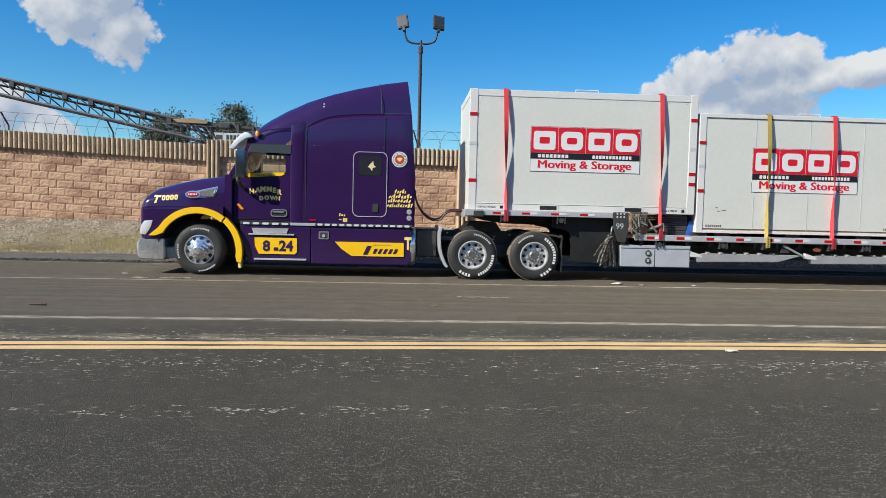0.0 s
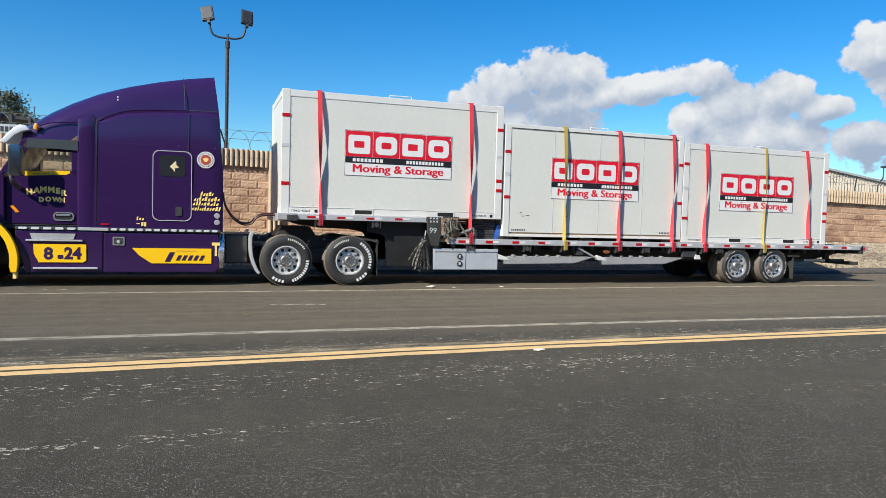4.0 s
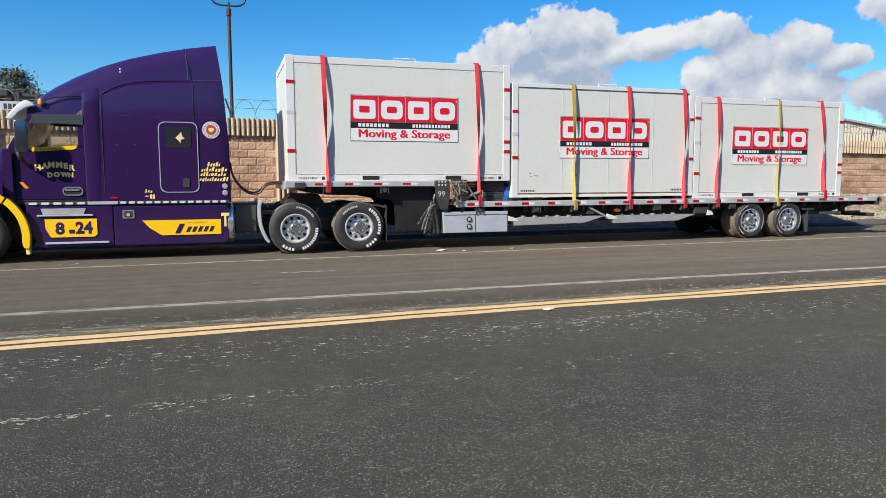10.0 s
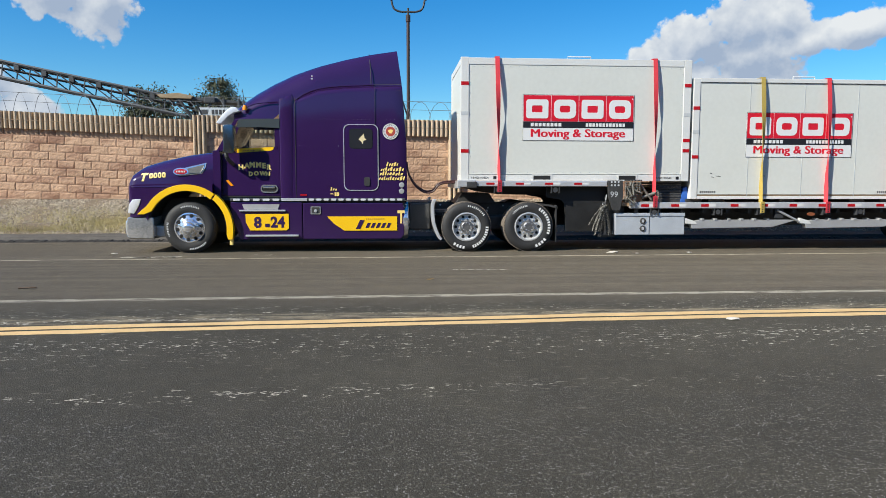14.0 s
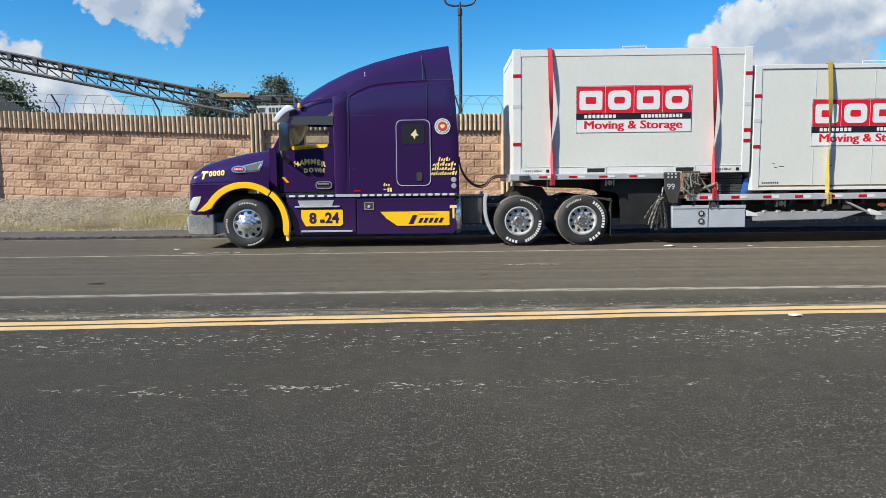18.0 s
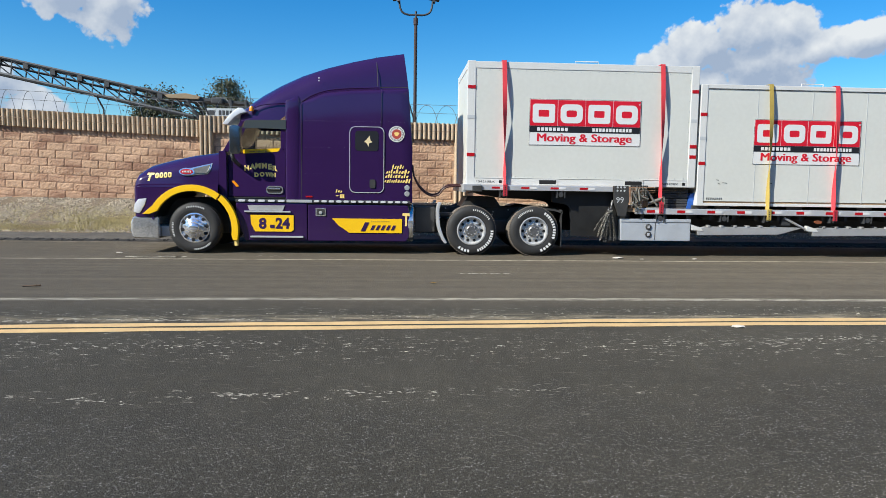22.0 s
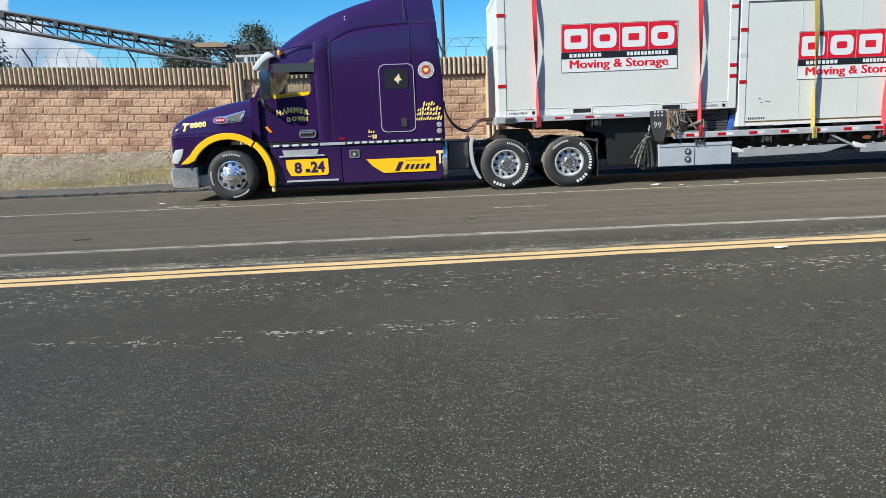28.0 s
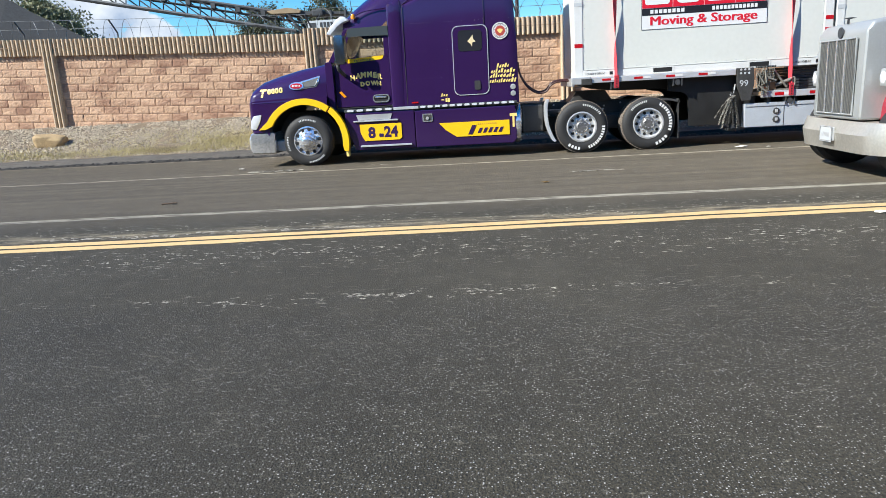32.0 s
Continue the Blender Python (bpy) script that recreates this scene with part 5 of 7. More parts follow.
    part("antenna", bar((-3.1, 0.24, 2.95), (-3.13, 0.22, 3.35), 0.006), STEEL_DARK, t)
    # bright strip of lamps under the doors
    st = part("lamp_strip", box(-3.40, 0.19, 0.03, 0.09, 1.062, 1.125, 0.008), STEEL_DARK, t, "dark strip with a row of small lamps")
    part("polished_end", box(-2.36, -1.84, 0.018, 0.04, 1.066, 1.122, 0.004), ALU, st)
    for i in range(5):
        part("strip_lamp", prism(rounded(-3.34 + 0.20 * i, -3.20 + 0.20 * i, 1.072, 1.115, 0.02), 0.014, 0.034, 0.004), LENS, st)
    for i in range(13):
        part("strip_lamp", prism(rounded(-1.80 + 0.152 * i, -1.69 + 0.152 * i, 1.075, 1.118, 0.02), 0.014, 0.034, 0.004), LENS, st)
    # solid black box stands in for the shade below the lamp strip
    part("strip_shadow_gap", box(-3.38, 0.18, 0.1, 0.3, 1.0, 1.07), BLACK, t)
    # steps and side fairings
    step = part("step_panel", prism([(-3.40, 1.05), (-1.94, 1.05), (-1.94, 0.27), (-3.22, 0.27), (-3.30, 0.50), (-3.40, 0.80)], 0.04, 0.55, 0.02), PURPLE, t, "purple cab step panel")
    part("step_tread", box(-3.22, -2.28, 0.0, 0.12, 0.855, 0.885, 0.006), ALU, step, "polished step")
    part("step_recess", prism([(-3.12, 0.89), (-3.16, 1.0), (-2.40, 1.0), (-2.44, 0.89)], 0.026, 0.05), ALU_DULL, step)
    part("step_tread", box(-3.10, -2.02, -0.01, 0.12, 0.335, 0.37, 0.006), ALU, step, "polished step")
    pl = part("number_panel", prism([(-3.10, 0.80), (-3.09, 0.62), (-3.01, 0.46), (-2.27, 0.46), (-2.22, 0.50), (-2.22, 0.80)], 0.024, 0.045), YELLOW, step, "yellow panel with dark figures")
    part("figures", words("8", 0.30, -2.93, 0.525, 0.022, bold=0.012), PURPLE_FLAT, pl)
    part("figures", words("24", 0.30, -2.59, 0.53, 0.022, bold=0.012, width=0.29), PURPLE_FLAT, pl)
    part("figure_badge", prism(rounded(-2.70, -2.61, 0.53, 0.60, 0.012), 0.018, 0.026), PURPLE_FLAT, pl)
    fr = part("side_fairing", prism([(-1.93, 1.03), (0.14, 1.03), (0.17, 0.9), (0.17, 0.35), (0.1, 0.27), (-1.93, 0.27)], 0.045, 0.55, 0.02), PURPLE, t, "purple tank side fairing")
    part("chrome_end", lathe([(0.30, 0.10), (0.40, 0.06), (0.41, 0.02), (0.40, -0.04), (0.35, -0.07)], k=28, close=True), CHROME, fr, "chrome tank end", smooth=True).matrix_basis = pose(0.21, 0.44, 0.65, 0, 0, 90) @ pose(0, 0, 0)
    sw = part("gold_stripe", prism([(-1.43, 0.745), (0.02, 0.745), (0.02, 0.45), (-1.08, 0.45), (-1.30, 0.60)], 0.03, 0.046), YELLOW, fr, "yellow swoosh panel with dark lettering")
    part("stripe_lettering", join([prism([(-0.84, 0.485), (-0.75, 0.67), (-0.66, 0.67), (-0.75, 0.485)], 0.024, 0.03)] + [prism([(-0.64 + 0.107 * i, 0.51), (-0.59 + 0.107 * i, 0.61), (-0.53 + 0.107 * i, 0.61), (-0.58 + 0.107 * i, 0.51)], 0.024, 0.03) for i in range(5)]), PURPLE_FLAT, sw)
    part("stripe_lettering", join([box(-0.63 + 0.04 * i, -0.605 + 0.04 * i, 0.026, 0.03, 0.68, 0.705) for i in range(10)]), mat("faded_gold", (0.6, 0.36, 0.03), 0.6), sw)
    part("gold_letter", words("T", 0.36, 0.03, 0.61, 0.043, bold=0.014, width=0.15), GOLD, fr)
    lk = part("fuel_door", prism(rounded(-1.77, -1.56, 0.79, 0.955, 0.02), 0.03, 0.05), CHROME, fr, "chrome square filler door")
    part("fuel_recess", prism(rounded(-1.745, -1.585, 0.815, 0.935, 0.015), 0.026, 0.032), BLACK, lk)
    part("fuel_knob", lathe([(0.035, 0.028), (0.03, 0.012), (0.0001, 0.01)], -1.665, 0.86, 14), ALU, lk)
    part("battery_box", box(0.3, 0.72, 0.35, 1.0, 0.45, 1.0, 0.02), BLACK, t)
    # chassis
    for y in (0.80, 1.56):
        part("frame_rail", box(-3.3, 3.55, y, y + 0.09, 0.72, 1.0, 0.01), BLACK, t, "black frame rail")
    part("far_side_fairing", box(-3.3, 0.2, 1.85, 2.35, 0.27, 1.03, 0.02), PURPLE, t)
    part("under_chassis", box(-3.0, 3.4, 0.62, 1.8, 0.42, 0.74, 0.05), BLACK, t)
    part("deck_plate", box(0.24, 0.9, 0.5, 1.9, 1.0, 1.04), BLACK, t)
    part("fifth_wheel", prism([(1.3, 1.0), (1.45, 1.22), (2.05, 1.22), (2.2, 1.0)], 0.7, 1.75, 0.02), BLACK, t, "black fifth-wheel plate")
    for y in (0.0, 2.05):
        part("half_fender", strip(smooth2([(0.78, 1.10), (0.74, 0.95), (0.76, 0.6), (0.86, 0.32), (0.93, 0.24)]), smooth2([(0.84, 1.10), (0.80, 0.95), (0.82, 0.62), (0.91, 0.36), (0.97, 0.27)]), y - 0.02, y + 0.38, 0.004), ALU, t, "chrome half fender", smooth=True)
        part("fender_bracket", box(0.8, 1.1, y + 0.1, y + 0.6, 0.83, 0.88), BLACK, t)
        part("rear_mud_flap", box(3.38, 3.40, y, y + 0.6, 0.20, 0.98), BLACK, t, "black mud flap")
        part("fender_top", prism([(2.9, 1.03), (3.25, 0.99), (3.42, 0.94), (3.42, 0.9), (3.25, 0.95), (2.9, 0.99)], y - 0.0, y + 0.6), BLACK, t)
    steer_wheel("front_wheel", (-4.21, -0.055, 0.525), t)
    for x in (1.475, 2.795):
        drive_wheel("rear_wheel", (x, -0.07, 0.525), t, marks=((88, 32, 10, False), (2, -74, 11, True), (-94, -130, 4, True)) if x < 2 else ((142, 94, 10, False), (62, -22, 11, True), (-34, -72, 4, True)))
        part("far_tyre", lathe([(0.3, 1.85), (0.52, 1.87), (0.52, 2.45), (0.3, 2.47)], x, 0.525, 40, close=True), RUBBER, t, smooth=True)
        part("axle", bar((x, 0.2, 0.52), (x, 2.2, 0.52), 0.12, 12), BLACK, t)
    part("far_tyre", lathe([(0.3, 2.15), (0.52, 2.17), (0.52, 2.44), (0.3, 2.46)], -4.21, 0.525, 40, close=True), RUBBER, t, smooth=True)
    rnd = random.Random(4)
    for i in range(26):
        x, z = rnd.uniform(0.4, 3.1), rnd.uniform(0.72, 0.98)
        part("frame_bolt", lathe([(0.02, 0.80), (0.02, 0.78), (0.0001, 0.778)], x, z, 8), ALU_DULL, t)
    # air lines to the trailer
    for dz, dy in ((0, 0), (0.03, 0.14)):
        part("air_line", tube(smooth_line([(0.24, 0.5 + dy, 1.86 + dz), (0.28, 0.45 + dy, 1.62 + dz), (0.42, 0.42 + dy, 1.38 + dz), (0.62, 0.40 + dy, 1.24 + dz), (0.80, 0.38 + dy, 1.26 + dz), (0.90, 0.36 + dy, 1.38 + dz), (1.05, 0.35 + dy, 1.44 + dz), (1.32, 0.35 + dy, 1.45 + dz)], 6), 0.019, 8), HOSE, t, "dark coiled air line", smooth=True)
    return t


def smooth2(pts):
    return [(p.x, p.z) for p in smooth_line([(x, 0, z) for x, z in pts], 5)]


TRUCK = tractor()


# ---- step-deck trailer ----
def tape_rail(parent, name, x0, x1, z0, z1, y, step=0.62, red0=0.3):
    r = part(name, prism([(x0, z0), (x1, z0), (x1, z1), (x0, z1)], y, y + 0.06, 0.01), ALU, parent, "aluminium side rail with red and white reflectors")
    x = x0 + red0
    while x < x1 - 0.3:
        part("reflector", box(x, x + 0.17, y - 0.006, y + 0.01, z0 + 0.035, z1 - 0.035), RED_TAPE, r, "red reflector")
        part("reflector", box(x + 0.18, x + 0.33, y - 0.006, y + 0.01, z0 + 0.035, z1 - 0.035), WHITE_PRINT, r, "white reflector")
        x += step
    return r


def trailer():
    t = thing("step_deck_trailer", (0, 14.4, 0), "black step-deck flatbed trailer with aluminium rails and load straps", "trailer")
    y0, y1 = -0.09, 2.49
    # upper deck over the tractor
    part("upper_deck", box(1.30, 4.62, y0 + 0.06, y1 - 0.06, 1.40, 1.475), WOODY, t, "timber upper deck")
    tape_rail(t, "upper_rail", 1.66, 4.45, 1.375, 1.485, y0, 0.62, 0.22)
    part("front_corner", prism([(1.28, 1.36), (1.28, 1.50), (1.66, 1.50), (1.66, 1.36)], y0 - 0.012, y0 + 0.2, 0.015), ALU_DULL, t)
    part("front_corner_plate", box(1.47, 1.68, y0 - 0.03, y0 + 0.03, 1.345, 1.465, 0.008), BLACK, t)
    part("headboard", box(1.27, 1.34, y0, y1, 1.33, 1.49, 0.01), ALU_DULL, t)
    part("gooseneck", prism([(1.45, 1.37), (4.62, 1.37), (4.95, 0.9), (4.95, 0.45), (4.15, 0.45), (4.02, 0.6), (3.98, 1.02), (3.85, 1.16), (2.2, 1.20), (1.9, 1.24), (1.6, 1.32)], 0.55, 1.85, 0.01), GOOSE, t, "black gooseneck frame")
    for y in (0.12, 2.22):
        part("gooseneck_cover", prism([(3.62, 0.42), (3.60, 0.92)] + arc(3.44, 0.94, 0.16, 0, 80, 6) + [(3.2, 1.14), (3.2, 1.37), (4.62, 1.37), (4.9, 0.95), (4.9, 0.40)], y, y + 0.05, 0.006), GOOSE, t, "black gooseneck side plate")
    cp = part("corner_plate", prism([(4.46, 1.50), (4.78, 1.50), (4.80, 1.2), (4.74, 0.87), (4.58, 0.87), (4.48, 1.15)], y0 - 0.02, y0 + 0.04, 0.008), BLACK, t, "black stepped corner plate")
    part("plate_number", words("99", 0.17, 4.52, 1.15, y0 - 0.022, width=0.16), GREY_TAPE, cp)
    for i in range(3):
        for j in range(2):
            part("plate_hole", lathe([(0.022, y0 - 0.023), (0.0001, y0 - 0.024)], 4.54 + 0.075 * i, 1.40 + 0.07 * j, 10), GREY_TAPE, cp)
    # lower deck
    part("lower_deck", box(4.80, 17.1, y0 + 0.06, y1 - 0.06, 0.955, 1.03), WOODY, t, "timber lower deck")
    tape_rail(t, "lower_rail", 4.95, 17.12, 0.91, 1.035, y0, 0.655, 0.25)
    tape_rail(t, "far_rail", 4.95, 17.12, 0.91, 1.035, y1 - 0.06, 2.0, 0.25)
    for y in (0.62, 1.70):
        part("main_beam", prism([(4.8, 0.93), (17.0, 0.93), (17.0, 0.78), (16.2, 0.62), (12.0, 0.55), (5.2, 0.45), (4.8, 0.5)], y, y + 0.1, 0.008), BLACK, t, "black main beam")
    for i in range(24):
        part("cross_member", box(5.1 + 0.5 * i, 5.16 + 0.5 * i, y0 + 0.08, y1 - 0.08, 0.80, 0.93), BLACK, t)
    tb = part("tool_box", box(4.66, 6.18, -0.04, 0.55, 0.345, 0.80, 0.012), DIAMOND, t, "bright aluminium tool box with two doors")
    part("box_seam", box(5.40, 5.41, -0.046, -0.03, 0.36, 0.79), BLACK, tb)
    part("box_lid", box(4.66, 6.18, -0.055, -0.03, 0.745, 0.81, 0.006), DIAMOND, tb)
    for z in (0.64, 0.48):
        k = part("box_latch", lathe([(0.068, -0.045), (0.06, -0.06), (0.03, -0.064), (0.0001, -0.06)], 5.26, z, 8), BLACK, tb, "black paddle latch")
        part("latch_handle", box(5.235, 5.285, -0.072, -0.055, z - 0.03, z + 0.03, 0.004), ALU, k)
    part("landing_gear", box(4.48, 4.62, 0.14, 0.30, 0.33, 1.0, 0.01), BLACK, t, "raised black landing leg")
    part("landing_foot", box(4.36, 4.70, 0.05, 0.36, 0.29, 0.34, 0.01), STEEL_DARK, t)
    part("landing_crank", tube([(4.42, 0.1, 1.0), (4.40, 0.02, 0.98), (4.36, 0.0, 0.66)], 0.013, 6), ALU_DULL, t)
    # sliding aluminium ramps under the rail
    for x0, x1 in ((6.22, 8.70), (8.78, 11.25)):
        rp = part("ramp", prism([(x0 + 0.14, 0.47), (x1 - 0.55, 0.50), (x1 - 0.02, 0.645), (x1 - 0.1, 0.655), (x0 + 0.30, 0.655), (x0 + 0.10, 0.60)], -0.02, 0.12, 0.008), ALU_DULL, t, "folded aluminium loading ramp")
        part("ramp_end", prism([(x0 - 0.02, 0.70), (x0 - 0.02, 0.58), (x0 + 0.25, 0.56), (x0 + 0.2, 0.63)], -0.03, 0.06, 0.006), WHITE_FRAME, rp)
        for i in range(6):
            part("ramp_rung", box(x0 + 0.35 + 0.29 * i, x0 + 0.40 + 0.29 * i, -0.03, 0.12, 0.655, 0.69), ALU_DULL, rp)
    part("ramp_holder", bar((8.25, -0.02, 0.86), (8.72, -0.03, 0.63), 0.025, 6), ALU_DULL, t)
    part("ramp_holder", box(8.22, 8.40, 0.0, 0.1, 0.70, 0.92), STEEL_DARK, t)
    part("side_marker", prism([(9.0 + 0.085 * math.cos(a), 0.78 + 0.038 * math.sin(a)) for a in [i * 0.5 for i in range(13)]], -0.06, -0.02), AMBER_DULL, t, "oval amber side marker")
    part("ramp_end_block", box(11.2, 11.62, -0.02, 0.15, 0.66, 0.82, 0.02), STEEL_DARK, t)
    part("ramp_end_plate", prism([(11.55, 0.62), (11.58, 0.74), (11.70, 0.72), (11.74, 0.62)], -0.04, -0.02), WHITE_FRAME, t)
    # winches on the rail
    for x in (2.14, 5.50, 7.86, 9.33, 10.86, 11.82, 13.69, 3.35, 6.9, 10.1, 12.3):
        z = 1.30 if x < 4.5 else 0.83
        w = part("strap_winch", lathe([(0.055, -0.07), (0.055, 0.05)], x, z, 12, close=True), STEEL_DARK, t, "dark steel strap winch")
        part("winch_bracket", box(x - 0.09, x - 0.07, -0.08, 0.06, z - 0.07, z + 0.1), STEEL_DARK, w)
        part("winch_bracket", box(x + 0.07, x + 0.09, -0.08, 0.06, z - 0.07, z + 0.1), STEEL_DARK, w)
    # rear end
    part("tail_block", prism([(17.05, 0.86), (17.05, 1.05), (17.28, 1.03), (17.30, 0.90)], y0, y0 + 0.25, 0.015), ALU_DULL, t)
    part("tail_beam", box(17.0, 17.12, y0, y1, 0.80, 1.0, 0.01), BLACK, t)
    part("underride_guard", box(16.95, 17.07, 0.0, 2.4, 0.48, 0.58, 0.01), BLACK, t, "black underride bar")
    for y in (0.4, 1.9):
        part("guard_post", box(16.3, 16.45, y, y + 0.1, 0.52, 0.93), BLACK, t)
        part("guard_arm", box(15.1, 17.0, y, y + 0.08, 0.55, 0.63), BLACK, t)
    part("white_tape", box(15.55, 16.3, 0.39, 0.40, 0.56, 0.62), WHITE_PRINT, t)
    part("tail_lamp", lathe([(0.05, 0.0), (0.0001, -0.02)], 17.15, 0.95, 14), RED_TAPE, t).location = (0, y0, 0)
    marks = ((160, 105, 9, False), (20, -35, 8, False), (-120, -160, 6, False))
    for x in (12.87, 14.06):
        drive_wheel("trailer_wheel", (x, -0.07, 0.455), t, 0.455, 0.292, True, marks)
        part("far_tyre", lathe([(0.29, 1.9), (0.455, 1.92), (0.455, 2.46), (0.29, 2.48)], x, 0.455, 36, close=True), RUBBER, t, smooth=True)
        part("axle", bar((x, 0.2, 0.45), (x, 2.2, 0.45), 0.08, 10), BLACK, t)
        part("brake_chamber", lathe([(0.09, 0.75), (0.09, 1.0)], x - 0.4, 0.6, 16, close=True), BLACK, t)
    part("suspension", box(12.2, 14.9, 0.55, 0.8, 0.5, 0.8, 0.02), BLACK, t)
    for y in (-0.02, 1.9):
        part("mud_flap", box(14.74, 14.76, y, y + 0.58, 0.12, 0.72), BLACK, t, "black rubber mud flap")
        part("flap_bracket", box(14.6, 14.95, y, y + 0.55, 0.70, 0.74), BLACK, t)
    return t


TRAILER = trailer()


def chain_bundle():
    """Many strands of chain hung from one hook, fanning out to ragged ends."""
    th = thing("tie_down_chains", (4.36, 14.4, 0.34), "bundle of greasy steel chains hung below the trailer", "chains")
    rnd = random.Random(17)
    part("hook", tube(smooth_line([(0.10, 0.05, 0.80), (0.10, 0.0, 0.70), (0.06, -0.02, 0.66), (0.03, 0.0, 0.70)], 4), 0.016, 6), STEEL_DARK, th)
    part("stay", bar((0.12, 0.02, 0.86), (0.04, 0.02, 0.30), 0.014, 6), ALU_DULL, th)
    for i in range(22):
        xa, xb = 0.05 + rnd.uniform(-0.05, 0.06), rnd.uniform(-0.28, 0.20)
        low = rnd.uniform(0.0, 0.34) + 0.25 * max(0.0, -xb - 0.16)
        k = max(5, int((0.62 - low) / 0.045))
        y = -0.02 - 0.05 * rnd.random()
        links = []
        for j in range(k):
            f0, f1 = j / k, (j + 1) / k
            p = Vector((xa + (xb - xa) * f0 ** 0.6, y, 0.64 - (0.64 - low) * f0))
            q = Vector((xa + (xb - xa) * f1 ** 0.6, y, 0.64 - (0.64 - low) * f1))
            o = Vector((0.013, 0, 0.003)) if j % 2 else Vector((0.004, 0.012, 0))
            links.append(tube([p - o, p + o, q + o, q - o], 0.010, 5, True))
        part("chain", join(links), CHAIN if i % 3 else CHAIN_DRY, th)
    part("tail_plate", prism([(0.02, 0.0), (0.20, 0.02), (0.26, 0.05), (0.10, 0.20)], -0.03, -0.02), STEEL_DARK, th)


chain_bundle()



def hung_chains():
    """Short straight strands of chain with lever handles over the step of the trailer."""
    th = thing("load_binders", (5.0, 14.4, 0.92), "grey steel chains and load binders hung on the trailer step", "chains")
    rnd = random.Random(21)
    part("rack_bar", bar((-0.17, -0.08, 0.58), (0.20, -0.08, 0.58), 0.018, 6), STEEL_DARK, th)
    for i in range(9):
        x = -0.15 + 0.037 * i + rnd.uniform(-0.01, 0.01)
        low = rnd.uniform(-0.02, 0.22) + (0.1 if i > 5 else 0)
        k = max(4, int((0.58 - low) / 0.045))
        links = []
        for j in range(k):
            z0, z1 = 0.58 - (0.58 - low) * j / k, 0.58 - (0.58 - low) * (j + 1) / k
            xx, yy = x + rnd.uniform(-0.008, 0.008), -0.11 - 0.03 * rnd.random()
            o = Vector((0.013, 0, 0)) if j % 2 else Vector((0.004, 0.012, 0))
            p, q = Vector((xx, yy, z0 + 0.008)), Vector((xx, yy, z1 - 0.008))
            links.append(tube([p - o, p + o, q + o, q - o], 0.0095, 5, True))
        part("chain", join(links), CHAIN_DRY, th)
    for x, z, dx, dz in ((-0.13, 0.42, 0.10, -0.16), (-0.02, 0.50, 0.03, -0.22), (0.06, 0.36, 0.13, -0.05), (-0.10, 0.20, 0.12, -0.10)):
        part("lever", bar((x, -0.15, z), (x + dx, -0.16, z + dz), 0.017, 8), CHAIN_DRY, th)
        part("hook", tube(smooth_line([(x, -0.15, z), (x - 0.03, -0.15, z + 0.04), (x - 0.05, -0.15, z), (x - 0.03, -0.15, z - 0.03)], 4), 0.011, 6), CHAIN_DRY, th)


hung_chains()


def ratchets():
    th = thing("ratchet_binder", (5.28, 14.35, 1.035), "greasy steel ratchet binder lying on the lower deck", "load binder")
    part("handle", bar((-0.12, -0.02, 0.40), (0.14, -0.02, 0.06), 0.022, 8), CHAIN_DRY, th)
    part("barrel", bar((-0.06, 0.0, 0.10), (0.22, 0.0, 0.20), 0.035, 8), CHAIN_DRY, th)
    part("hook", tube(smooth_line([(0.2, 0, 0.2), (0.28, 0, 0.24), (0.3, 0, 0.12), (0.24, 0, 0.0)], 4), 0.018, 6), CHAIN_DRY, th)
    part("base", box(-0.1, 0.3, -0.03, 0.05, 0.0, 0.03), CHAIN_DRY, th)


ratchets()


def tarp_stack():
    """Folded dark pallet of tarps under the first container's rear."""
    th = thing("dunnage_stack", (5.55, 14.55, 1.032), "stack of dark slats with blue tarp between the decks", "dunnage")
    for i in range(8):
        part("slat", box(0.0, 0.62, 0.02, 1.2, 0.055 * i, 0.055 * i + 0.045, 0.004), STEEL_DARK, th)
    part("tarp", prism([(0.60, 0.0), (0.66, 0.30), (0.75, 0.34), (0.75, 0.0)], 0.0, 0.4), BLUE, th, "blue tarp")
    w = thing("timber_block", (5.12, 14.75, 1.032), "tan timber dunnage block on the lower deck", "timber")
    part("block_wood", box(0, 0.26, 0, 0.3, 0, 0.36, 0.01), WOODY, w)


tarp_stack()


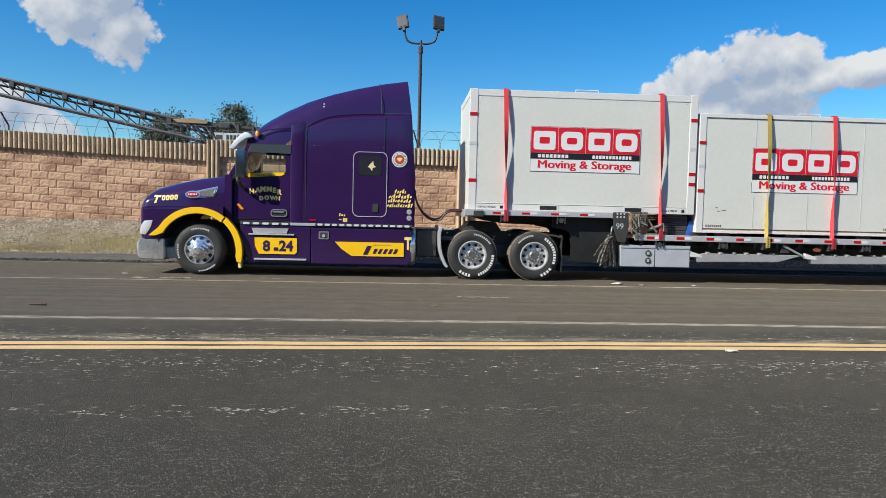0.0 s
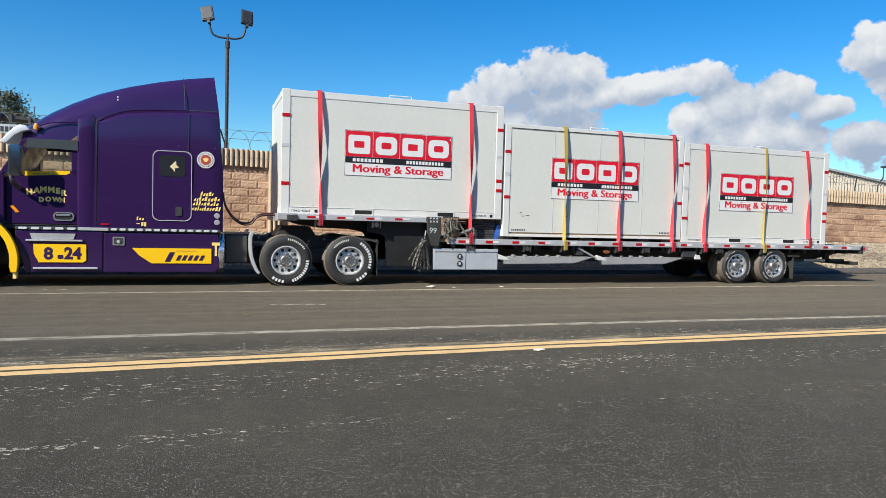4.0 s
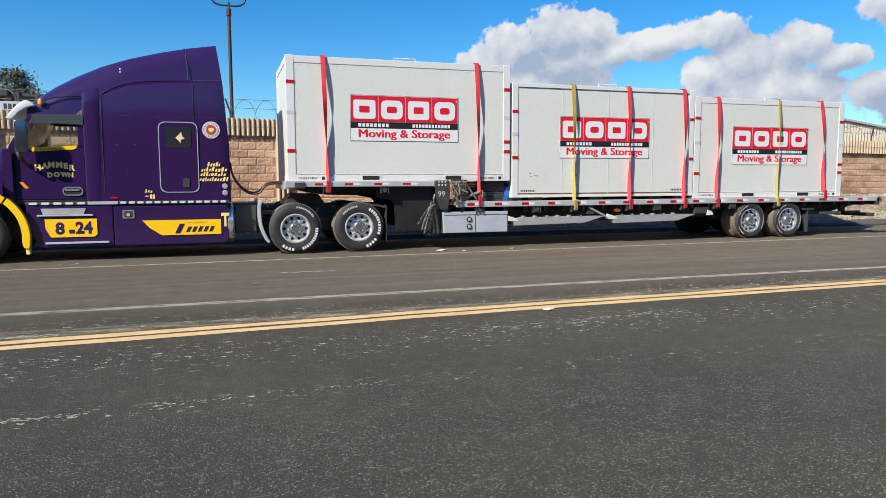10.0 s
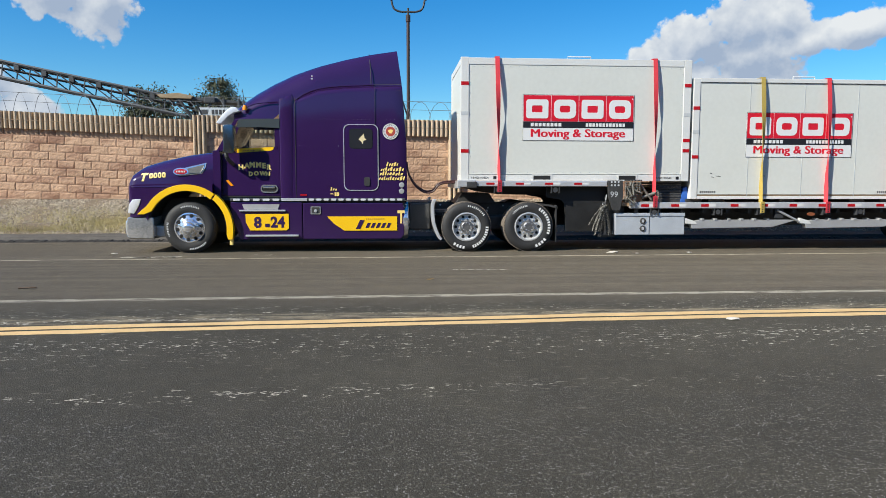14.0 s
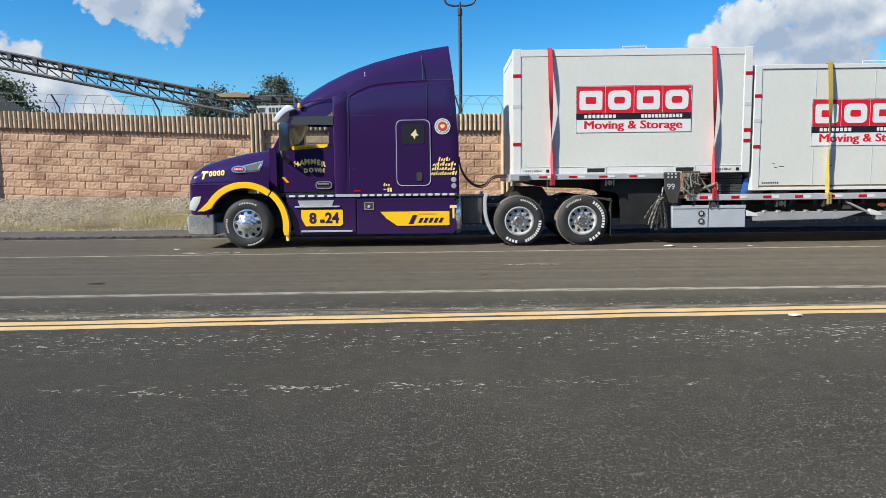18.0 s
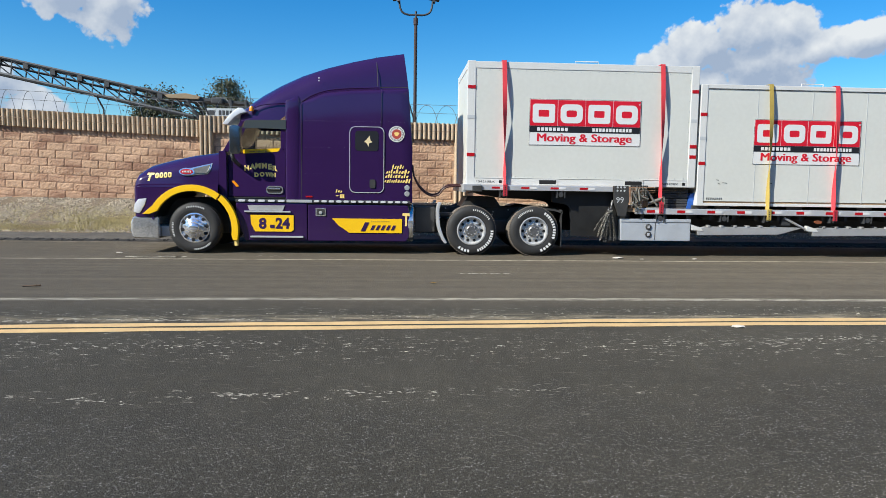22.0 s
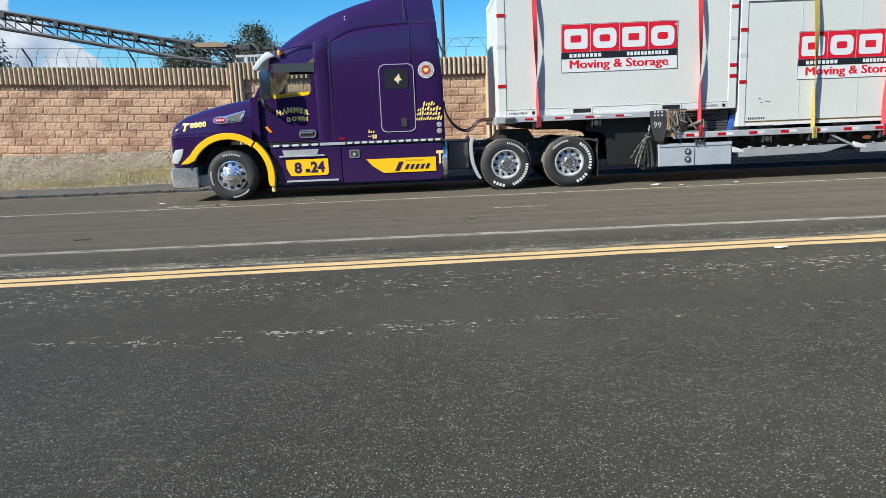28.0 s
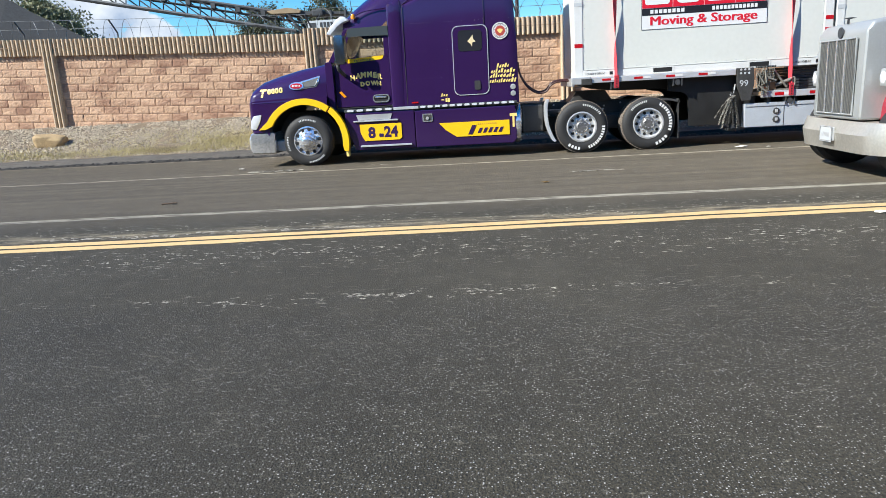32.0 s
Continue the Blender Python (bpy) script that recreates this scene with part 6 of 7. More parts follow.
# ---- storage containers ----
def sign(parent, x, z, y, strap_hint=False):
    """Red, black and white panel on the container side; 2.37 m by 0.95 m."""
    s = part("sign", box(x, x + 2.37, y - 0.006, y, z, z + 0.95), WHITE_PRINT, parent, "large red, black and white advertising panel")
    part("sign_border", ring([(x, z), (x + 2.37, z), (x + 2.37, z + 0.95), (x, z + 0.95)], 0.006, y - 0.009, y - 0.005), BLACK_PRINT, s)
    for i in range(4):
        x0 = x + 0.015 + 0.5875 * i
        part("red_square", box(x0, x0 + 0.577, y - 0.009, y - 0.005, z + 0.40, z + 0.935), RED_PRINT, s)
        cx, cz = x0 + 0.288, z + 0.655
        part("white_shape", ring(rounded(cx - 0.235, cx + 0.235, cz - 0.195, cz + 0.195, 0.11 if i in (1, 3) else 0.05), 0.125, y - 0.012, y - 0.008), WHITE_PRINT, s, "plain white block shape")
    part("white_dot", lathe([(0.016, y - 0.01), (0.0001, y - 0.011)], x + 2.33, z + 0.87, 10), WHITE_PRINT, s)
    part("black_band", box(x + 0.012, x + 2.358, y - 0.009, y - 0.005, z + 0.265, z + 0.395), BLACK_PRINT, s)
    for a, c, k in ((0.17, 0.84, 8), (1.34, 2.20, 12)):
        for i in range(k):
            part("band_bar", box(x + a + (c - a) * i / k, x + a + (c - a) * (i + 0.72) / k, y - 0.012, y - 0.008, z + 0.295, z + 0.365), WHITE_PRINT, s)
    part("slogan", join([words("Moving & Storage", 0.235, x + 0.17 + 0.009 * i, z + 0.08, y - 0.008, width=2.0, thick=0.0012 + 0.0003 * i) for i in range(3)]), RED_PRINT, s)
    return s


def container(x, z, length, height, label, sign_at, kind_b=False):
    c = thing("storage_container", (x, 14.4, z), label, "container", "storage containers")
    L, H, W = length, height, 2.44
    part("side_panel", box(0.05, L - 0.05, 0.012, 0.05, 0.10, H - 0.05), WHITE, c, "smooth white side panel")
    part("far_panel", box(0.05, L - 0.05, W - 0.05, W - 0.012, 0.10, H - 0.05), WHITE, c)
    part("front_panel", box(0.012, 0.05, 0.05, W - 0.05, 0.10, H - 0.05), WHITE, c)
    part("rear_panel", box(L - 0.05, L - 0.012, 0.05, W - 0.05, 0.10, H - 0.05), WHITE, c)
    part("roof", prism([(0.02, H - 0.05), (0.03, H - 0.01), (L - 0.03, H - 0.01), (L - 0.02, H - 0.05)], 0.02, W - 0.02), WHITE_FRAME, c, "white sheet roof")
    part("floor", box(0.03, L - 0.03, 0.03, W - 0.03, 0.05, 0.12), WOODY, c)
    pw = 0.17 if not kind_b else 0.15
    for px in (0.0, L - pw):
        for py in (0.0, W - 0.12):
            part("corner_post", box(px, px + pw, py, py + 0.12, 0.0, H - (0.0 if not kind_b else 0.02), 0.012), WHITE_FRAME, c, "white corner post")
    top_z = H - (0.15 if not kind_b else 0.10)
    for y in (0.002, W - 0.06):
        part("top_rail", box(pw, L - pw, y, y + 0.055, top_z, H - 0.012, 0.008), WHITE_FRAME, c, "white top rail")
        part("bottom_rail", box(pw, L - pw, y, y + 0.06, 0.0, 0.13 if not kind_b else 0.06, 0.008), WHITE_FRAME, c, "white bottom rail")
    for x0 in (0.002, L - 0.06):
        part("end_rail", box(x0, x0 + 0.055, 0.12, W - 0.12, top_z, H - 0.012, 0.008), WHITE_FRAME, c)
        part("end_sill", box(x0, x0 + 0.055, 0.12, W - 0.12, 0.0, 0.12, 0.008), WHITE_FRAME, c)
    part("roof_step", tube([(L * 0.46, 0.1, H - 0.02), (L * 0.46, 0.1, H + 0.045), (L * 0.56, 0.1, H + 0.045), (L * 0.56, 0.1, H - 0.02)], 0.012, 6), WHITE_FRAME, c, "small white roof rail")
    # reflective bars on the corner posts
    bars = ((0.79, RED_TAPE), (0.55, GREY_TAPE), (0.245, RED_TAPE)) if not kind_b else ((0.75, RED_TAPE), (0.555, GREY_TAPE), (0.35, RED_TAPE))
    for f, m in bars:
        part("post_reflector", box(0.004, pw - 0.004, -0.005, 0.004, H * f - 0.035, H * f + 0.035), m, c)
    bars2 = ((0.79, RED_TAPE), (0.55, GREY_TAPE), (0.34, RED_TAPE), (0.255, RED_TAPE)) if not kind_b else ((0.72, RED_TAPE), (0.35, RED_TAPE))
    for f, m in bars2:
        part("post_reflector", box(L - pw + 0.02, L - 0.006, -0.005, 0.004, H * f - 0.035, H * f + 0.035), m, c)
    if kind_b:
        for i in range(1, 4):
            xx = L * i / 4 + 0.04
            part("panel_seam", box(xx, xx + 0.012, 0.008, 0.014, 0.07, H - 0.11), GREY_TAPE, c)
        for xx, zz, w in ((0.42, 0.55, 0.05), (0.46, 0.47, 0.05), (0.56, 0.49, 0.10), (1.55, 0.50, 0.1)):
            part("scrape", prism([(xx, zz), (xx + w, zz - 0.012), (xx + w, zz + 0.002), (xx, zz + 0.012)], 0.009, 0.0125), STEEL_DARK, c)
        part("code_bars", join([box(0.22 + 0.045 * i, 0.242 + 0.045 * i, 0.009, 0.0125, 0.13, 0.175) for i in range(8)]), BLACK_PRINT, c)
        part("code_bars", join([box(L - 0.62 + 0.045 * i, L - 0.598 + 0.045 * i, 0.009, 0.0125, 0.13, 0.175) for i in range(8)]), BLACK_PRINT, c)
        part("drip_gap", box(pw, L - pw, -0.001, 0.004, top_z - 0.012, top_z), BLACK_PRINT, c)
    else:
        rv = []
        k = int((L - 2 * pw) / 0.19)
        for i in range(k):
            xx = pw + 0.1 + 0.19 * i
            rv.append((xx, H - 0.185))
            rv.append((xx, 0.185))
        for i in range(10):
            for xx in (pw + 0.03, L - pw - 0.03):
                rv.append((xx, 0.3 + (H - 0.6) * i / 9))
        part("rivets", join([box(a - 0.008, a + 0.008, 0.006, 0.014, b_ - 0.008, b_ + 0.008) for a, b_ in rv]), GREY_TAPE, c, kind="stuff")
        part("panel_lip", box(pw, L - pw, 0.0, 0.014, 0.145, 0.155), WHITE_FRAME, c)
        for f in (0.315, 0.69):
            part("fork_pocket", box(L * f, L * f + 0.36, -0.004, 0.05, 0.03, 0.115, 0.004), DARKHOLE, c, "dark fork pocket")
            part("pocket_lip", ring([(L * f - 0.03, 0.005), (L * f + 0.39, 0.005), (L * f + 0.39, 0.14), (L * f - 0.03, 0.14)], 0.025, -0.006, 0.006), WHITE_FRAME, c)
        for xx in (0.22, L - 0.75):
            part("serial_code", words("154210BX", 0.058, xx, 0.050, 0.0, width=0.38), BLACK_PRINT, c, kind="stuff")
            part("serial_tag", box(xx + 0.47, xx + 0.53, -0.003, 0.004, 0.04, 0.10), BLACK_PRINT, c)
    sign(c, sign_at[0], sign_at[1], 0.012)
    return c


C1 = container(1.35, 1.485, 4.90, 2.545, "white steel storage container strapped on the upper trailer deck", (1.30, 0.845))
for xx in (7.0, 8.6, 10.2, 6.5, 10.9):
    tagged(part("wooden_skid", box(-0.25, 0.1, -1.1, 1.1, 0.0, 0.075, 0.006), STEEL_DARK), "dark skid under the middle container", "skid", "skids").location = (xx, 15.6, 1.03)
C2 = container(6.30, 1.105, 4.83, 2.57, "white storage container with plain panels and skids on the lower deck", (1.19, 0.90), True)
C3 = container(11.15, 1.04, 4.68, 2.48, "white steel storage container at the tail of the lower deck", (1.13, 0.83))


# ---- load straps ----
def strap(x_top, x_bot, z_top, z_bot, material, label, twist=True, hw=0.047):
    th = thing("load_strap", (x_top, 14.4, z_bot), label, "strap", "load straps")
    H = z_top - z_bot + 0.012
    bm = bmesh.new()
    a, c = [], []
    n_ = 28
    for i in range(n_ + 1):
        f = i / n_
        z = H * (1 - f)
        lean = (x_bot - x_top) * f
        belly = 0.06 * math.sin(math.pi * min(1, f * 1.25)) + 0.018
        tw = 0.0
        if twist:
            tw = radians(118) * max(0.0, min(1.0, (f - 0.18) / 0.70)) ** 1.4
        dx, dy = hw * math.cos(tw), hw * math.sin(tw)
        a.append(bm.verts.new((lean - dx, -belly - abs(dy) * 0 - dy - 0.01, z)))
        c.append(bm.verts.new((lean + dx, -belly + dy - 0.01, z)))
    for i in range(n_):
        bm.faces.new((a[i], a[i + 1], c[i + 1], c[i]))
    # over the roof and down the far side
    e0, e1 = a[0], c[0]
    p0, p1 = bm.verts.new((-0.052, 2.45, H + 0.006)), bm.verts.new((0.052, 2.45, H + 0.006))
    bm.faces.new((e0, e1, p1, p0))
    q0, q1 = bm.verts.new((-0.052, 2.47, 0.1)), bm.verts.new((0.052, 2.47, 0.1))
    bm.faces.new((p0, p1, q1, q0))
    bmesh.ops.recalc_face_normals(bm, faces=bm.faces)
    bmesh.ops.solidify(bm, geom=bm.faces, thickness=0.006)
    part("webbing", bm, material, th, smooth=True)
    part("strap_end", box(x_bot - x_top - 0.045, x_bot - x_top + 0.045, -0.125, -0.10, -0.22, 0.02, 0.006), RED_DARK if material == RED_STRAP else material, th, "strap end wound on its winch")
    part("stencil", join([box(x_bot - x_top - 0.012, x_bot - x_top + 0.012, -0.128, -0.1, -0.2 + 0.05 * i, -0.18 + 0.05 * i) for i in range(4)]), BLACK_PRINT, th, kind="stuff")


strap(2.10, 2.16, 4.03, 1.48, RED_STRAP, "red load strap twisted over the first container")
strap(5.44, 5.50, 4.03, 1.15, RED_STRAP, "red load strap twisted over the first container")
strap(7.80, 7.86, 3.675, 1.03, YEL_STRAP, "yellow load strap over the middle container")
strap(9.26, 9.33, 3.675, 1.03, RED_STRAP, "red load strap over the middle container")
strap(10.80, 10.86, 3.675, 1.03, RED_STRAP, "red load strap over the middle container")
strap(11.80, 11.82, 3.52, 1.03, RED_STRAP, "red load strap over the tail container")
strap(13.66, 13.69, 3.52, 1.03, YEL_STRAP, "faded yellow load strap over the tail container", True, 0.03)
strap(15.02, 15.20, 3.52, 1.20, RED_STRAP, "red load strap with its ratchet over the tail container")


# ---- behind the wall ----
def tree(name, x, y, z0, height, rx, seed, material, label, clumps=46, leaves=70, leaf=0.24):
    t = thing(name, (x, y, z0), label, "tree")
    rnd = random.Random(seed)
    pts = smooth_line([(0, 0, 0), (rnd.uniform(-0.2, 0.2), 0, height * 0.3), (rnd.uniform(-0.3, 0.3), 0.1, height * 0.6)], 4)
    bm = tube(pts, 0.20, 8)
    for v in bm.verts:
        f = max(0.35, 1 - v.co.z / height)
        v.co.x *= f
    part("trunk", bm, BARK, t, smooth=True)
    top = pts[-1]
    vs, fs = [], []
    for i in range(clumps):
        a, e = rnd.uniform(0, 6.28), rnd.uniform(-0.5, 1.0)
        r = rnd.uniform(0.45, 1.0)
        c = Vector((rx * r * math.cos(a) * math.sqrt(1 - max(0, e) ** 2), rx * r * math.sin(a) * math.sqrt(1 - max(0, e) ** 2), height * 0.62 + height * 0.36 * e * rnd.uniform(0.7, 1.0)))
        if i < 9:
            part("limb", tube([top * rnd.uniform(0.6, 1.0), (top + c) / 2 + Vector((0, 0, 0.2)), c], 0.05, 5), BARK, t)
        cr = rnd.uniform(0.35, 0.8) * rx * 0.42
        for _ in range(leaves):
            d = Vector((rnd.gauss(0, 1), rnd.gauss(0, 1), rnd.gauss(0, 0.8)))
            p = c + d * cr * 0.55
            u = Vector((rnd.uniform(-1, 1), rnd.uniform(-1, 1), rnd.uniform(-1, 1))).normalized() * leaf * rnd.uniform(0.6, 1.3)
            w = u.cross(Vector((rnd.uniform(-1, 1), rnd.uniform(-1, 1), rnd.uniform(-1, 1)))).normalized() * leaf * 0.5
            b = len(vs)
            vs += [p - u * 0.5, p + w * 0.5, p + u * 0.5, p - w * 0.5]
            fs.append((b, b + 1, b + 2, b + 3))
    me = bpy.data.meshes.new("crown")
    me.from_pydata(vs, [], fs)
    part("crown", me, material, t, kind="stuff")
    return t


tree("oak_tree", -34.4, 52, 0, 9.9, 3.2, 1, LEAF2, "tall dusty green tree behind the wall", 110, 110, 0.30)
tree("oak_tree", -30.8, 49.5, 0, 6.8, 1.7, 2, LEAF2, "low dusty green tree behind the wall", 36, 70, 0.26)
tree("oak_tree", -32.8, 51, 0, 8.6, 2.2, 3, LEAF2, "olive green tree behind the wall", 70, 100, 0.26)
tree("pine_tree", -17.6, 52, 0, 8.4, 2.2, 4, LEAF, "dark sparse tree behind the conveyor", 84, 110, 0.2)
tree("pine_tree", -12.2, 50, 0, 8.6, 2.4, 5, LEAF, "open-crowned dark tree behind the conveyor", 84, 110, 0.2)
tree("pine_tree", -39.0, 56, 0, 10.5, 3.5, 6, LEAF, "dark tree behind the wall", 50, 80, 0.3)


def stockpile():
    bm = bmesh.new()
    ridge = [(-70, 14.0), (-42, 13.2), (-32.9, 8.9), (-27.9, 6.1), (-22, 3.0), (-17, 0.2)]
    a = [bm.verts.new((x, 46 - z * 0.6, 0)) for x, z in ridge]
    b_ = [bm.verts.new((x, 46, z + 0.12 * noise.noise((x, 0, 0)))) for x, z in ridge]
    c = [bm.verts.new((x, 58, 0)) for x, z in ridge]
    for i in range(len(ridge) - 1):
        bm.faces.new((a[i], a[i + 1], b_[i + 1], b_[i]))
        bm.faces.new((b_[i], b_[i + 1], c[i + 1], c[i]))
    bmesh.ops.subdivide_edges(bm, edges=bm.edges, cuts=5, use_grid_fill=True)
    for v in bm.verts:
        if v.co.z > 0.1:
            v.co.z += 0.10 * noise.noise(v.co * 0.6)
    tagged(part("stockpile", bm, NET), "black covered stockpile sloping down behind the wall", "stockpile")


stockpile()


def conveyor():
    t = thing("conveyor", (-9.0, 34, 0), "long grey steel truss conveyor rising behind the wall", "conveyor")
    slope = -0.2045

    def top(x):
        return 5.28 + slope * (x + 9.84)

    def loc(x, y, z):
        return (x + 9.0, y, z)

    depth = 0.76
    x0, x1 = -34.0, -9.6
    for y in (0.0, 1.3):
        part("top_chord", bar(loc(x0, y, top(x0)), loc(x1, y, top(x1)), 0.075, 6), CONVEYOR_STEEL, t)
        part("bottom_chord", bar(loc(x0, y, top(x0) - depth), loc(x1 - 0.3, y, top(x1 - 0.3) - depth), 0.085, 6), CONVEYOR_STEEL, t)
        part("mid_rail", bar(loc(x0, y, top(x0) - 0.30), loc(x1, y, top(x1) - 0.30), 0.03, 5), STEEL_DARK, t)
    k = 20
    for i in range(k):
        xa = x0 + (x1 - x0) * i / k
        xb = x0 + (x1 - x0) * (i + 1) / k
        for y in (0.0, 1.3):
            part("brace", bar(loc(xa, y, top(xa) - 0.04), loc(xb, y, top(xb) - depth), 0.032, 5), CONVEYOR_STEEL, t)
            part("upright", bar(loc(xa, y, top(xa)), loc(xa - 0.1, y, top(xa) - depth), 0.030, 5), CONVEYOR_STEEL, t)
        part("idler", prism([(xa + 9.0 + 0.5, top(xa) - 0.38), (xa + 9.0 + 0.72, top(xa) - 0.42), (xa + 9.0 + 0.72, top(xa) - 0.12), (xa + 9.0 + 0.5, top(xa) - 0.08)], -0.06, 0.12), STEEL_DARK, t)
    part("belt", prism([(x0 + 9, top(x0) + 0.04), (x1 + 9, top(x1) + 0.04), (x1 + 9, top(x1) - 0.10), (x0 + 9, top(x0) - 0.10)], 0.15, 1.15), STEEL_DARK, t, "dark rubber belt")
    # feed end on its legs
    part("feed_hopper", prism([(-2.2, 5.50), (-1.2, 5.60), (-0.5, 5.46), (-0.6, 5.32), (-2.0, 5.36)], -0.2, 1.5, 0.02), mat("tan_dusty_steel", (0.30, 0.22, 0.13), 0.8, var=0.25), t, "dusty tan feed hopper")
    part("feed_frame", prism([(-0.9, 5.45), (2.0, 5.22), (2.0, 5.12), (-0.9, 5.3)], -0.1, 1.4), STEEL_DARK, t)
    for xa, xb in ((-1.2, 0.3), (0.4, -0.8), (0.9, 0.9), (1.6, 1.6)):
        for y in (-0.1, 1.4):
            part("feed_leg", bar((xa, y, 5.35), (xb, y, 3.0 if xa < 0.5 else 0.0), 0.07, 6), STEEL_DARK, t)
    for y in (0.0, 1.3):
        part("support_leg", bar(loc(-27, y, top(-27) - depth), (-17.0, y, 0.0), 0.09, 6), CONVEYOR_STEEL, t)
    pn = part("maker_panel", box(-0.25, 1.5, -0.24, -0.2, 4.50, 4.92), GREY_TAPE, t, "white maker's panel")
    part("panel_bars", join([box(0.35 + 0.17 * i, 0.47 + 0.17 * i, -0.25, -0.235, 4.60, 4.82) for i in range(6)]), STEEL_DARK, pn)
    part("panel_mark", box(-0.15, 0.16, -0.25, -0.235, 4.60, 4.82), STEEL_DARK, pn)
    part("motor", box(0.0, 0.55, -0.3, 0.2, 5.12, 5.42, 0.06), STEEL_DARK, t)
    return t


conveyor()


def light_pole():
    t = thing("street_lamp", (0.40, 21.1, 0), "dark bronze light pole with two square floodlights behind the wall", "street lamp")
    bm = tube([(0, 0, 0), (0, 0, 6.36)], 0.050, 12)
    part("pole", bm, BROWN_STEEL, t, smooth=True)
    part("collar", lathe([(0.07, -0.1), (0.07, 0.1)], k=12, close=True), BROWN_STEEL, t).matrix_basis = pose(0, 0, 6.30, 90, 0, 0)
    part("finial", bar((0, 0, 6.36), (0, 0, 6.60), 0.03, 8), STEEL_DARK, t)
    for s in (-1, 1):
        part("arm", tube(smooth_line([(0, 0, 6.49), (s * 0.22, 0, 6.49), (s * 0.40, 0, 6.56), (s * 0.475, 0, 6.72), (s * 0.50, 0, 6.92)], 5), 0.03, 8), STEEL_DARK, t, smooth=True)
        h = part("floodlight", box(-0.17, 0.17, -0.05, 0.05, -0.02, 0.44, 0.015), STEEL_DARK, t, "dark square floodlight")
        h.matrix_basis = pose(s * 0.53, 0, 6.95, -22, s * 14 * (1 if s < 0 else 0.4), s * 12)
        part("lamp_glass", box(-0.14, 0.14, -0.062, -0.048, 0.02, 0.38, 0.004), mat("dark_lamp_lens", (0.035, 0.037, 0.04), 0.4), h)
        part("bracket", box(-0.04, 0.04, -0.04, 0.04, -0.12, 0.0, 0.006), STEEL_DARK, h)
    return t


light_pole()


def razor_wire():
    t = thing("razor_wire_fence", (0, 20.3, 0), "coil of razor wire on angled posts along the wall top", "razor wire")
    bm = bmesh.new()
    for xa, xb in ((-30.0, -5.5), (-5.3, 30.0)):
        k = int((xb - xa) / 0.58)
        pts = []
        for i in range(k * 14):
            x = xa + (xb - xa) * i / (k * 14)
            a = 2 * math.pi * i / 14
            pts.append((x - 0.15 * math.cos(a), 0.22 * math.cos(a) + 0.30, wall_top(x) + 0.14 + 0.42 * math.sin(a)))
        part("coil", tube(pts, 0.007, 4), GREY_STEEL, t)
        for dz in (0.30, 0.54):
            part("line_wire", tube([(xa, 0.05, wall_top(xa) + dz), (xb, 0.05, wall_top(xb) + dz)], 0.006, 4), GREY_STEEL, t)
    x = -11.34 - 2.92 * 6
    while x < 30:
        z = wall_top(x)
        part("post", tube([(x, 0.05, z - 0.05), (x, 0.05, z + 0.16), (x - 0.12, -0.12, z + 0.52)], 0.024, 6), STEEL_DARK, t)
        x += 2.92
    return t


razor_wire()


def warehouse():
    t = thing("warehouse", (46, 32, 0), "long beige corrugated metal warehouse behind the wall", "building")
    # its front edge descends to the right as it runs away
    bm = bmesh.new()
    k = 60
    lo, hi = [], []
    for i in range(k + 1):
        x = -12.6 + 6.8 * i / k
        y = 0.05 if i % 2 else -0.05
        z = 5.05 - 0.125 * (x + 10.9)
        lo.append(bm.verts.new((x, y, 0)))
        hi.append(bm.verts.new((x, y, z)))
    for i in range(k):
        bm.faces.new((lo[i], lo[i + 1], hi[i + 1], hi[i]))
    part("wall", bm, SHEET, t, "beige corrugated wall")
    part("end_wall", box(-5.85, -5.8, 0, 20, 0, 4.42), SHEET, t)
    part("fascia", prism([(-12.7, 5.285), (-5.78, 4.42), (-5.78, 4.30), (-12.7, 5.165)], -0.12, -0.06), ROOFM, t, "pale roof edge")
    part("roof", prism([(-12.6, 5.27), (-5.8, 4.42), (-5.8, 4.36), (-12.6, 5.2)], -0.06, 20), ROOFM, t)
    return t


warehouse()


def wall_lamp():
    t = thing("wall_floodlight", (25.15, 20.35, 2.95), "small dark floodlight on a bracket above the wall", "floodlight")
    part("bracket", tube([(-0.27, 0, 0.0), (-0.25, 0, 0.3), (0.0, 0, 0.58), (0.0, 0, 1.0)], 0.028, 6), STEEL_DARK, t)
    part("floodlight", box(-0.03, 0.42, -0.12, 0.12, 0.98, 1.05, 0.01), STEEL_DARK, t)


wall_lamp()


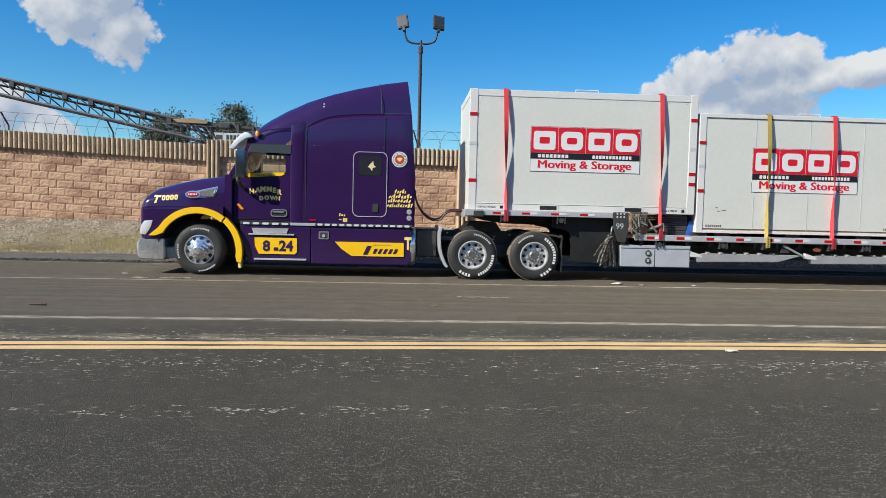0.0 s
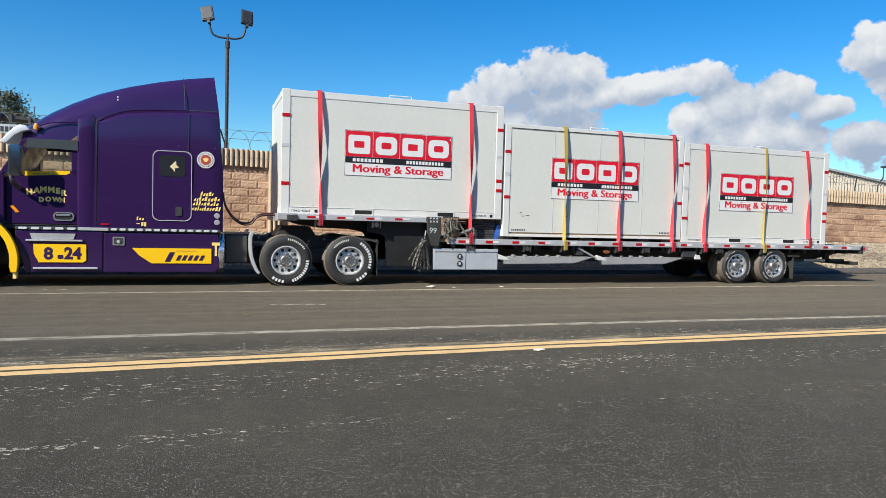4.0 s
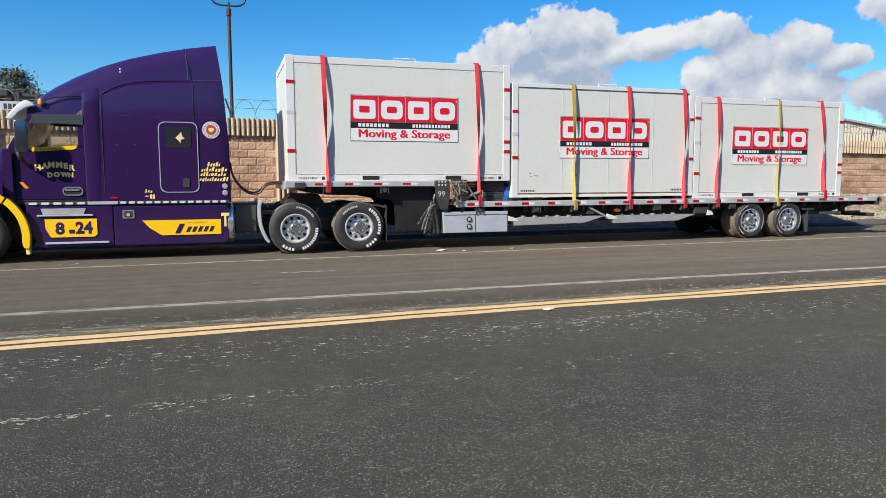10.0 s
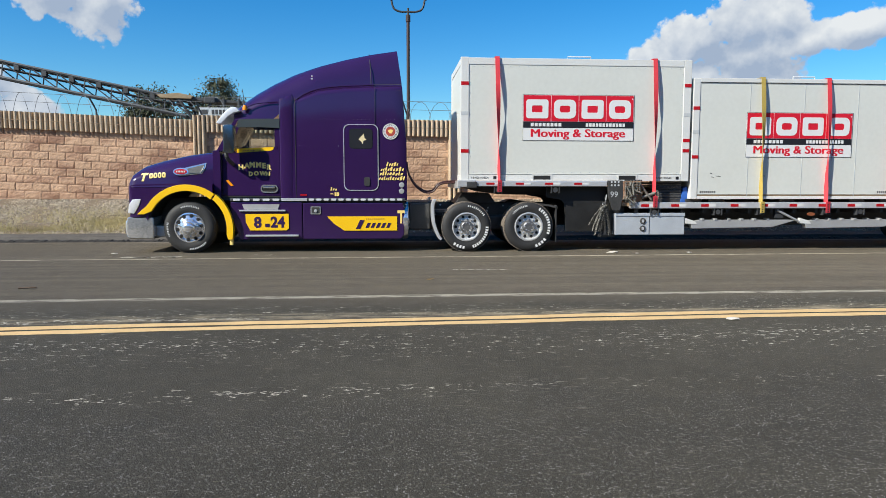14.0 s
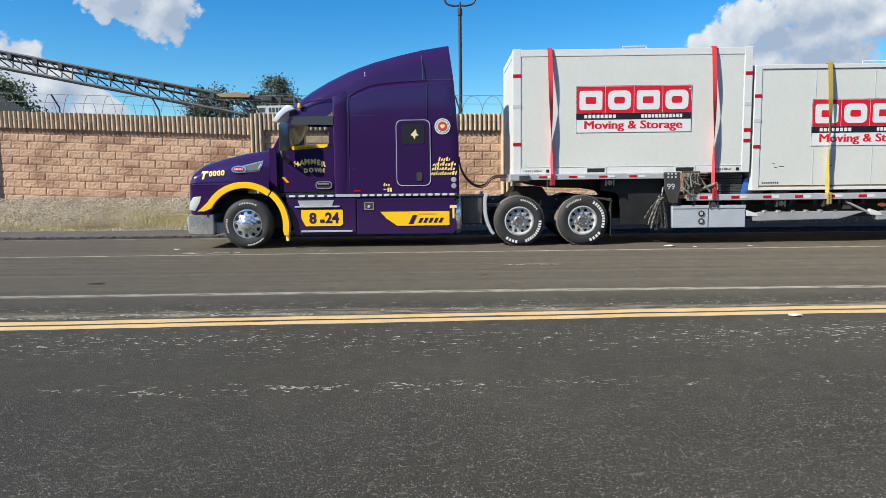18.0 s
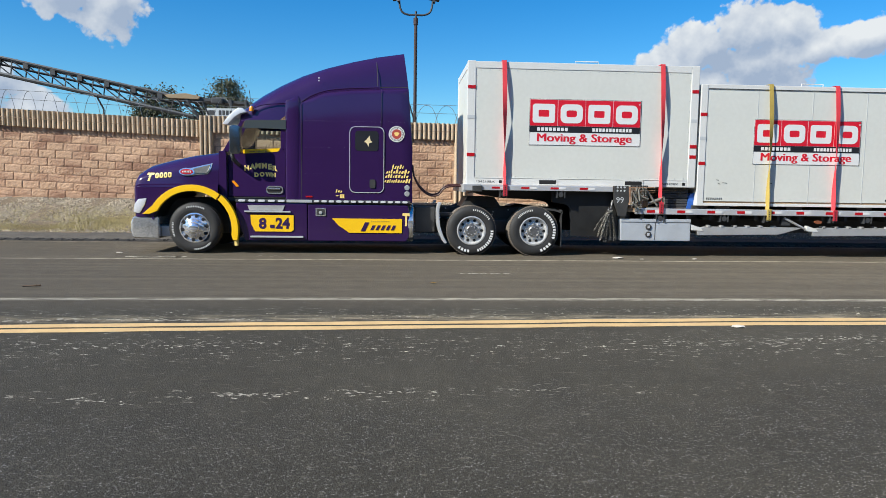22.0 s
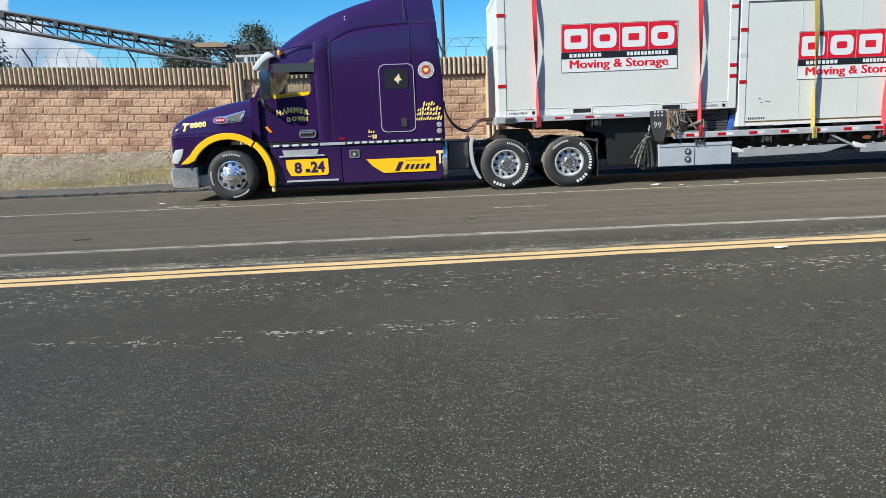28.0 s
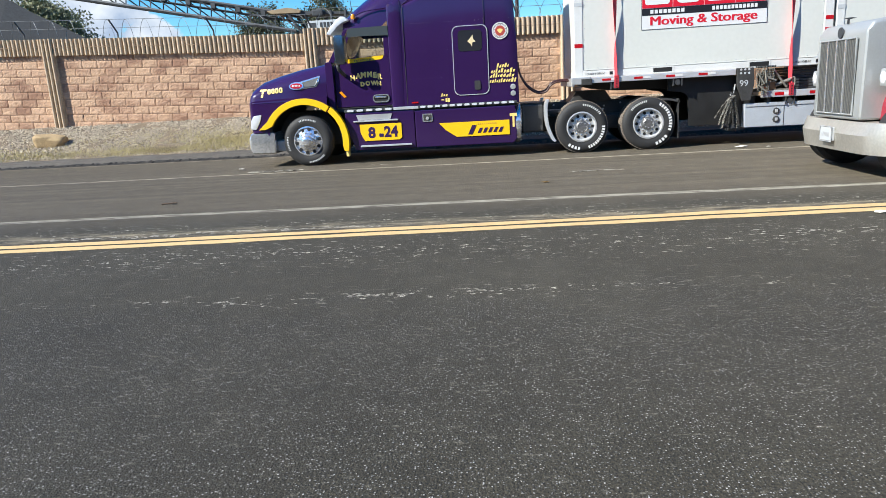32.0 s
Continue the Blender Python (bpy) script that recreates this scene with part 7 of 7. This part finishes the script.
# ---- oncoming truck ----
def passing_truck():
    t = thing("passing_truck", (4.42, 10.03, 0), "long-nosed dark red truck with silver grille driving along the lane", "truck")
    sh = part("grille_shell", prism([(0.0, 0.74), (0.02, 1.86), (0.10, 1.97), (0.30, 2.0), (0.42, 2.0), (0.42, 0.74)], -0.68, 0.68, 0.05, 3), TRUCK_SILVER, t, "silver radiator shell", smooth=True)
    part("radiator_mesh", box(-0.012, 0.03, -0.50, 0.50, 0.82, 1.76), MESH_DARK, sh, "dark grille mesh")
    part("mesh_frame", tube([(-0.015, -0.51, 0.81), (-0.015, 0.51, 0.81), (-0.015, 0.51, 1.77), (-0.015, -0.51, 1.77)], 0.015, 6, True), TRUCK_SILVER, sh)
    for i in range(3):
        part("grille_bar", bar((-0.025, -0.25 + 0.25 * i, 0.82), (-0.025, -0.25 + 0.25 * i, 1.76), 0.014, 8), CHROME, sh)
    for i in range(24):
        part("grille_wire", bar((-0.014, -0.49 + 0.0425 * i, 0.82), (-0.014, -0.49 + 0.0425 * i, 1.76), 0.004, 4), STEEL_DARK, sh)
    bd = part("hood_badge", lathe([(0.075, 0.01), (0.07, -0.006), (0.0001, -0.010)], k=20), STEEL_DARK, sh, "oval dark badge")
    bd.matrix_basis = pose(0.008, 0.0, 1.86, 0, 0, -90)
    part("hood_ornament", prism([(0.08, 1.97), (0.09, 2.03), (0.05, 2.05), (0.14, 2.055), (0.20, 2.045), (0.11, 2.03), (0.11, 1.97)], -0.012, 0.012), STEEL_DARK, sh)
    b_ = part("bumper", loft([[(0.24, y, 0.72), (0.04 + 0.12 * abs(y / 1.22) ** 6, y, 0.72), (-0.06 + 0.20 * abs(y / 1.22) ** 6, y, 0.56), (-0.02 + 0.2 * abs(y / 1.22) ** 6, y, 0.325), (0.24, y, 0.325)] for y in [-1.22 + 2.44 * i / 20 for i in range(21)]]), DUSTY_CHROME, t, "dusty chrome bumper", smooth=True)
    pl = part("number_plate", box(-0.10, -0.05, -0.16, 0.16, 0.45, 0.63, 0.006), GREY_TAPE, b_, "pale plate with bars")
    part("plate_bars", join([box(-0.103, -0.098, -0.115 + 0.034 * i, -0.098 + 0.034 * i, 0.505, 0.565) for i in range(7)]), ALU_DULL, pl)
    part("plate_frame", tube([(-0.10, -0.17, 0.44), (-0.10, 0.17, 0.44), (-0.10, 0.17, 0.64), (-0.10, -0.17, 0.64)], 0.008, 6, True), ALU_DULL, pl)
    part("hood", prism([(0.30, 1.0), (0.30, 1.97), (2.3, 2.12), (2.3, 1.0)], -0.66, 0.66, 0.06, 3), TRUCK_RED, t, "dark red hood", smooth=True)
    part("rivets", join([box(0.40, 0.41, -0.668, -0.66, 0.8 + 0.06 * i, 0.812 + 0.06 * i) for i in range(18)]), CHROME, t, kind="stuff")
    for s in (-1, 1):
        fo = [(0.26, 0.74), (0.28, 0.95), (0.36, 1.12), (0.60, 1.22), (1.05, 1.16), (1.4, 0.9), (1.55, 0.5)]
        fi = [(0.32, 0.74), (0.34, 0.90), (0.42, 1.06), (0.60, 1.14), (1.0, 1.08), (1.32, 0.84), (1.46, 0.5)]
        part("fender", strip(smooth2(fo), smooth2(fi), min(s * 0.64, s * 1.2), max(s * 0.64, s * 1.2), 0.01), TRUCK_RED, t, "dark red fender")
        hl = part("headlight", box(0.16, 0.42, min(s * 0.78, s * 1.14), max(s * 0.78, s * 1.14), 1.16, 1.38, 0.03), TRUCK_SILVER, t, "silver headlight pod")
        for k in (0.86, 1.06):
            part("lens", lathe([(0.075, 0.0), (0.0001, -0.02)], k=16), LENS, hl).matrix_basis = pose(0.158, s * k, 1.27, 0, 0, -90)
        part("side_panel", prism([(1.7, 0.5), (1.7, 1.0), (3.9, 1.0), (3.9, 0.5)], min(s * 0.9, s * 1.15), max(s * 0.9, s * 1.15), 0.02), TRUCK_RED, t)
        part("mirror", box(2.35, 2.45, min(s * 1.2, s * 1.42), max(s * 1.2, s * 1.42), 2.0, 2.6, 0.02), CHROME, t)
    part("cab", loft([hull_section(x, 0, 0.98, 1.0, z - 0.2, z, 0.8) for x, z in ((2.3, 2.14), (2.36, 2.25), (2.55, 2.85), (2.75, 2.95), (3.9, 3.0), (4.0, 2.9))]), TRUCK_RED, t, "dark red cab", smooth=True)
    part("windshield", prism([(2.33, 2.22), (2.53, 2.78), (2.50, 2.79), (2.30, 2.23)], -0.8, 0.8), DARKGLASS, t)
    part("frame", box(0.2, 9.0, -0.45, 0.45, 0.6, 0.95, 0.02), BLACK, t)
    wheels = []
    for x in (0.62, 6.6, 7.9):
        for s in (-1, 1):
            w = new("wheel")
            w.parent = t
            w.location = (x, s * 1.0, 0.52)
            part("tyre", lathe([(0.29, -0.14), (0.46, -0.15), (0.52, -0.11), (0.52, 0.11), (0.46, 0.15), (0.29, 0.14)], k=40), RUBBER, w, smooth=True)
            r = part("rim", lathe([(0.29, -0.12), (0.27, -0.05), (0.15, -0.03), (0.12, -0.12), (0.0001, -0.13)], k=30), ALU, w, smooth=True)
            for i in range(5):
                a = radians(72 * i)
                part("hand_hole", lathe([(0.03, -0.052), (0.0001, -0.053)], 0.22 * math.cos(a), 0.22 * math.sin(a), 10), DARKHOLE, r)
            wheels.append(w)
    return t, wheels


PASSER, PASSER_WHEELS = passing_truck()


lay_blocks()


def motions():
    """The second truck comes up the lane at a steady 17 m/s; its wheels are keyed over the stretch in view."""
    v = 17.0
    walk(PASSER, [(t, pose(4.42 + v * (32.0 - t), 10.03, 0)) for t in (0.0, 8.0, 16.0, 24.0, 30.0, 31.0, 32.0)])
    for w in PASSER_WHEELS:
        x, y, z = w.location
        rows = [(0.0, pose(x, y, z))]
        for i in range(16):
            rows.append((31.4 + 0.04 * i, pose(x, y, z, 0, -math.degrees(v / 0.52) * 0.04 * i, 0)))
        walk(w, rows)


motions()
